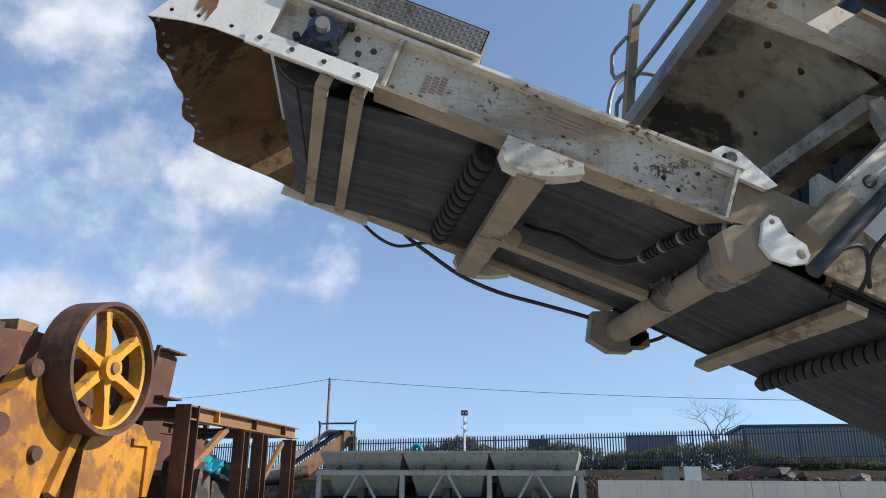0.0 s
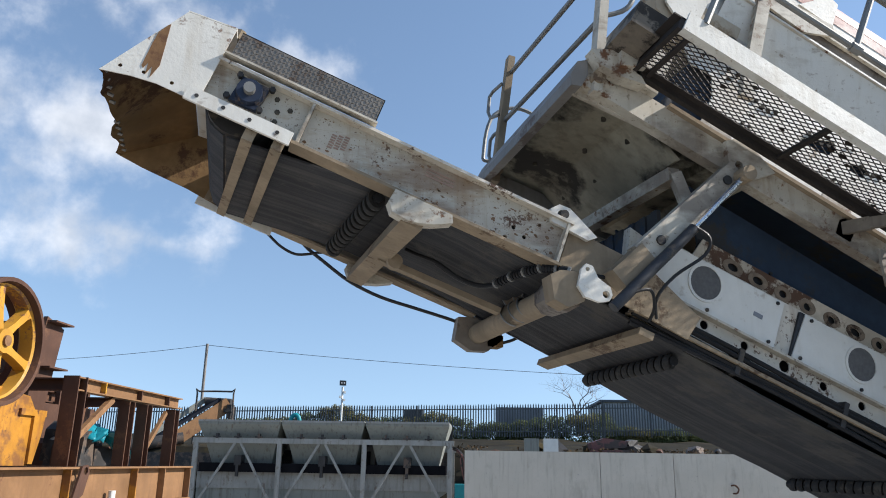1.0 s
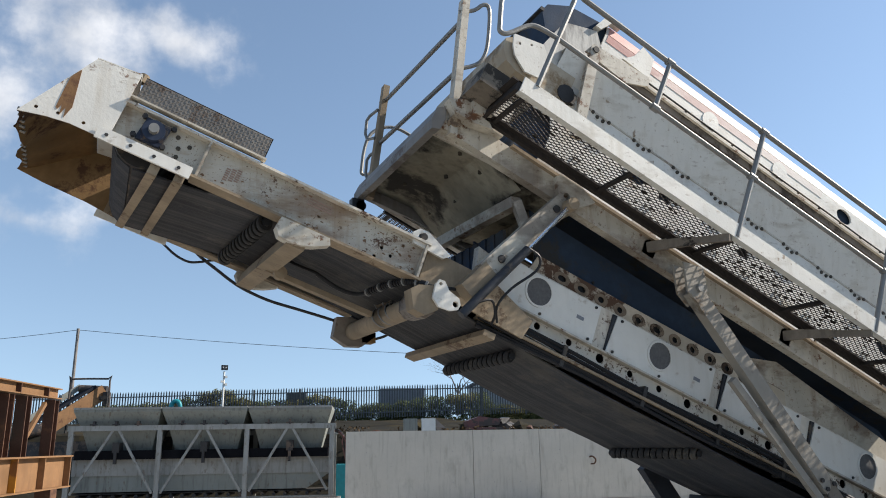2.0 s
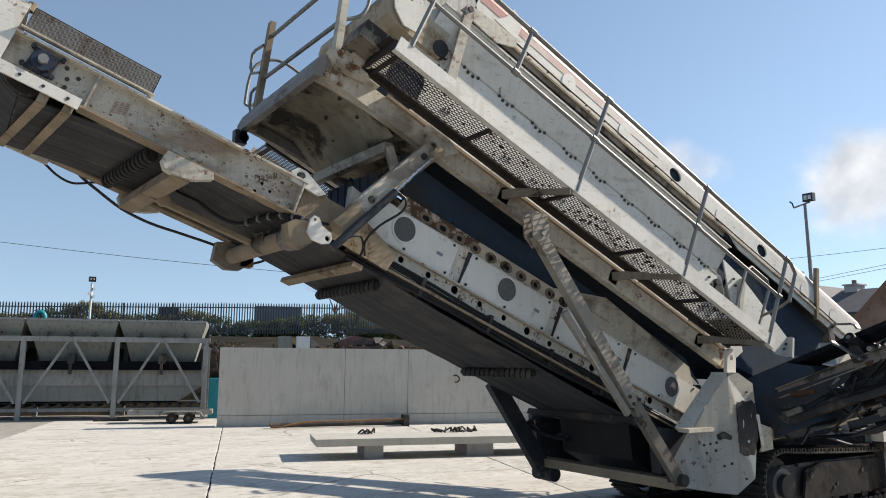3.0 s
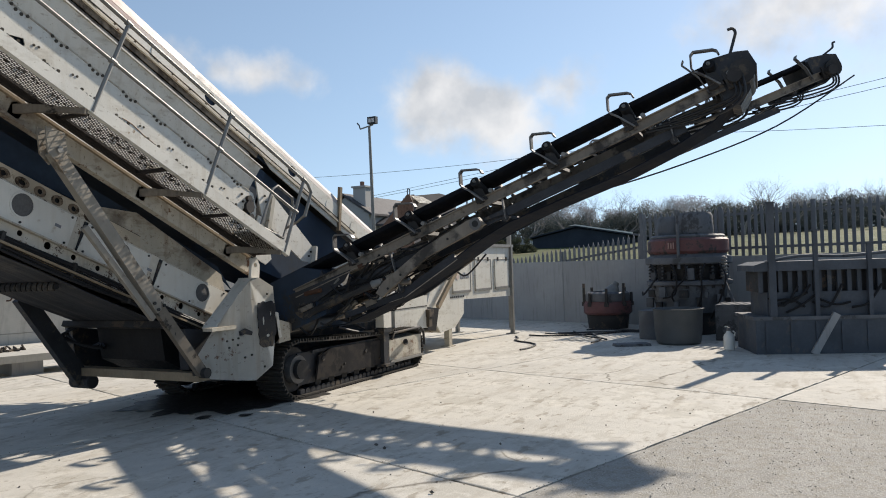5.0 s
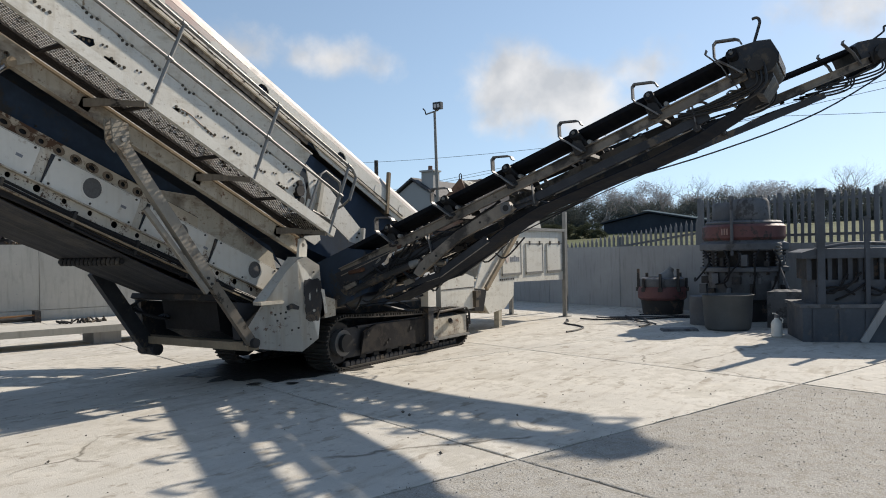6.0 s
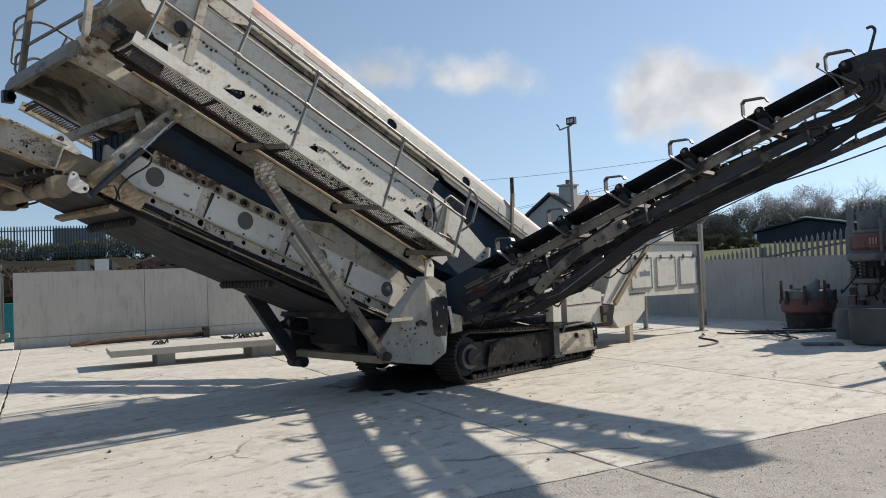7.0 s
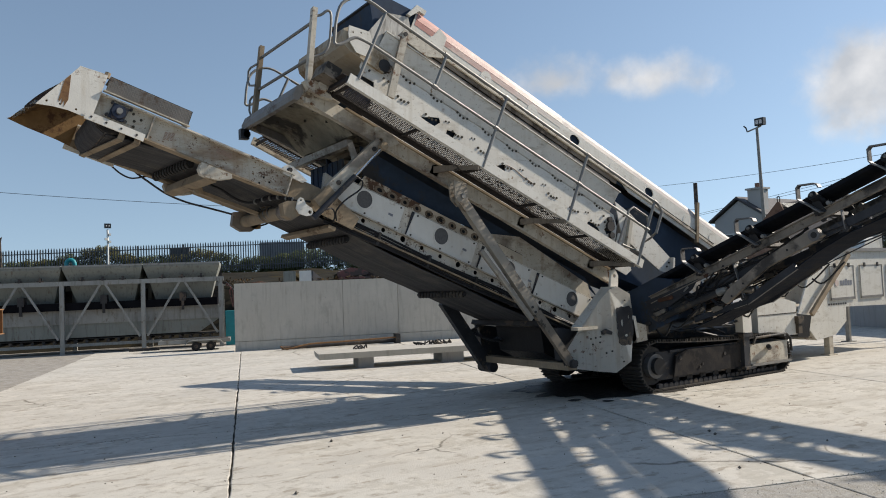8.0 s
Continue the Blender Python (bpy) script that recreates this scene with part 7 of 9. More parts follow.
for u0 in (13.16, 14.33, 15.48):
    bm = B()
    box(bm, (u0, 3.70, 1.15), (u0 + 0.93, 3.718, 1.86))
    d = part("side_door", bm, clean_white, feeder, bevel=0.004)
    bm = B()
    for e in ((u0, 1.15, u0 + 0.93, 1.20), (u0, 1.84, u0 + 0.93, 1.86), (u0, 1.15, u0 + 0.02, 1.86), (u0 + 0.91, 1.15, u0 + 0.93, 1.86)):
        box(bm, (e[0], 3.692, e[1]), (e[2], 3.70, e[3]))
    part("door_frame", bm, galv, d)
    for x in (0.16, 0.70):
        bm = B()
        box(bm, (u0 + x, 3.68, 1.82), (u0 + x + 0.06, 3.70, 1.91))
        part("hinge", bm, dark_steel, d)
# emblem and lettering as plain shapes
bm = B()
tube(bm, (13.40, 3.69, 1.50), (13.40, 3.698, 1.50), 0.07, 16)
part("emblem", bm, orange_mark, feeder)
for k in range(5):
    bm = B()
    box(bm, (13.54 + k * 0.095, 3.694, 1.45), (13.54 + k * 0.095 + 0.07, 3.699, 1.55 if k != 2 else 1.58))
    part("letter_bar", bm, grey_letter, feeder)
each_bolt([(13.10 + k * 0.09, 1.07) for k in range(8)], 3.72, dark_steel, feeder, 0.022, 0.012)
bm = B()
prism(bm, hp, 5.25, 5.28)
part("side_wall", bm, clean_white, feeder)
bm = B()
box(bm, (12.3, 3.75, 1.0), (16.55, 5.25, 1.05))
part("floor_plate", bm, cream, feeder)
bm = B()
box(bm, (16.55, 3.75, 0.98), (16.60, 5.25, 2.18))
part("end_wall", bm, clean_white, feeder)
bm = B()
prism(bm, [(12.0, 0.95), (12.6, 0.385), (13.3, 0.455), (13.71, 0.70), (13.72, 0.98)], 3.75, 5.25)
part("under_box", bm, cream, feeder)
bm = B()
box(bm, (12.15, 3.66, 2.15), (16.64, 3.78, 2.215))
part("top_rim", bm, galv, feeder, bevel=0.006)
for x, y in ((16.53, 3.70), (16.53, 5.22)):
    bm = B()
    box(bm, (x - 0.045, y - 0.045, 0.02), (x + 0.045, y + 0.045, 2.2))
    box(bm, (x - 0.14, y - 0.12, 0.0), (x + 0.14, y + 0.12, 0.02))
    part("leg", bm, galv, feeder, bevel=0.004)
for y in (4.0, 5.1):
    bm = B()
    box(bm, (13.42, y - 0.06, 0.02), (13.56, y + 0.06, 0.75))
    box(bm, (13.34, y - 0.1, 0.0), (13.64, y + 0.1, 0.02))
    part("short_leg", bm, cream, feeder, bevel=0.004)
bm = B()
beam(bm, (13.75, 3.60, 2.1), (12.25, 3.60, 0.92), 0.06, 0.10)
part("hopper_stay", bm, tan, feeder, bevel=0.006)
bm = B()
prism(bm, [(11.42, 0.98), (11.95, 0.92), (11.80, 0.50), (11.46, 0.56)], 3.42, 3.72)
part("rubber_flap", bm, rubber, feeder, bevel=0.02)
# raised rusty extension with a lifting eye on its peak
YZ = Matrix(((0, 1, 0, 0), (1, 0, 0, 0), (0, 0, 1, 0), (0, 0, 0, 1)))
bm = B()
prism(bm, [(5.24, 2.0), (5.24, 2.46), (4.46, 3.25), (4.40, 3.25), (4.33, 3.08), (4.33, 2.0)], 12.68, 12.71, YZ)
ext = part("extension_end", bm, rust_plate, feeder, "rusty brown peaked end plate of the hopper extension", bevel=0.004)
bm = B()
pipe(bm, [(12.70, 4.45, 3.22), (12.70, 4.46, 3.33), (12.70, 4.43, 3.37), (12.70, 4.40, 3.33), (12.70, 4.41, 3.22)], 0.012, 6, I4, 2)
part("lifting_eye", bm, dark_steel, ext, smooth=True)
# slate colour puts the near face's shade into the wall
bm = B()
prism(bm, [(12.72, 2.0), (12.72, 3.22), (13.2, 3.27), (14.15, 3.38), (15.0, 3.34), (15.0, 2.0)], 4.44, 4.47)
part("extension_wall", bm, slate, feeder, "upright wall of the hopper extension, coloured dark for its shade", bevel=0.004)
# white colour stands for the sunlit inner face
bm = B()
f4 = [bm.verts.new(p) for p in ((12.72, 4.40, 3.23), (13.30, 4.42, 3.24), (13.50, 4.20, 3.08), (12.92, 4.30, 3.08))]
bm.faces.new(f4)
bmesh.ops.solidify(bm, geom=bm.faces[:], thickness=0.02)
part("folded_flap", bm, clean_white, feeder, "folded flap, coloured white for the sun on it")
bm = B()
prism(bm, [(15.6, 2.22), (16.5, 2.24), (16.35, 2.52), (15.9, 2.44)], 4.3, 5.1)
part("hopper_wing", bm, clean_white, feeder, bevel=0.005)
bm = B()
box(bm, (18.2, 4.35, -0.02), (18.3, 4.45, 2.75))
lone("steel_post", bm, galv, "grey steel post standing behind the hopper", "post", bevel=0.006)

# ---- jaw crusher on its frame ----
jaw = thing("jaw_crusher", g(-6.6, 8.5, 0), "old jaw crusher in peeling yellow paint with a large spoked flywheel", "crusher")


def wheel(bm_rim, cx, r, a0, a1):
    n = 48
    ring = []
    for rr, aa in ((r, a0), (r, a1), (r - 0.05, a1), (r - 0.07, a1 - 0.10), (r - 0.07, a0 + 0.1), (r - 0.05, a0)):
        ring.append([bm_rim.verts.new(g(aa, cx[0] + rr * math.cos(2 * math.pi * k / n), cx[1] + rr * math.sin(2 * math.pi * k / n))) for k in range(n)])
    for i in range(6):
        p, q = ring[i], ring[(i + 1) % 6]
        for k in range(n):
            bm_rim.faces.new((p[k], p[(k + 1) % n], q[(k + 1) % n], q[k]))


HB, HZ, HR = 8.02, 3.08, 0.755
bm = B()
wheel(bm, (HB, HZ), HR, -6.20, -5.78)
fly = part("flywheel_rim", bm, rust, jaw, "rust-brown flywheel rim", smooth=True)
for k in range(6):
    a = radians(100 + 60 * k)
    d, n_ = Vector((0, math.cos(a), math.sin(a))), Vector((0, -math.sin(a), math.cos(a)))
    bm = B()
    pts = []
    for r_, w_ in ((0.12, 0.062), (0.34, 0.042), (0.58, 0.048), (0.70, 0.075)):
        pts.append((r_, w_))
    out = [(d * r_ + n_ * w_) for r_, w_ in pts] + [(d * r_ - n_ * w_) for r_, w_ in reversed(pts)]
    lo = [bm.verts.new(g(-6.02, HB + p.y, HZ + p.z)) for p in out]
    hi = [bm.verts.new(g(-5.88, HB + p.y, HZ + p.z)) for p in out]
    for j in range(8):
        bm.faces.new((lo[j], lo[(j + 1) % 8], hi[(j + 1) % 8], hi[j]))
    bm.faces.new(lo[::-1])
    bm.faces.new(hi)
    part("spoke", bm, wheel_yel, fly, "yellow spoke", bevel=0.015)
bm = B()
tube(bm, (-6.05, HB, HZ), (-5.80, HB, HZ), 0.145, 24, G)
part("hub", bm, wheel_yel, fly, smooth=True)
bm = B()
n = 48
lip = [[bm.verts.new(g(aa, HB + rr * math.cos(2 * math.pi * k / n), HZ + rr * math.sin(2 * math.pi * k / n))) for k in range(n)] for rr, aa in ((0.683, -5.86), (0.655, -5.88), (0.655, -6.05), (0.683, -6.08))]
for p, q in zip(lip, lip[1:]):
    for k in range(n):
        bm.faces.new((p[k], p[(k + 1) % n], q[(k + 1) % n], q[k]))
part("inner_ring", bm, wheel_yel, fly, "yellow inner ring of the flywheel", smooth=True)
bm = B()
tube(bm, (-5.80, HB, HZ), (-5.77, HB, HZ), 0.065, 18, G)
part("shaft_end", bm, rust_light, fly)
bm = B()
tube(bm, (-8.2, HB, HZ), (-6.0, HB, HZ), 0.12, 18, G)
part("main_shaft", bm, rust, jaw, smooth=True)
bm = B()
tube(bm, (-8.3, 7.55, 3.18), (-6.45, 7.55, 3.18), 0.2, 22, G)
part("pitman_barrel", bm, rust, jaw, "rusted round barrel", smooth=True)
# side plates
for a0, a1 in ((-6.55, -6.40), (-8.3, -8.15)):
    bm = B()
    R90 = G @ Matrix.Rotation(radians(90), 4, "Z")   # local x along the yard's b, local y towards -a
    prism(bm, [(6.0, 1.66), (9.35, 1.66), (9.35, 2.3), (9.2, 2.62), (8.9, 2.75), (8.5, 3.1), (8.2, 3.36), (7.6, 3.40), (7.1, 3.36), (6.0, 3.25)], -a1, -a0, R90)
    part("side_frame", bm, rust, jaw, "rust-brown cast side frame", bevel=0.02)
bm = B()
prism(bm, [(7.95, 1.66), (9.20, 1.66), (9.26, 2.30), (9.05, 2.52), (8.3, 2.6), (8.0, 2.2)], 6.02, 6.38, R90)
part("lower_cheek", bm, yellow, jaw, "yellow cheek casting, paint flaking", bevel=0.03)
bm = B()
prism(bm, [(6.05, 1.66), (7.55, 1.66), (7.85, 2.3), (7.7, 2.7), (7.5, 2.95), (7.2, 3.0), (7.0, 2.75), (6.6, 2.5), (6.1, 2.3)], 6.12, 6.38, R90)
part("lower_cheek", bm, yellow, jaw, bevel=0.04)
bm = B()
prism(bm, [(7.55, 1.68), (7.95, 1.68), (8.05, 2.2), (7.95, 2.7), (7.8, 2.3)], 6.2, 6.38, R90)
part("cheek_recess", bm, rust, jaw, "rust-brown recess between the castings")
for b0, z0, r0 in ((7.15, 2.95, 0.11), (6.8, 2.35, 0.13), (7.35, 2.1, 0.09)):
    bm = B()
    tube(bm, (-6.13, b0, z0), (-6.06, b0, z0), r0, 16, G, r0 * 0.85)
    part("casting_boss", bm, rust, jaw, smooth=True)
bm = B()
beam(bm, g(-6.08, 7.62, 1.70), g(-6.08, 8.02, 2.62), 0.12, 0.10, I4, tuple(GA))
part("cheek_rib", bm, yellow, jaw, bevel=0.02)
bm = B()
box(bm, (-6.42, 8.85, 2.28), (-5.98, 9.42, 2.36), G)
prism(bm, [(9.15, 2.28), (9.40, 2.28), (9.36, 2.05), (9.25, 1.68), (9.15, 1.68)], 5.98, 6.05, R90)
part("corner_ledge", bm, yellow, jaw, bevel=0.012)
bm = B()
tube(bm, (-6.62, 7.95, 3.05), (-6.40, 7.95, 3.05), 0.32, 26, G)
part("bearing_cap", bm, rust, jaw, smooth=True, bevel=0.0)
bm = B()
box(bm, (-6.75, 7.2, 3.25), (-6.45, 7.5, 3.5), G)
part("lifting_lug", bm, rust_light, jaw, bevel=0.02)
bm = B()
box(bm, (-8.2, 7.1, 3.36), (-6.6, 8.4, 3.46), G)
part("top_cover", bm, crusher_dk, jaw)
# rear box plate
bm = B()
prism(bm, [(9.55, 1.7), (9.95, 1.7), (10.2, 2.4), (10.42, 3.62), (9.95, 3.74), (9.75, 2.9)], 6.5, 6.56, R90)
rear = part("rear_plate", bm, rust, jaw, "rusted rear plate with flanges")
for z, b in ((3.66, 10.2), (3.0, 10.2)):
    bm = B()
    box(bm, (-6.56, b - 0.25, z), (-6.36, b + 0.24, z + 0.025), G)
    part("flange", bm, rust, rear)
bm = B()
box(bm, (-8.3, 9.9, 1.7), (-6.57, 10.0, 3.66), G)
part("rear_wall", bm, rust, jaw)
# steel base beams
base = thing("crusher_base_frame", g(-6.6, 9.0, 0), "long rusty buff steel base frame of the crusher", "steel frame")
for a, m_ in ((-5.6, rust_light), (-8.2, rust)):
    bm = B()
    box(bm, (a - 0.02, 2.0, 1.1), (a, 13.5, 1.63), G)
    w_ = part("web", bm, m_, base)
    for z in (1.625, 1.09):
        bm = B()
        box(bm, (a - 0.14, 2.0, z), (a + 0.12, 13.55, z + 0.025), G)
        part("flange", bm, m_, base, bevel=0.004)
    for b in (3.0, 5.0, 7.4, 9.35, 11.3, 12.35, 13.48):
        bm = B()
        box(bm, (a + 0.001, b - 0.012, 1.115), (a + 0.11, b + 0.012, 1.625), G)
        part("stiffener", bm, yellow if b in (9.35, 11.3) else m_, base)
    for b in (3.0, 7.5, 12.8):
        bm = B()
        box(bm, (a - 0.14, b - 0.14, -0.03), (a + 0.12, b + 0.14, 1.09), G)
        part("foot", bm, rust, base, bevel=0.01)
bm = B()
holed(bm, [(9.32, 1.15), (9.52, 1.66), (9.66, 1.68), (9.72, 1.58), (9.62, 1.30)], [oval(9.62, 1.60, 0.05)], 5.44, 5.47, R90)
part("lifting_eye", bm, rust, base)
bm = B()
tube(bm, g(-5.5, 10.55, 1.18), g(-5.5, 10.55, 1.32), 0.05, 14)
lone("tin_can", bm, plastic_w, "white can standing on the rusty beam flange", "can")
bm = B()
box(bm, (-5.56, 10.45, 1.115), (-5.43, 10.65, 1.178), G)
part("beam_step", bm, rust_light, base)

# skeleton frame of H-beams behind
sk = thing("steel_skeleton", g(-6.4, 11.3, 1.65), "rusty brown skeleton of H-beams with scrap inside", "steel frame")


def hbeam(p0, p1, size, across, m_, parent_, name="h_beam"):
    """An H-section between two yard points; across: the yard direction of its flanges' width."""
    p, q = g(*p0), g(*p1)
    d = (q - p).normalized()
    s = (G.to_3x3() @ Vector(across)).normalized()
    t = d.cross(s).normalized()
    bm = B()
    for off in (-1, 1):
        c = t * (off * size / 2)
        beam(bm, p + c, q + c, size, 0.02, I4, tuple(t))
    beam(bm, p, q, 0.016, size, I4, tuple(t))
    return part(name, bm, m_, parent_, bevel=0.0)


hbeam((-5.75, 9.6, 1.65), (-5.75, 9.6, 2.84), 0.22, (1, 0, 0), rust, sk, "post")
hbeam((-5.75, 11.2, 1.65), (-5.75, 11.2, 2.62), 0.18, (1, 0, 0), rust, sk, "post")
hbeam((-5.75, 11.85, 1.65), (-5.75, 11.85, 2.62), 0.18, (1, 0, 0), rust, sk, "post")
hbeam((-5.75, 13.0, 1.65), (-5.75, 13.0, 2.62), 0.18, (1, 0, 0), rust, sk, "post")
hbeam((-5.75, 9.5, 2.74), (-5.75, 13.2, 2.74), 0.17, (1, 0, 0), rust_light, sk, "top_beam")
hbeam((-7.6, 9.6, 1.65), (-7.6, 9.6, 2.8), 0.2, (1, 0, 0), rust, sk, "post")
hbeam((-7.6, 13.0, 1.65), (-7.6, 13.0, 2.7), 0.2, (1, 0, 0), rust, sk, "post")
hbeam((-7.6, 9.5, 2.76), (-7.6, 13.2, 2.76), 0.17, (1, 0, 0), rust, sk, "top_beam")
for b in (9.7, 13.0):
    hbeam((-7.6, b, 2.74), (-5.75, b, 2.74), 0.15, (0, 1, 0), rust, sk, "cross_beam")
bm = B()
beam(bm, g(-5.75, 9.75, 2.0), g(-5.75, 10.7, 2.62), 0.07, 0.09)
part("knee_brace", bm, rust_light, sk)
bm = B()
beam(bm, g(-5.75, 12.0, 1.9), g(-5.75, 12.7, 2.55), 0.06, 0.07)
part("knee_brace", bm, rust_light, sk)
for b in (10.3, 11.5, 12.6):
    bm = B()
    box(bm, (-5.84, b - 0.012, 2.66), (-5.66, b + 0.012, 2.82), G)
    part("web_stiffener", bm, wheel_yel if b < 11 else rust, sk)
bm = B()
box(bm, (-7.5, 9.7, 1.62), (-7.3, 13.2, 2.62), G)
part("back_plate", bm, rust, sk)
bm = B()
box(bm, (-6.4, 10.4, 1.66), (-6.3, 12.2, 1.95), G)
part("low_plate", bm, rust, sk)
# a crumpled sheet inside
bm = B()
N_ = 14
rng = random.Random(11)
vv = [[bm.verts.new(g(-6.25 + 0.35 * j / N_ + 0.05 * math.sin(i * 1.1 + j), 10.8 + 1.15 * i / N_, 2.10 + 0.17 * math.sin(i * 0.35) + 0.07 * noise.noise(Vector((i * 0.5, j * 0.5, 1))) - 0.12 * j / N_)) for j in range(N_ + 1)] for i in range(N_ + 1)]
for i in range(N_):
    for j in range(N_):
        bm.faces.new((vv[i][j], vv[i + 1][j], vv[i + 1][j + 1], vv[i][j + 1]))
sheet = lone("plastic_sheet", bm, teal_tarp, "crumpled teal plastic sheet lying in the rusty frame", "tarpaulin", smooth=True)
sol = sheet.modifiers.new("thick", "SOLIDIFY")
sol.thickness = 0.01
bm = B()
box(bm, (-6.7, 10.95, 1.65), (-6.2, 12.2, 1.92), G)
lone("scrap_box", bm, crusher_dk, "dark scrap box under the teal sheet", "box", bevel=0.02)
rng = random.Random(29)
for k in range(9):
    bm = B()
    a, b, z = rng.uniform(-7.1, -6.1), rng.uniform(9.9, 12.8), 1.65
    h = rng.uniform(0.15, 0.75)
    prism(bm, [(b - 0.22, z), (b + 0.2, z), (b + 0.16, z + h * 0.6), (b + 0.05, z + h), (b - 0.15, z + h * 0.8)], -a, -a + rng.uniform(0.1, 0.4), R90)
    lone("scrap_casting", bm, (crusher_dk, rust, dark_steel)[k % 3], "dark scrap casting lying in the skeleton frame", "casting", group="castings in the frame", bevel=0.02)
# second rusty plant piece behind
bm = B()
for z in (1.65, 2.3, 2.9):
    box(bm, (-9.3, 12.2, z), (-7.4, 13.2, z + 0.06), G)
for a in (-9.25, -7.45):
    for b in (12.22, 13.15):
        box(bm, (a - 0.04, b - 0.04, -0.03), (a + 0.04, b + 0.04, 2.95), G)
lone("scrap_rack", bm, rust, "rusty open scrap rack behind the crusher", "rack")
bm = B()
box(bm, (-8.6, 12.3, 2.96), (-7.6, 13.1, 3.08), G)
lone("yellow_casting", bm, yellow, "yellow casting lying on the rack", "casting", bevel=0.02)

# ---- aggregate bins ----
bins = thing("aggregate_bins", g(-5.0, 23.2, 0), "row of three green-grey aggregate bins on a braced frame", "storage bin")
X0, X1, BF = -8.75, -1.12, 22.3
xs_ = [X0 + (X1 - X0) * k / 3 for k in range(4)]
for k in range(3):
    a0, a1 = xs_[k], xs_[k + 1]
    bm = B()
    top = [(a0 + 0.02, BF), (a1 - 0.02, BF), (a1 - 0.02, BF + 2.0), (a0 + 0.02, BF + 2.0)]
    mid = [(a0 + 0.18, BF + 0.32), (a1 - 0.18, BF + 0.32), (a1 - 0.18, BF + 1.7), (a0 + 0.18, BF + 1.7)]
    low = [(a0 + 0.38, BF + 0.62), (a1 - 0.38, BF + 0.62), (a1 - 0.38, BF + 1.4), (a0 + 0.38, BF + 1.4)]
    r_ = [[bm.verts.new(g(x, y, z)) for x, y in q] for q, z in ((top, 2.93), (top, 2.82), (mid, 2.32), (low, 1.55))]
    r_ += [[bm.verts.new(v.co + Vector((0, 0, 0.015))) for v in r_[3]]]
    for p, q in zip(r_[:3], r_[1:4]):
        for j in range(4):
            bm.faces.new((p[j], p[(j + 1) % 4], q[(j + 1) % 4], q[j]))
    bm.faces.new(r_[3])
    bm.faces.new(r_[0])
    bn = part("bin", bm, bin_grey, bins, "green-grey flared steel bin")
    bm = B()
    box(bm, (a0 + 0.02, BF - 0.03, 2.88), (a1 - 0.02, BF + 0.02, 2.94), G)
    part("rim", bm, bin_lite, bn)
    for u in (0.25, 0.5, 0.75):
        bm = B()
        x = a0 + (a1 - a0) * u
        box(bm, (x - 0.03, BF - 0.05, 2.40), (x + 0.03, BF + 0.10, 2.54), G)
        box(bm, (x - 0.11, BF - 0.04, 2.42), (x + 0.11, BF - 0.02, 2.46), G)
        part("vibrator_bracket", bm, crusher_dk, bn)
    bm = B()
    x = (a0 + a1) / 2
    box(bm, (x - 0.10, BF + 0.12, 1.62), (x + 0.10, BF + 0.5, 1.92), G)
    box(bm, (x - 0.04, BF + 0.10, 1.30), (x + 0.04, BF + 0.2, 1.66), G)
    part("gate_ram", bm, crusher_dk, bn, bevel=0.03)
bm = B()
box(bm, (X0 - 0.1, BF - 0.02, 2.26), (X1 + 0.12, BF + 0.10, 2.41), G)
part("front_rail", bm, bin_lite, bins, bevel=0.01)
bm = B()
box(bm, (X0 - 0.1, BF + 1.9, 2.10), (X1 + 0.12, BF + 2.02, 2.26), G)
part("rear_rail", bm, bin_lite, bins, bevel=0.01)
for k, x in enumerate(xs_):
    for b in (BF - 0.01, BF + 1.92):
        bm = B()
        box(bm, (x - 0.07, b, -0.05), (x + 0.07, b + 0.09, 2.262), G)
        part("post", bm, bin_lite, bins, bevel=0.006)
for k in range(3):
    a0, a1 = xs_[k], xs_[k + 1]
    c = (a0 + a1) / 2
    for e in (a0 + 0.12, a1 - 0.12):
        s = 0.09 if e > c else -0.09
        bm = B()
        beam(bm, g(c + s, BF + 0.03, 2.26), g(e, BF + 0.03, 0.46), 0.07, 0.05, I4, tuple(GB))
        part("brace", bm, bin_lite, bins)
# added dark sheet, stands for the shadow in the gaps between bins
bm = B()
box(bm, (X0, BF + 2.03, 1.3), (X1, BF + 2.06, 2.88), G)
part("rear_sheet", bm, crusher_dk, bins)
bm = B()
box(bm, (X0 + 0.1, BF + 0.16, 1.43), (X1 - 0.12, BF + 1.5, 1.69), G)
part("belt_skirt", bm, skirt_black, bins, "black rubber skirt under the bins")
bm = B()
box(bm, (X0, BF + 0.35, 0.96), (X1 - 0.05, BF + 1.55, 1.428), G)
part("weigh_hopper_top", bm, bin_lite, bins, bevel=0.01)
bm = B()
prism(bm, [(X0, 0.958), (X1 - 0.05, 0.958), (X1 - 0.75, 0.50), (X0, 0.50)], BF + 0.4, BF + 1.5, G)
part("weigh_hopper", bm, bin_grey, bins, bevel=0.01)
bm = B()
box(bm, (X0, BF + 0.55, 0.42), (X1 - 0.1, BF + 1.45, 0.46), G)
part("feed_belt", bm, belt_m, bins)
for k in range(22):
    bm = B()
    x = X0 + 0.2 + k * 0.335
    tube(bm, (x, BF + 0.42, 0.36), (x, BF + 1.5, 0.36), 0.055, 8, G)
    part("belt_roller", bm, crusher_dk, bins, smooth=True)
bm = B()
box(bm, (X0 - 0.1, BF + 0.3, 0.20), (X1 + 0.1, BF + 0.42, 0.30), G)
part("belt_frame", bm, bin_lite, bins)
# boxes and pump at the bins' end
bm = B()
box(bm, (-0.98, 22.6, -0.03), (-0.56, 23.2, 1.18), G)
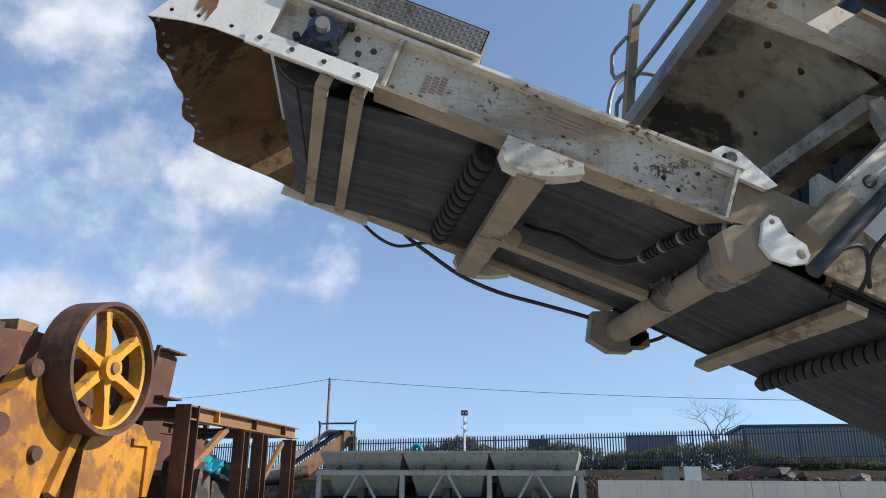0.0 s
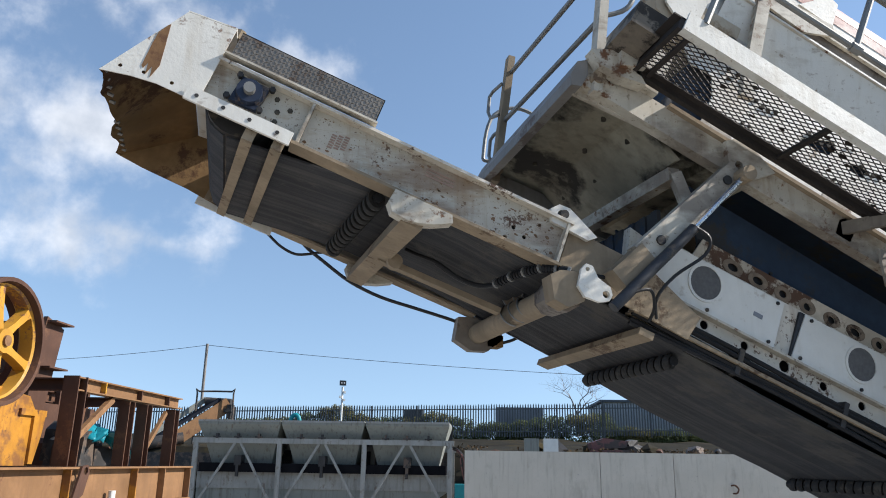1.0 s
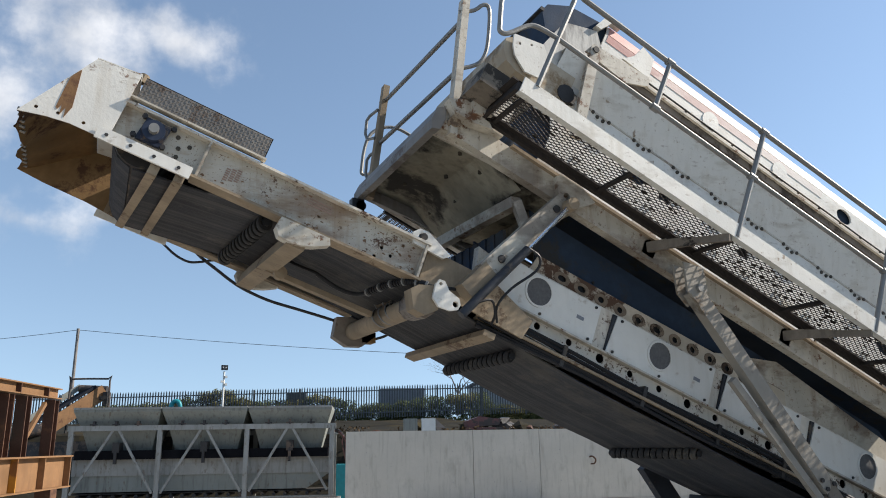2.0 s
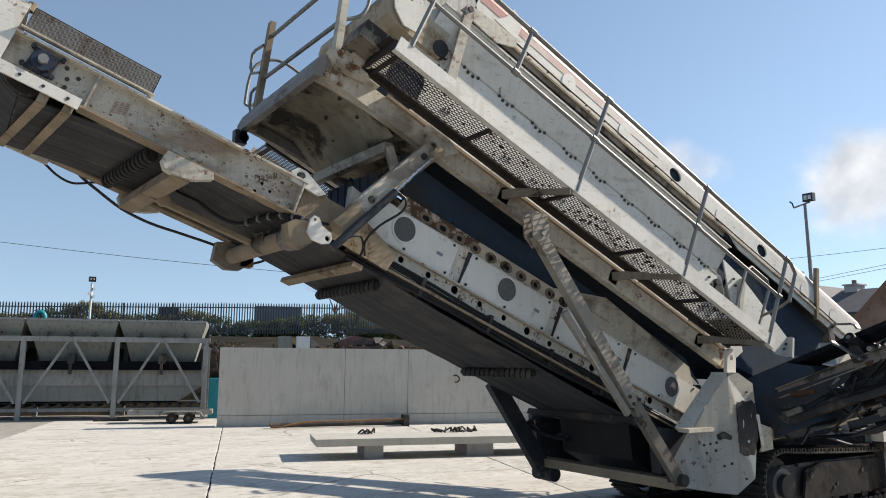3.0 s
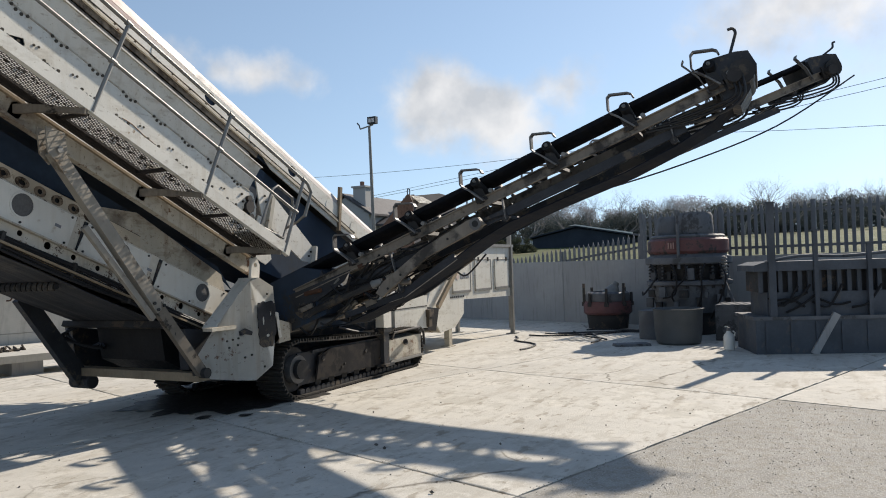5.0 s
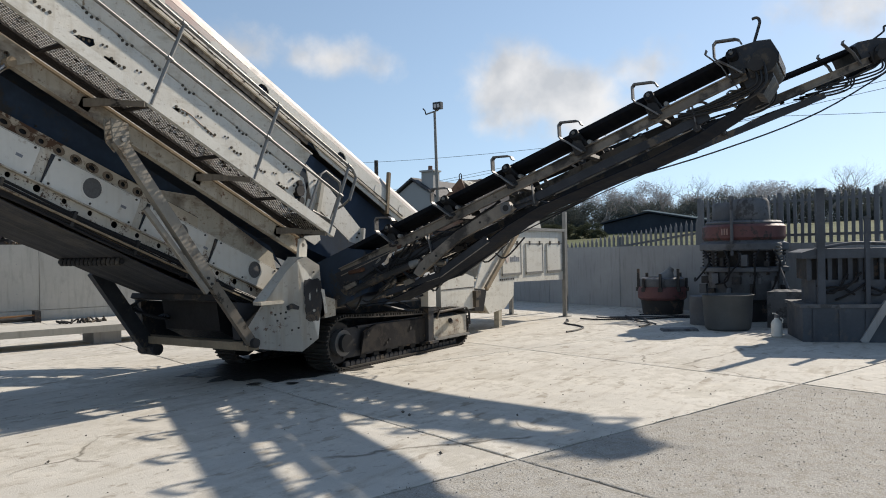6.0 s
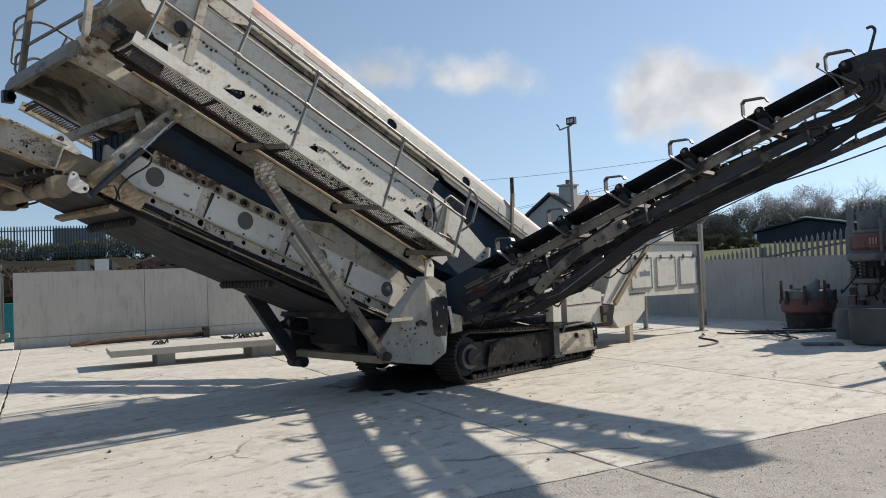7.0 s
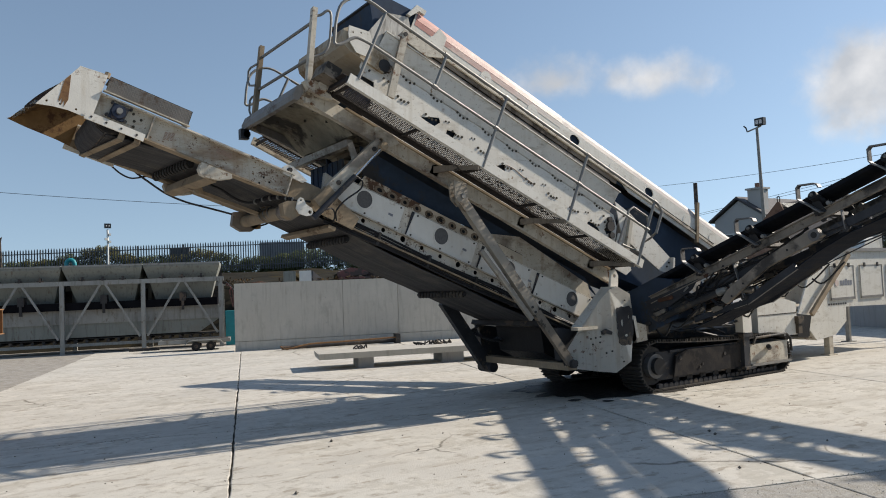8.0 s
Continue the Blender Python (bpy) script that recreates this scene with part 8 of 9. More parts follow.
lone("teal_cabinet", bm, teal, "teal steel cabinet at the end of the bins", "cabinet", bevel=0.02)
for k in range(4):
    bm = B()
    pipe(bm, [(-1.1, 22.5, 2.2), (-0.9 + 0.04 * k, 22.45, 2.18 - 0.05 * k), (-0.66 - 0.05 * k, 22.5, 1.85), (-0.7, 22.6, 1.3)], 0.022, 6, G, 5)
    lone("air_hose", bm, red_dirty if k % 2 else wire_m, "hose hanging between the bins and cabinet", "hose", smooth=True)
bm = B()
pipe(bm, [(-6.74, 25.6, 2.9), (-6.74, 25.6, 3.16), (-6.66, 25.6, 3.28), (-6.54, 25.6, 3.28), (-6.46, 25.6, 3.16), (-6.44, 25.6, 2.9)], 0.075, 12, G, 4)
tube(bm, (-6.9, 25.6, 2.2), (-6.3, 25.6, 2.9), 0.17, 12, G)
lone("teal_pump", bm, teal, "teal cast pump standing behind the bins", "pump", smooth=True)
bm = B()
box(bm, (-8.4, 25.4, 2.6), (-6.95, 26.0, 3.0), G)
lone("teal_tank", bm, teal, "long teal tank behind the bins", "tank", bevel=0.05)
# low trailer chassis
tr = thing("trailer_chassis", g(-2.0, 20.6, 0), "low dark trailer chassis parked before the bins", "trailer")
for b in (20.3, 20.95):
    bm = B()
    box(bm, (-3.0, b, 0.24), (-0.78, b + 0.08, 0.36), G)
    part("side_rail", bm, bin_lite, tr, bevel=0.01)
for a0 in (-3.0, -0.86):
    bm = B()
    box(bm, (a0, 20.385, 0.25), (a0 + 0.08, 20.945, 0.35), G)
    part("cross_rail", bm, bin_lite, tr, bevel=0.01)
bm = B()
box(bm, (-2.9, 20.39, 0.34), (-0.88, 20.94, 0.365), G)
part("deck", bm, crusher_dk, tr)
for x in (-1.85, -1.4):
    for b in (20.2, 20.92):
        bm = B()
        tube(bm, (x, b, 0.14), (x, b + 0.12, 0.14), 0.14, 18, G)
        wl = part("wheel", bm, rubber, tr, smooth=True)
        bm = B()
        tube(bm, (x, b - 0.005, 0.14), (x, b + 0.01, 0.14), 0.06, 12, G)
        part("hub", bm, crusher_dk, wl)
bm = B()
prism(bm, [(-2.2, 0.2), (-2.08, 0.32), (-1.95, 0.34), (-1.2, 0.34), (-1.08, 0.31), (-1.0, 0.2), (-1.03, 0.2), (-1.12, 0.29), (-1.2, 0.315), (-1.95, 0.315), (-2.06, 0.295), (-2.17, 0.2)], 20.12, 20.3, G)
part("mudguard", bm, bin_lite, tr)
bm = B()
box(bm, (-3.9, 20.6, 0.06), (-3.0, 20.7, 0.16), G)
part("drawbar", bm, crusher_dk, tr, bevel=0.01)
# inclined conveyor behind the bins
ic = thing("inclined_conveyor", g(-11.0, 28, 0), "tan and grey inclined belt conveyor behind the bins", "conveyor")
bm = B()
beam(bm, g(-13.2, 26.6, 1.62), g(-10.42, 28.6, 4.02), 0.8, 0.10)
part("belt", bm, belt_dk, ic, "dark carrying belt", bevel=0.02)
bm = B()
beam(bm, g(-12.62, 26.5, 1.40), g(-9.92, 28.5, 3.86), 0.07, 0.52)
side_ = part("side_board", bm, rust_light, ic, "tan side board", bevel=0.01)
for k in range(5):
    bm = B()
    beam(bm, g(-12.4 + 0.54 * k, 26.45 + 0.4 * k, 1.36 + 0.49 * k), g(-12.4 + 0.54 * k, 26.45 + 0.4 * k, 1.86 + 0.49 * k), 0.05, 0.05)
    part("stiffener", bm, rust, side_)
bm = B()
beam(bm, g(-13.6, 26.8, 1.6), g(-10.9, 28.7, 4.05), 0.06, 0.2)
part("side_board", bm, bin_grey, ic, bevel=0.01)
bm = B()
pipe(bm, [(-11.14, 28.3, 2.1), (-11.14, 28.3, 4.24), (-11.08, 28.3, 4.3), (-9.78, 28.3, 4.3), (-9.72, 28.3, 4.24), (-9.66, 28.3, 2.1)], 0.035, 8, G, 2)
part("head_hoop", bm, crusher_dk, ic, "dark tubular hoop over the belt head", smooth=True)
bm = B()
tube(bm, (-10.9, 28.65, 3.95), (-9.9, 28.65, 3.9), 0.16, 16, G)
part("head_drum", bm, crusher_dk, ic, smooth=True)
bm = B()
box(bm, (-9.95, 28.35, 3.30), (-9.78, 28.75, 3.82), G)
box(bm, (-10.05, 28.30, 3.52), (-9.76, 28.6, 3.66), G)
part("head_motor", bm, dark_steel, ic, bevel=0.02)
bm = B()
tube(bm, g(-12.6, 26.2, 2.2), g(-11.0, 27.0, 2.5), 0.22, 14)
part("chute_pipe", bm, crusher_dk, ic, smooth=True)
bm = B()
box(bm, (-12.6, 26.0, -0.1), (-9.4, 27.2, 2.0), G)
part("transfer_box", bm, crusher_dk, ic, bevel=0.03)

# ---- bench of a spare slab on blocks ----
bm = B()
prism(bm, [(1.27, 0.24), (1.42, 0.24), (6.9, 0.24), (6.9, 0.37), (1.25, 0.37)], 11.6, 12.75, G)
lone("spare_slab", bm, wallc, "long spare concrete slab laid flat on two blocks", "concrete slab", bevel=0.01)
for a0, a1 in ((2.15, 2.5), (4.1, 4.62), (6.2, 6.6)):
    bm = B()
    box(bm, (a0, 11.75, 0), (a1, 12.6, 0.239), G)
    lone("support_block", bm, wall_grey, "grey concrete block under the spare slab", "concrete block", group="blocks under the slab", bevel=0.012)
rng = random.Random(5)
for a, b, n_ in ((2.35, 12.5, 5), (4.35, 12.55, 12), (3.9, 12.5, 5)):
    bm = B()
    for k in range(n_):
        x, y = a + rng.uniform(-0.22, 0.22), b + rng.uniform(-0.1, 0.1)
        pipe(bm, [(x, y, 0.375), (x + rng.uniform(-0.1, 0.1), y + 0.02, 0.40 + rng.uniform(0, 0.07)), (x + rng.uniform(-0.16, 0.16), y + rng.uniform(-0.1, 0.1), 0.38)], 0.018, 6, G, 3)
    lone("chain", bm, dark_steel, "small heap of dark steel chain on the slab", "chain")
bm = B()
tube(bm, (0.75, 18.3, 0.07), (4.4, 18.55, 0.09), 0.06, 12, G)
lone("steel_pipe", bm, crusher_dk, "dark rusty steel pipe lying along the wall", "pipe", smooth=True)
bm = B()
pipe(bm, [(0.72, 18.2, 0.12), (0.9, 18.0, 0.05), (1.6, 18.1, 0.16), (2.6, 18.2, 0.17), (4.4, 18.35, 0.2)], 0.025, 8, G, 4)
lone("hose_length", bm, rust_light, "buff hose draped over the pipe", "hose", smooth=True)
bm = B()
box(bm, (4.3, 18.3, 0), (4.45, 18.7, 0.3), G)
lone("pipe_stop", bm, crusher_dk, "dark plate standing at the end of the pipe", "steel plate", bevel=0.01)

# ---- clutter on the bank behind the wall ----
for a, c in ((1.05, bin_grey), (1.6, plastic_w)):
    bm = B()
    box(bm, (a, 21.9, 2.0), (a + 0.42, 22.15, 2.5), G)
    box(bm, (a + 0.16, 21.95, -0.03), (a + 0.26, 22.05, 2.0), G)
    lone("lamp_box", bm, c, "square grey lamp box on a post behind the wall", "floodlight", bevel=0.02)
bm = B()
prism(bm, [(3.5, 2.28), (4.6, 2.36), (4.7, 2.56), (3.9, 2.66), (3.45, 2.5)], 25.4, 26.4, G)
lone("red_machine_part", bm, red_dirty, "dirty red machine part lying on the bank", "scrap", bevel=0.05)
bm = B()
box(bm, (3.4, 25.3, 2.2), (4.7, 25.5, 2.28), G)
lone("red_board", bm, red_dirty, "red board lying on the bank", "board", bevel=0.01)
rng = random.Random(17)
for k in range(64):
    a = rng.uniform(-0.4, 14.0)
    b = rng.uniform(24.8, 27)
    bm = B()
    s = rng.uniform(0.12, 0.45)
    bmesh.ops.create_icosphere(bm, subdivisions=1, radius=s, matrix=Matrix.Translation(g(a, b, ground_height(a, b) + s * 0.3)) @ Matrix.Rotation(rng.uniform(0, 3), 4, "Z") @ Matrix.Diagonal((1.7, 0.8, 0.7, 1)))
    for v in bm.verts:
        v.co += Vector((rng.uniform(-1, 1), rng.uniform(-1, 1), rng.uniform(-1, 1))) * s * 0.2
    lone("scrap_lump", bm, (crusher_dk, rust, earth, dark_steel)[k % 4], "dark lump of scrap and soil on the bank", "scrap", group="scrap on the bank")

# ---- right-hand machines along the grey wall ----


def cylinder_stack(t, name, x, y, rows, m_, n=26):
    """A turned casting from (radius, height) rows."""
    bm = B()
    rings = [[bm.verts.new((x + r * math.cos(2 * math.pi * k / n), y + r * math.sin(2 * math.pi * k / n), z)) for k in range(n)] for r, z in rows]
    for p, q in zip(rings, rings[1:]):
        for k in range(n):
            bm.faces.new((p[k], p[(k + 1) % n], q[(k + 1) % n], q[k]))
    bm.faces.new(rings[0][::-1])
    bm.faces.new(rings[-1])
    return part(name, bm, m_, t, smooth=True)


small = thing("cone_crusher", (18.35, 1.75, 0), "small dirty red cone crusher head standing on a black base", "crusher")
cylinder_stack(small, "base", 18.35, 1.75, [(0.50, 0.0), (0.54, 0.34), (0.50, 0.38)], crusher_dk)
cylinder_stack(small, "red_ring", 18.35, 1.75, [(0.56, 0.36), (0.62, 0.42), (0.62, 0.62), (0.57, 0.70)], red_dirty)
cylinder_stack(small, "bowl", 18.35, 1.75, [(0.55, 0.70), (0.57, 0.74), (0.56, 0.90), (0.50, 0.94), (0.42, 0.94), (0.40, 0.85)], machine_grey)
bm = B()
tube(bm, (18.2, 1.62, 0.86), (18.24, 1.52, 1.10), 0.26, 18, I4, 0.10)
tube(bm, (18.24, 1.52, 1.10), (18.26, 1.47, 1.18), 0.09, 12, I4, 0.07)
part("cone", bm, galv, small, "bare grey mantle cone tipped aside", smooth=True)
for k in range(8):
    a = k * math.pi / 4 + 0.2
    x, y = 18.35 + 0.60 * math.cos(a), 1.75 + 0.60 * math.sin(a)
    bm = B()
    box(bm, (x - 0.03, y - 0.03, 0.66), (x + 0.03, y + 0.03, 0.92 + 0.12 * (k % 3)))
    box(bm, (x - 0.05, y - 0.05, 0.58), (x + 0.05, y + 0.05, 0.68))
    part("clamp_post", bm, crusher_dk, small, bevel=0.01)

bigc = thing("cone_crusher", (17.3, -0.5, 0), "tall dirty red and black cone crusher with springs", "crusher")
cx, cy = 17.3, -0.45
cylinder_stack(bigc, "stand", cx, cy, [(0.66, 0.0), (0.66, 0.42), (0.74, 0.5)], crusher_dk)
cylinder_stack(bigc, "lower_frame", cx, cy, [(0.74, 0.5), (0.78, 0.7), (0.84, 0.95), (0.86, 1.12)], machine_grey)
cylinder_stack(bigc, "flange", cx, cy, [(0.93, 1.12), (0.96, 1.14), (0.96, 1.22), (0.90, 1.24)], machine_grey)
cylinder_stack(bigc, "core", cx, cy, [(0.70, 1.22), (0.72, 1.62)], crusher_dk)
cylinder_stack(bigc, "collar", cx, cy, [(0.94, 1.60), (0.97, 1.63), (0.97, 1.76), (0.88, 1.80), (0.84, 1.84)], machine_grey)
cylinder_stack(bigc, "red_band", cx, cy, [(0.86, 1.84), (0.91, 1.90), (0.91, 2.15), (0.86, 2.20)], red_dirty)
cylinder_stack(bigc, "hopper_ring", cx, cy, [(0.82, 2.20), (0.84, 2.24), (0.80, 2.28)], machine_grey)
cylinder_stack(bigc, "top_bowl", cx - 0.25, cy - 0.20, [(0.40, 2.28), (0.42, 2.34), (0.41, 2.70), (0.36, 2.78), (0.30, 2.78), (0.28, 2.5)], machine_grey)
cylinder_stack(bigc, "top_bowl", cx - 0.12, cy + 0.34, [(0.30, 2.28), (0.32, 2.34), (0.31, 2.66), (0.27, 2.72), (0.22, 2.72), (0.2, 2.5)], machine_grey)
for k in range(18):
    a = k * 2 * math.pi / 18 + 0.1
    x, y = cx + 0.84 * math.cos(a), cy + 0.84 * math.sin(a)
    bm = B()
    pts = [(x + 0.055 * math.cos(j * 0.9), y + 0.055 * math.sin(j * 0.9), 1.24 + 0.36 * j / 34) for j in range(35)]
    pipe(bm, pts, 0.016, 5)
    spring_ = part("spring", bm, dark_steel, bigc, smooth=True)
    bm = B()
    tube(bm, (x, y, 1.10), (x, y, 1.86), 0.024, 8)
    part("spring_bolt", bm, machine_grey, spring_)
    bm = B()
    tube(bm, (x, y, 1.06), (x, y, 1.12), 0.045, 6)
    part("spring_nut", bm, crusher_dk, spring_)
bm = B()
pts = [(cx - 0.75 + 0.06 * math.cos(j * 0.9), cy - 0.87 + 0.06 * math.sin(j * 0.9), 1.30 + 0.44 * j / 42) for j in range(43)]
pipe(bm, pts, 0.018, 5)
part("outer_spring", bm, galv, bigc, "bare steel coil spring", smooth=True)
for k in range(3):
    bm = B()
    box(bm, (cx - 0.915, cy + 0.16 + k * 0.055, 1.96), (cx - 0.86, cy + 0.19 + k * 0.055, 2.10))
    part("letter_bar", bm, letter_pink, bigc)
bm = B()
tube(bm, (cx - 0.93, cy + 0.07, 1.5), (cx - 0.93, cy + 0.07, 2.78), 0.035, 8)
tube(bm, (cx - 0.93, cy + 0.07, 2.72), (cx - 0.93, cy + 0.07, 2.82), 0.06, 8)
part("guide_rod", bm, machine_grey, bigc)
rng = random.Random(61)
for k in range(16):
    a = math.pi * (0.60 + k * 0.058)
    r_ = rng.uniform(0.86, 0.93)
    x, y = cx + r_ * math.cos(a), cy + r_ * math.sin(a)
    h_, w_ = rng.uniform(0.10, 0.30), rng.uniform(0.03, 0.09)
    z = (0.62, 0.86, 1.26)[k % 3]
    bm = B()
    box(bm, (x - 0.07, y - w_, z), (x + 0.07, y + w_, z + h_))
    part("lug", bm, (machine_grey, crusher_dk)[k % 2], bigc, bevel=0.02)
for k in range(5):
    bm = B()
    y = cy - 0.75 + k * 0.34 + rng.uniform(-0.1, 0.1)
    pipe(bm, [(cx - 0.92, y, 1.62), (cx - 1.0, y + rng.uniform(-0.2, 0.2), 1.35), (cx - 0.98, y + rng.uniform(-0.3, 0.3), 0.95), (cx - 0.88, y + 0.2, 0.4 + 0.15 * k)], 0.02, 6, I4, 4)
    part("oil_hose", bm, rubber, bigc, smooth=True)
bm = B()
beam(bm, (16.6, -1.75, 0.0), (16.75, -1.25, 1.35), 0.05, 0.05)
lone("leaning_bar", bm, machine_grey, "grey steel bar leaning on the crusher", "bar")

# grey tub
bm = B()
n = 40
rows_ = [(0.40, 0.0), (0.44, 0.04), (0.47, 0.27), (0.49, 0.68), (0.52, 0.72), (0.48, 0.72), (0.45, 0.66), (0.43, 0.1)]
rings = [[bm.verts.new((14.95 + r * math.cos(2 * math.pi * k / n), -0.55 + r * math.sin(2 * math.pi * k / n), z)) for k in range(n)] for r, z in rows_]
for p, q in zip(rings, rings[1:]):
    for k in range(n):
        bm.faces.new((p[k], p[(k + 1) % n], q[(k + 1) % n], q[k]))
bm.faces.new(rings[0][::-1])
bm.faces.new(rings[-1])
tub_m = mat("weathered_grey_tub", (0.085, 0.092, 0.095), 0.6, var=0.2, vscale=3)
lone("round_tub", bm, tub_m, "round grey-green plastic tub on the concrete", "tub", smooth=True)
bm = B()
tube(bm, (15.9, 0.1, 0), (15.9, 0.1, 0.62), 0.34, 20)
lone("steel_drum", bm, machine_grey, "dark drum behind the tub", "drum", smooth=True, bevel=0.0)
bm = B()
prism(bm, [(-0.36, 0), (0.36, 0), (0.34, 0.05), (-0.34, 0.05)], -0.16, 0.16, Matrix.Translation((14.35, 0.28, 0)) @ Matrix.Rotation(radians(-62), 4, "Z"))
lone("flat_plate", bm, machine_grey, "black plate lying on the concrete", "steel plate", bevel=0.01)
# white bottle
bt = thing("plastic_bottle", (13.95, -1.62, 0), "white plastic spray bottle standing on the concrete", "bottle")
cylinder_stack(bt, "body", 13.95, -1.62, [(0.085, 0.0), (0.10, 0.02), (0.10, 0.24), (0.085, 0.29), (0.045, 0.33), (0.035, 0.36)], plastic_w, 20)
cylinder_stack(bt, "cap", 13.95, -1.62, [(0.04, 0.36), (0.04, 0.39), (0.03, 0.42)], machine_grey, 14)
bm = B()
pipe(bm, [(13.95, -1.62, 0.4), (13.93, -1.60, 0.44), (13.9, -1.56, 0.44)], 0.014, 6)
pipe(bm, [(13.94, -1.69, 0.36), (13.94, -1.73, 0.33), (13.94, -1.72, 0.26)], 0.012, 6)
part("trigger", bm, plastic_w, bt)
# dark power unit near the wall
pw = thing("engine_unit", (14.3, -3.4, 0), "dark dusty machine frame with engine, standing on the concrete", "machine")
Rw = Matrix.Translation((13.45, -2.1, 0)) @ Matrix.Rotation(radians(-71.5), 4, "Z")
bm = B()
box(bm, (0.0, -0.1, 0.0), (2.6, 1.2, 0.62), Rw)
skid = part("skid", bm, unit_dark, pw, "dark block base", bevel=0.03)
for k in range(6):
    bm = B()
    box(bm, (0.16 + k * 0.42, -0.125, 0.06), (0.22 + k * 0.42, -0.102, 0.56), Rw)
    part("skid_rib", bm, unit_dark, skid)
bm = B()
box(bm, (-0.04, -0.13, 0.60), (2.62, 1.22, 0.66), Rw)
part("skid_lip", bm, machine_grey, skid, bevel=0.01)
bm = B()
box(bm, (0.24, 0.02, 0.66), (2.5, 1.1, 1.08), Rw)
part("engine_block", bm, unit_dark, pw, bevel=0.05)
bm = B()
box(bm, (0.14, 0.16, 1.08), (2.5, 1.0, 1.47), Rw)
part("radiator_core", bm, crusher_dk, pw)
for k in range(15):
    bm = B()
    box(bm, (0.12 + k * 0.165, 0.04, 1.07), (0.19 + k * 0.165, 0.10, 1.48), Rw)
    part("cage_slat", bm, unit_dark, pw, bevel=0.008)
bm = B()
prism(bm, [(0.02, 1.46), (2.62, 1.46), (2.62, 1.58), (2.5, 1.63), (0.22, 1.63), (0.02, 1.57)], -0.06, 1.14, Rw)
part("hood", bm, unit_dark, pw, "dark grey sheet hood", bevel=0.02)
bm = B()
pipe(bm, [(0.3, 0.3, 1.62), (0.9, 0.25, 1.72), (1.7, 0.3, 1.70), (2.5, 0.3, 1.76)], 0.03, 8, Rw, 4)
part("hood_pipe", bm, machine_grey, pw, smooth=True)
rng = random.Random(77)
for k in range(8):
    bm = B()
    u = rng.uniform(0.2, 2.0)
    pipe(bm, [(u, -0.02, rng.uniform(0.7, 1.0)), (u + 0.25, -0.08, rng.uniform(0.8, 1.1)), (u + 0.5, -0.03, rng.uniform(0.7, 1.3))], 0.022, 6, Rw, 4)
    part("engine_hose", bm, rubber, pw, smooth=True)
for u, w_, h_ in ((0.26, 0.12, 2.66), (1.02, 0.07, 2.15), (1.9, 0.07, 1.9)):
    bm = B()
    box(bm, (u, -0.10, 0.66), (u + w_, -0.02, h_), Rw)
    box(bm, (u - 0.02, -0.12, h_), (u + w_ + 0.02, 0.0, h_ + 0.03), Rw)
    part("upright", bm, unit_dark, pw)
bm = B()
beam(bm, Rw @ Vector((0.95, -0.12, 0.0)), Rw @ Vector((1.35, -0.12, 0.7)), 0.08, 0.12)
part("prop", bm, wall_grey, pw)
# junk between and cables on the ground
bm = B()
box(bm, (15.6, -2.2, 0.0), (16.6, -1.2, 0.75))
lone("dark_casting", bm, machine_grey, "dark casting standing by the crusher", "casting", bevel=0.12)
bm = B()
tube(bm, (15.3, -2.6, 0.05), (15.9, -1.3, 0.08), 0.05, 10)
lone("steel_bar", bm, rust, "steel bar lying behind the bottle", "bar")
rng = random.Random(8)
for k in range(7):
    bm = B()
    x, y, way_ = 15.6 + 0.35 * k, 3.3 - 0.25 * k, rng.uniform(-0.5, 0.3)
    pts = []
    for j in range(9):
        pts.append((x + rng.uniform(-0.08, 0.08), y, 0.018 + 0.008 * (k % 3)))
        way_ += rng.uniform(-0.55, 0.55)
        x, y = x + 0.42 * math.sin(way_), y - 0.42 * math.cos(way_) * (1 if k % 2 else 0.6)
    pipe(bm, pts, 0.018, 6, I4, 5)
    lone("ground_cable", bm, wire_m, "black cable lying in loops on the concrete", "cable", group="cables on the ground", smooth=True)

# ---- background ----
leaning = Matrix.Identity(4)
leaning[2][1] = 0.019
palisade("palisade_fence", -26.0, 26.0, 0.0, 3.1, 1.92, 0.155, 0.07, fence_m, "long grey palisade fence on top of the bank", pieces=False,
         rot=G @ Matrix.Translation((0, 45.0, 0.19)) @ Matrix.Rotation(radians(-90), 4, "Z") @ leaning, post=0.028)


def leaves(name, spots, n, size, m_, label, category, seed, parent=None):
    """Many small two-triangle leaves scattered round the given lumps (x, y, z, rx, ry, rz)."""
    r = random.Random(seed)
    vs, fs = [], []
    for _ in range(n):
        x, y, z, rx, ry, rz = spots[r.randrange(len(spots))]
        d = Vector((r.gauss(0, 1), r.gauss(0, 1), r.gauss(0, 1))).normalized() * (r.random() ** 0.45)
        c = Vector((x + d.x * rx, y + d.y * ry, z + d.z * rz))
        u = Vector((r.gauss(0, 1), r.gauss(0, 1), r.gauss(0, 1))).normalized()
        v = u.cross(Vector((r.gauss(0, 1), r.gauss(0, 1), r.gauss(0, 1)))).normalized()
        s = size * r.uniform(0.6, 1.3)
        k = len(vs)
        vs += [c - u * s, c + v * s * 0.5, c + u * s, c - v * s * 0.5]
        fs.append((k, k + 1, k + 2, k + 3))
    me = bpy.data.meshes.new(name)
    off = parent.location if parent else Vector((0, 0, 0))
    me.from_pydata([tuple(p - off) for p in vs], [], fs)
    me.materials.append(m_)
    ob = new(name, me)
    if parent:
        ob.parent = parent
    else:
        tagged(ob, label, category, "", "stuff")
    return ob


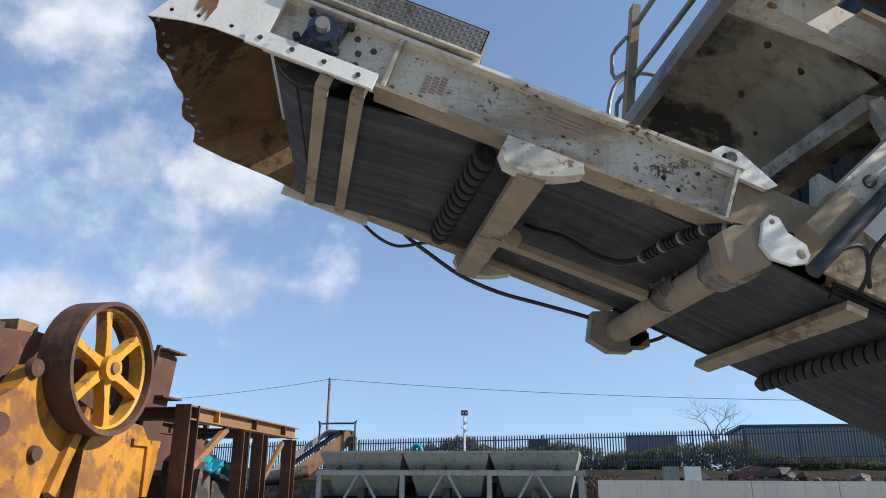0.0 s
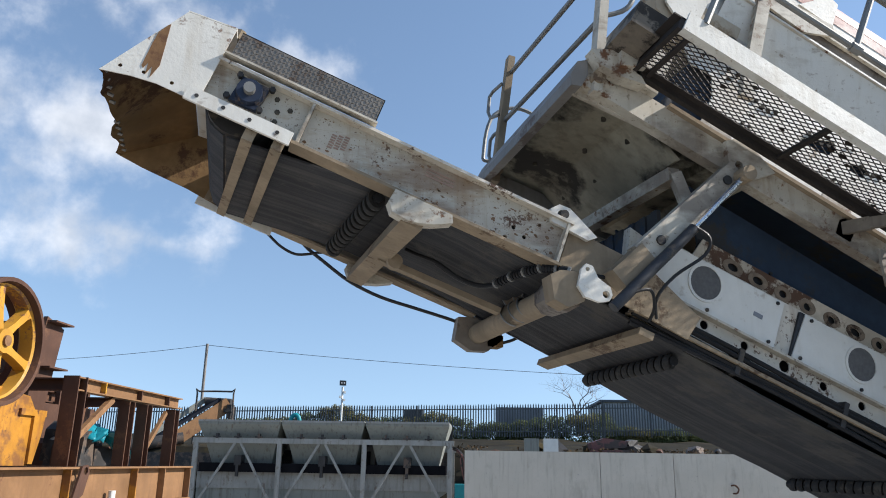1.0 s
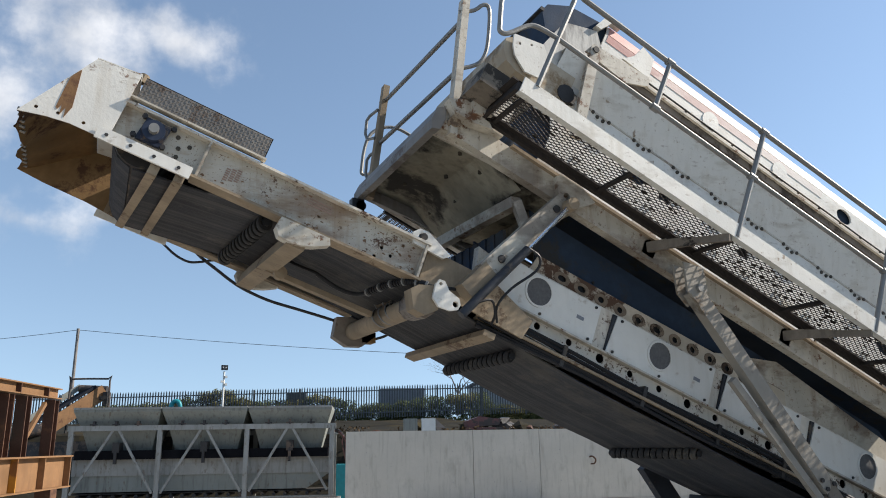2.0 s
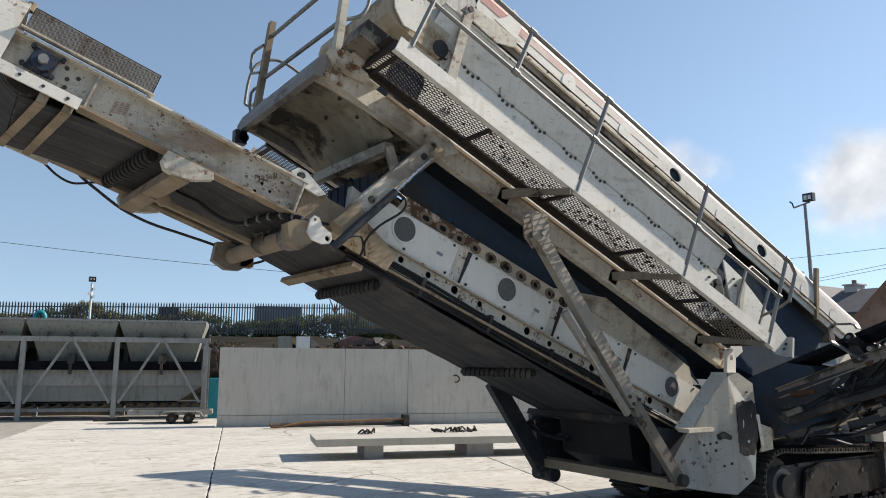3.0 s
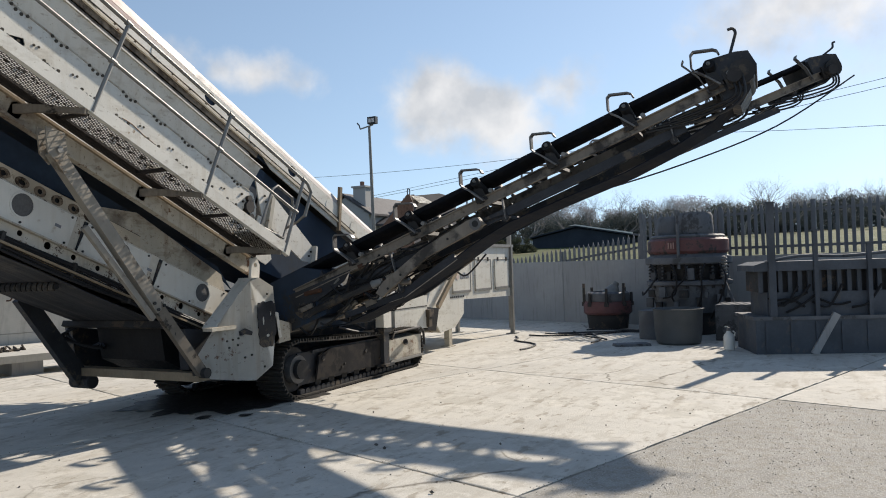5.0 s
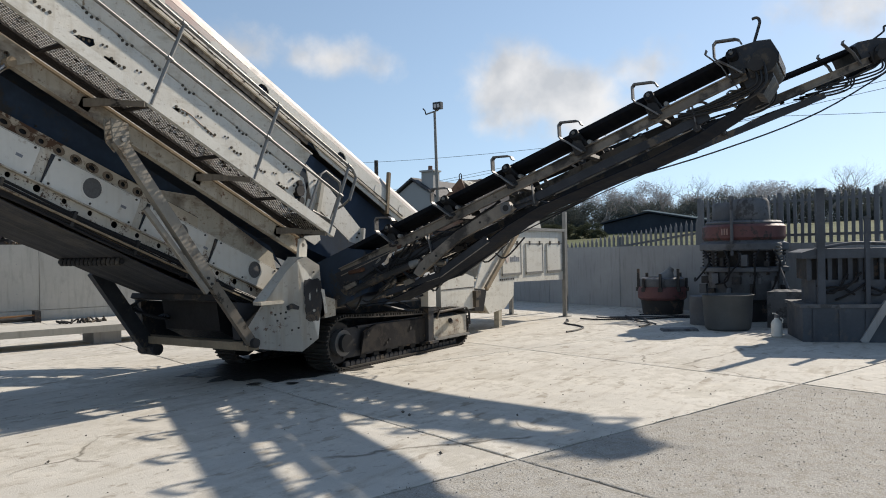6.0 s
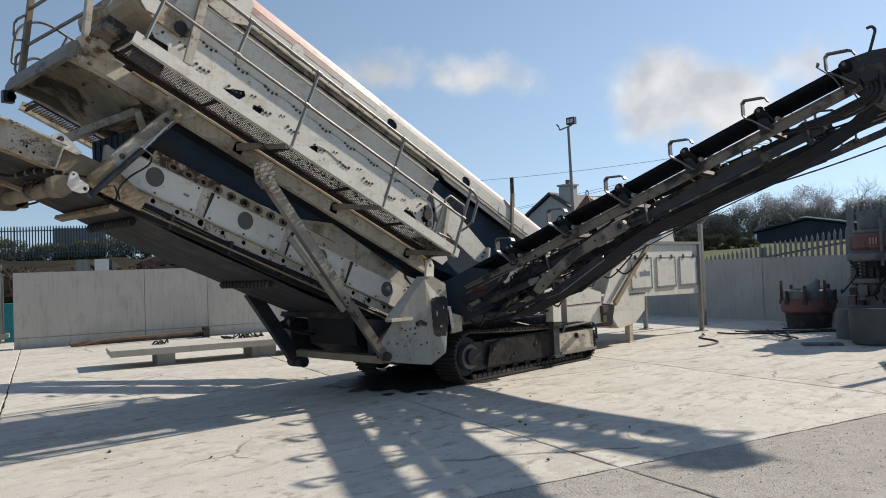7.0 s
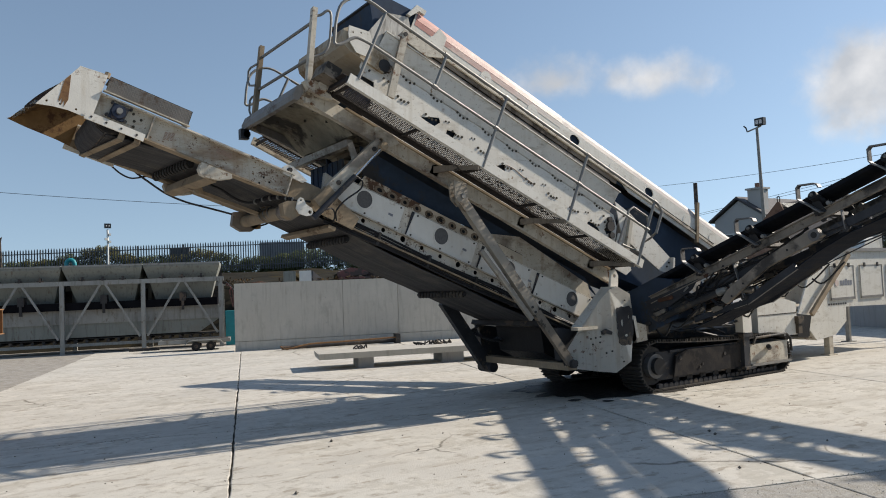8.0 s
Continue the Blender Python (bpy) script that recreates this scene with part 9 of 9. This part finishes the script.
rng = random.Random(31)
lumps, dry = [], []
HEDGE_TOP = ((-17, 4.2), (-11.5, 4.4), (-10.9, 4.85), (-9.0, 5.05), (-7.7, 4.9), (-7.2, 4.5), (-4.9, 4.45), (-3.4, 4.7), (-2.3, 4.85), (-1.6, 4.4), (0.4, 4.2), (2.4, 4.4), (4.2, 4.6), (5.4, 4.8), (7.3, 4.85), (7.7, 4.1), (15.5, 3.6))
for k in range(320):
    a = -17 + k * 0.1
    j = max(i for i in range(len(HEDGE_TOP) - 1) if HEDGE_TOP[i][0] <= a)
    (p0, h0), (p1, h1) = HEDGE_TOP[j], HEDGE_TOP[j + 1]
    crest = h0 + (h1 - h0) * (a - p0) / (p1 - p0) + 0.30 * noise.noise(Vector((a * 1.1, 3, 0)))
    for _ in range(9):
        z = 3.1 + max(0.1, crest - 3.25) * rng.random()
        p = g(a + rng.uniform(-0.2, 0.2), 45.75 + rng.uniform(-0.45, 0.5), z)
        (dry if noise.noise(Vector((a * 0.6, 8, 1))) + 0.30 * (z - 4.1) > 0.12 else lumps).append((p.x, p.y, p.z, 0.26, 0.26, 0.20))
leaves("hedge", lumps, 70000, 0.06, leaf, "green bramble hedge growing behind the fence", "hedge", 2)
leaves("dry_hedge", dry, 26000, 0.055, leaf_dry, "yellowish dry growth in the hedge", "hedge", 3)
low = []
for k in range(110):
    a = -2 + k * 0.14
    p = g(a, rng.uniform(24.8, 27.0), 2.2 + rng.uniform(-0.3, 0.1))
    low.append((p.x, p.y, p.z, 0.5, 0.4, 0.12))
leaves("dead_grass", low, 2200, 0.06, mat("dead_bracken", (0.075, 0.045, 0.018), 0.9, var=0.4, vscale=1.0, bump=0), "orange-brown dead grass on the bank", "grass", 4)


def bare_tree(name, at, height, seed, label, levels=6, m_=bark, spread_=0.55):
    t = thing(name, at, label, "tree", "bare trees")
    r = random.Random(seed)
    trunk, twig = B(), B()

    def grow(p, d, length, rad, lev):
        n_ = 2
        q = p
        for _ in range(n_):
            d = (d + Vector((r.uniform(-1, 1), r.uniform(-1, 1), r.uniform(-0.4, 0.8))) * 0.16).normalized()
            e = q + d * (length / n_)
            tube(trunk if lev < 2 else twig, q, e, rad, 6 if lev < 2 else 3, I4, rad * 0.8, caps=False)
            q, rad = e, rad * 0.8
        if lev >= levels:
            return
        for _ in range(3 if lev < 4 else 2):
            side_ = Vector((r.uniform(-1, 1), r.uniform(-1, 1), r.uniform(-0.15, 0.75))).normalized()
            grow(q, (d * (1 - spread_) + side_ * spread_).normalized(), length * r.uniform(0.62, 0.86), rad * 0.78, lev + 1)

    base_ = Vector(at) - Vector((0, 0, 0.1))
    grow(base_, Vector((0, 0, 1)), height * 0.26, height * 0.022, 0)
    part("trunk", trunk, m_, t, smooth=True)
    tagged(part("crown", twig, m_, t), kind="stuff")
    return t


p = g(7.3, 60, 0)
bare_tree("tree", (p.x, p.y, 4.0), 6.6, 5, "bare grey winter tree with a round crown", levels=6, spread_=0.62)
far1 = bare_tree("tree", (74, 18.5, 2.0), 8.6, 7, "bare dark tree on the far hedge line", levels=6)
far2 = bare_tree("tree", (77, 3.0, 3.0), 8.4, 9, "tall pale bare tree above the hedge line", levels=6)
for k, (x, y, z, s) in enumerate(((72, 24, 1.8, 0.95), (76, 14.5, 2.4, 0.9), (80, 21, 2.5, 1.0), (82, 10, 3, 0.75), (84, 6.5, 3.2, 0.85), (80, -1, 3.2, 0.8), (86, -5, 3.4, 0.95), (78, -9, 3, 0.85), (90, 12, 3.6, 0.9), (88, 17, 3.4, 1.0), (84, -14, 3, 0.9), (92, 2, 3.6, 0.8))):
    copy_thing(far1 if k % 2 else far2, Matrix.Translation((x, y, z)) @ Matrix.Rotation(k * 1.3, 4, "Z") @ Matrix.Scale(s, 4))
ever = []
for k in range(420):
    y = 46 - k * 0.155
    crest = 7.0 + 0.9 * noise.noise(Vector((y * 0.12, 0, 5))) + 0.8 * noise.noise(Vector((y * 0.4, 3, 5)))
    for _ in range(2):
        ever.append((84 + rng.uniform(0, 7), y, 2.8 + (crest - 2.8) * rng.random(), 1.0, 1.0, 0.8))
leaves("far_hedge", ever, 200000, 0.10, thin(mat("far_evergreen", (0.085, 0.10, 0.095), 0.9, var=0.2, vscale=0.3, bump=0, spec=0.05), 0.3), "dark evergreen bushes along the far hedge line", "hedge", 12)
strip_ = [(60 + rng.uniform(-0.4, 0.4), 18.5 + k * 0.12, rng.uniform(2.5, 3.75), 0.4, 0.4, 0.3) for k in range(170)]
leaves("field_hedge", strip_, 36000, 0.07, thin(mat("dark_hedge_leaves", (0.07, 0.08, 0.05), 0.9, var=0.3, vscale=0.5, bump=0, spec=0.05), 0.3), "dark trimmed hedge across the field", "hedge", 14)


def parked_car(x, y, z, paint):
    c = thing("car", (x, y, z), "pale car parked on the field", "car", "parked cars")
    bm = B()
    prism(bm, [(-0.95, 0.3), (0.95, 0.3), (1.0, 0.75), (0.6, 0.85), (0.35, 1.35), (-0.45, 1.38), (-0.8, 0.9), (-1.0, 0.8)], -0.75, 0.75, Matrix.Translation((x, y, z)) @ Matrix.Rotation(radians(12), 4, "Z"))
    part("body", bm, paint, c, bevel=0.05)
    for u in (-0.6, 0.6):
        for v in (-0.72, 0.6):
            bm = B()
            tube(bm, (u, v, 0.3), (u, v + 0.12, 0.3), 0.28, 14, Matrix.Translation((x, y, z)) @ Matrix.Rotation(radians(12), 4, "Z"))
            part("wheel", bm, rubber, c, smooth=True)


parked_car(80.0, 25.2, 3.25, plastic_w)
parked_car(82.0, 26.9, 3.15, bin_lite)

for k in range(34):
    y = 31 - k * 1.55 + rng.uniform(-0.7, 0.7)
    copy_thing(far2 if k % 3 else far1, Matrix.Translation((96 + rng.uniform(0, 14), y, 3.2)) @ Matrix.Rotation(k * 0.9, 4, "Z") @ Matrix.Scale(rng.uniform(0.65, 1.0), 4))
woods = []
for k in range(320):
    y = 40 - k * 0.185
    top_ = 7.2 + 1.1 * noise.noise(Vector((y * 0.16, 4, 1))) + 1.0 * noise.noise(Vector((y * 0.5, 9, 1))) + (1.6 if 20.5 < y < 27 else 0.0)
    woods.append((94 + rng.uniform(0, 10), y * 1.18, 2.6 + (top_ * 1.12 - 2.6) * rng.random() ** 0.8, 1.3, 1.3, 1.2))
leaves("far_woods", woods, 260000, 0.09, twigs, "leafless woods on the far rise, distance haze put into their grey", "woods", 21)

# sheds
SW = Matrix(((0, 1, 0, 0), (1, 0, 0, 0), (0, 0, 1, 0), (0, 0, 0, 1)))
bm = B()
box(bm, (-4.86, 45.6, 3.2), (-3.72, 46.4, 4.87), G)
lone("plant_box", bm, shed_dk, "dark box standing behind the palisade fence", "cabinet", bevel=0.03)
box_grey = mat("grey_container_paint", (0.20, 0.21, 0.225), 0.6, var=0.15, vscale=1.0)
sc_ = thing("site_container", g(2.2, 49.0, 3.2), "grey ribbed steel container behind the fence", "container")
bm = B()
box(bm, (0.75, 48.04, 3.0), (3.72, 50.0, 5.25), G)
part("body", bm, box_grey, sc_, bevel=0.01)
for k in range(8):
    bm = B()
    box(bm, (0.80 + k * 0.37, 48.0, 3.05), (0.985 + k * 0.37, 48.038, 5.2), G)
    part("rib", bm, box_grey, sc_)
sh = thing("grey_shed", g(10, 48, 3), "pale grey corrugated shed behind the fence", "shed")
bm = B()
for k in range(70):
    a = 7.3 + k * 0.16
    box(bm, (a, 46.9 + 0.04 * (k % 2), 3.0), (a + 0.16, 47.0 + 0.04 * (k % 2), 5.55), G)
box(bm, (7.3, 47.0, 3.0), (18.5, 53.0, 5.5), G)
part("cladding", bm, shed_m, sh)
bm = B()
box(bm, (7.1, 46.7, 5.55), (18.7, 53.2, 5.68), G)
part("roof", bm, shed_dk, sh)
bm = B()
box(bm, (7.2, 46.75, 3.0), (7.32, 46.9, 5.6), G)
part("corner_post", bm, shed_dk, sh)
bn_ = thing("dark_barn", (71, 15.5, 2.0), "low dark barn with a pale ridge on the field", "barn")
bm = B()
prism(bm, [(12.6, 2.0), (12.6, 4.1), (17.3, 5.0), (21.8, 4.1), (21.8, 2.0)], 69.0, 80.0, SW)
part("wall", bm, shed_black, bn_)
bm = B()
prism(bm, [(12.0, 4.18), (12.0, 4.06), (17.3, 5.08), (22.4, 4.06), (22.4, 4.18), (17.3, 5.2)], 68.6, 80.4, SW)
part("roof", bm, shed_black, bn_)
# white strip paints the sunlight along the roof's edge
bm = B()
prism(bm, [(11.9, 4.19), (11.9, 4.31), (17.3, 5.33), (18.0, 5.20), (17.3, 5.21)], 68.5, 68.62, SW)
part("verge_trim", bm, plastic_w, bn_, "roof verge with its sunlit edge painted on in white")

# houses
ho = thing("house", (38, 20, 0), "grey rendered house with slate roof and chimneys", "house")
bm = B()
prism(bm, [(20.0, -0.5), (23.3, -0.5), (23.3, 4.9), (21.65, 5.95), (20.0, 4.9)], 36.0, 44.0, Matrix(((0, 1, 0, 0), (1, 0, 0, 0), (0, 0, 1, 0), (0, 0, 0, 1))))
part("wall", bm, render_w, ho)
bm = B()
prism(bm, [(19.7, 4.8), (21.65, 6.06), (23.6, 4.8), (23.6, 4.92), (21.65, 6.2), (19.7, 4.92)], 35.8, 44.2, SW)
part("roof", bm, slate, ho)
for y, z in ((20.75, 6.5), (22.6, 5.9)):
    bm = B()
    box(bm, (36.2 if y < 21 else 42, y - 0.42, 4.9), (36.9 if y < 21 else 42.7, y + 0.42, z))
    box(bm, (36.1 if y < 21 else 41.9, y - 0.5, z), (37.0 if y < 21 else 42.8, y + 0.5, z + 0.1))
    ch_ = part("chimney", bm, render_w, ho, bevel=0.02)
    bm = B()
    tube(bm, (36.55 if y < 21 else 42.35, y, z + 0.1), (36.55 if y < 21 else 42.35, y, z + 0.38), 0.13, 12)
    part("chimney_pot", bm, brick_m, ch_)
for y in (20.8, 22.4):
    bm = B()
    box(bm, (35.94, y - 0.4, 2.9), (35.99, y + 0.4, 4.1))
    w_ = part("window", bm, plastic_w, ho)
    bm = B()
    box(bm, (35.92, y - 0.33, 2.97), (35.938, y + 0.33, 4.03))
    part("pane", bm, glass_dk, w_)
h2 = thing("house", (39, 18, 0), "low house wing with a brown slate roof and chimney", "house")
bm = B()
box(bm, (37, 17.3, -0.5), (43, 19.95, 4.3))
part("wall", bm, render_w, h2)
bm = B()
prism(bm, [(36.6, 4.2), (40.0, 5.62), (43.4, 4.2), (43.4, 4.32), (40.0, 5.75), (36.6, 4.32)], 17.0, 19.97)
part("roof", bm, slate, h2)
bm = B()
box(bm, (39.6, 18.9, 5.2), (40.4, 19.6, 5.95))
box(bm, (39.52, 18.82, 5.95), (40.48, 19.68, 6.02))
ch_ = part("chimney", bm, render_w, h2, bevel=0.02)
bm = B()
tube(bm, (40.0, 19.25, 6.02), (40.0, 19.25, 6.25), 0.12, 12)
part("chimney_pot", bm, brick_m, ch_)

# light masts, poles and wires
ms = thing("floodlight_mast", (26.0, 13.45, 0), "tall grey mast with a square black floodlight", "street lamp")
bm = B()
tube(bm, (26.0, 13.45, -0.1), (26.0, 13.6, 7.75), 0.09, 12, I4, 0.055)
part("pole", bm, galv, ms, smooth=True)
bm = B()
beam(bm, (26.0, 14.05, 7.68), (26.0, 13.4, 7.8), 0.05, 0.05)
arm_ = part("arm", bm, galv, ms)
bm = B()
box(bm, (25.85, 13.2, 7.82), (26.05, 13.6, 8.12))
ld = part("lamp_head", bm, lamp_black, ms, bevel=0.02)
for y in (13.26, 13.42):
    bm = B()
    box(bm, (25.835, y, 7.88), (25.85, y + 0.12, 8.04))
    part("lamp_glass", bm, lamp_glass, ld)
bm = B()
pipe(bm, [(26.0, 14.05, 7.68), (26.0, 14.1, 7.85), (26.0, 14.2, 7.95)], 0.03, 6)
part("sensor", bm, lamp_black, ms)
bm = B()
box(bm, (25.88, 13.44, 5.3), (25.95, 13.56, 5.6))
part("junction_box", bm, galv, ms)
p = g(-7.65, 40, 0)
m2 = thing("floodlight_mast", (p.x, p.y, 2.9), "thin white mast with floodlight and cameras behind the bins", "street lamp")
bm = B()
tube(bm, (p.x, p.y, 2.8), (p.x, p.y, 5.65), 0.055, 10)
part("pole", bm, plastic_w, m2, smooth=True)
bm = B()
box(bm, (p.x - 0.17, p.y - 0.1, 5.72), (p.x + 0.17, p.y + 0.05, 5.98))
ld = part("lamp_head", bm, lamp_black, m2, bevel=0.02)
for k in (-1, 1):
    bm = B()
    box(bm, (p.x + k * 0.07 - 0.03, p.y - 0.115, 5.81), (p.x + k * 0.07 + 0.03, p.y - 0.1, 5.89))
    part("lamp_glass", bm, lamp_glass, ld)
for k, z in ((1, 5.3), (-1, 5.05), (1, 4.9)):
    bm = B()
    box(bm, (p.x + k * 0.05, p.y - 0.12, z), (p.x + k * 0.16, p.y + 0.02, z + 0.12))
    part("camera_box", bm, plastic_w, m2, bevel=0.01)
bm = B()
tube(bm, (26.0, 16.8, -0.1), (26.0, 16.8, 5.9), 0.09, 10)
lone("wooden_pole", bm, crusher_dk, "dark post standing by the house", "pole", smooth=True)
p0 = g(-20.9, 55, 0)
bm = B()
tube(bm, (p0.x, p0.y, 2.5), (p0.x, p0.y, 10.2), 0.11, 10)
lone("power_pole", bm, bark, "thin electricity pole far behind the yard", "pole", smooth=True)


def wire(p, q, sag, name="power_line", r=0.018):
    bm = B()
    p, q = Vector(p), Vector(q)
    pipe(bm, [p.lerp(q, k / 20) - Vector((0, 0, sag * 4 * (k / 20) * (1 - k / 20))) for k in range(21)], r, 5)
    return lone(name, bm, wire_m, "thin black overhead power line", "cable", group="power lines", smooth=True)


q = g(-60, 55, 0)
wire((p0.x, p0.y, 10.1), (q.x, q.y, 9.5), 1.2)
q = g(40, 55, 0)
wire((p0.x, p0.y, 10.1), (q.x, q.y, 7.8), 0.9)
wire((60, 70, 13.0), (60, 5, 11.5), 1.4)
wire((60, 5, 11.5), (60, -60, 12.5), 1.6)
wire((67, 60, 7.5), (48, -35, 16.0), 1.0)
wire((67.5, 60, 7.5), (48.5, -35, 15.4), 1.0)
for x, y, z0, z1 in ((60, 70, -0.1, 13.1), (60, -60, 0.0, 12.6), (67.25, 60, 0.0, 7.65), (48.25, -35, 0.0, 16.2)):
    bm = B()
    tube(bm, (x, y, z0), (x, y, z1), 0.13, 10, I4, 0.09)
    beam(bm, (x - 0.6, y, z1 - 0.15), (x + 0.6, y, z1 - 0.15), 0.08, 0.1)
    lone("power_pole", bm, bark, "wooden power pole standing far behind", "pole", smooth=True)

# oil soaked into the slabs under the tracks, the machine's shadow painted in with it
oil_shade_m = mat("oil_and_shadow_concrete", (0.032, 0.030, 0.028), 0.55, var=0.4, vscale=3.0, wear=((0.075, 0.068, 0.058), 0.42, 5.0), bump=0.3, spec=0.3)
rng = random.Random(19)
bm = B()
for k, (x, y, rx, ry) in enumerate([(7.05, 4.35, 1.25, 1.1)] + [(rng.uniform(5.5, 8.4), rng.uniform(3.0, 4.6), rng.uniform(0.05, 0.22), rng.uniform(0.04, 0.12)) for _ in range(14)]):
    n_ = 90 if k == 0 else 18
    f = []
    for j in range(n_):
        a = 2 * math.pi * j / n_
        w_ = 1 + 0.35 * noise.noise(Vector((math.cos(a) * 1.6 + k, math.sin(a) * 1.6, 3))) + 0.22 * noise.noise(Vector((math.cos(a) * 6, math.sin(a) * 6 + k, 7)))
        f.append(bm.verts.new((x + rx * w_ * math.cos(a), y + ry * w_ * math.sin(a), 0.0085 + 0.00025 * k)))
    bm.faces.new(f)
lone("oil_stain", bm, oil_shade_m, "black oil stain and painted shadow on the concrete under the tracks", "stain", "stuff")

# loose stones on slab and gravel
rng = random.Random(77)
vs, fs = [], []


def stone(x, y, z, s):
    k = len(vs)
    for d in ((1, 0, 0), (-1, 0, 0), (0, 1, 0), (0, -1, 0), (0, 0, 0.8), (0, 0, -0.5)):
        vs.append((x + d[0] * s * rng.uniform(0.6, 1.2), y + d[1] * s * rng.uniform(0.6, 1.2), z + d[2] * s * rng.uniform(0.6, 1.1)))
    for a, b, c in ((0, 2, 4), (2, 1, 4), (1, 3, 4), (3, 0, 4), (2, 0, 5), (1, 2, 5), (3, 1, 5), (0, 3, 5)):
        fs.append((k + a, k + b, k + c))


for _ in range(200):
    q = g(rng.uniform(-3, 9), rng.uniform(0.5, 8), 0)
    stone(q.x, q.y, 0.004, rng.uniform(0.004, 0.014))
for _ in range(9):
    q = g(rng.uniform(0, 6), rng.uniform(0.6, 4), 0)
    stone(q.x, q.y, 0.01, rng.uniform(0.018, 0.035))
for _ in range(900):
    along = rng.random() < 0.6
    a = rng.uniform(-3, 9) if along else rng.choice((-0.45, 4.42)) + rng.gauss(0, 0.03)
    b = rng.choice((0.36, 5.1)) + rng.gauss(0, 0.035) if along else rng.uniform(-4, 9)
    q = g(a, b, 0)
    stone(q.x, q.y, 0.002, rng.uniform(0.002, 0.008))
me = bpy.data.meshes.new("loose_stones")
me.from_pydata(vs, [], fs)
me.materials.append(mat("dusty_grey_crumbs", (0.13, 0.115, 0.095), 0.9, var=0.3, vscale=9))
tagged(new("loose_stones", me), "small dark stones and crumbs scattered on the slabs", "stones", "", "stuff")
vs, fs = [], []
for _ in range(3500):
    a, b = rng.uniform(-2.5, 9.3), 0.3 - abs(rng.gauss(0, 2.4))
    q = g(a, b, 0)
    stone(q.x, q.y, 0.002, rng.uniform(0.003, 0.009))
me = bpy.data.meshes.new("gravel")
me.from_pydata(vs, [], fs)
me.materials.append(gravel_m)
tagged(new("gravel", me), "loose grey grit lying on the rough slabs", "gravel", "", "stuff")
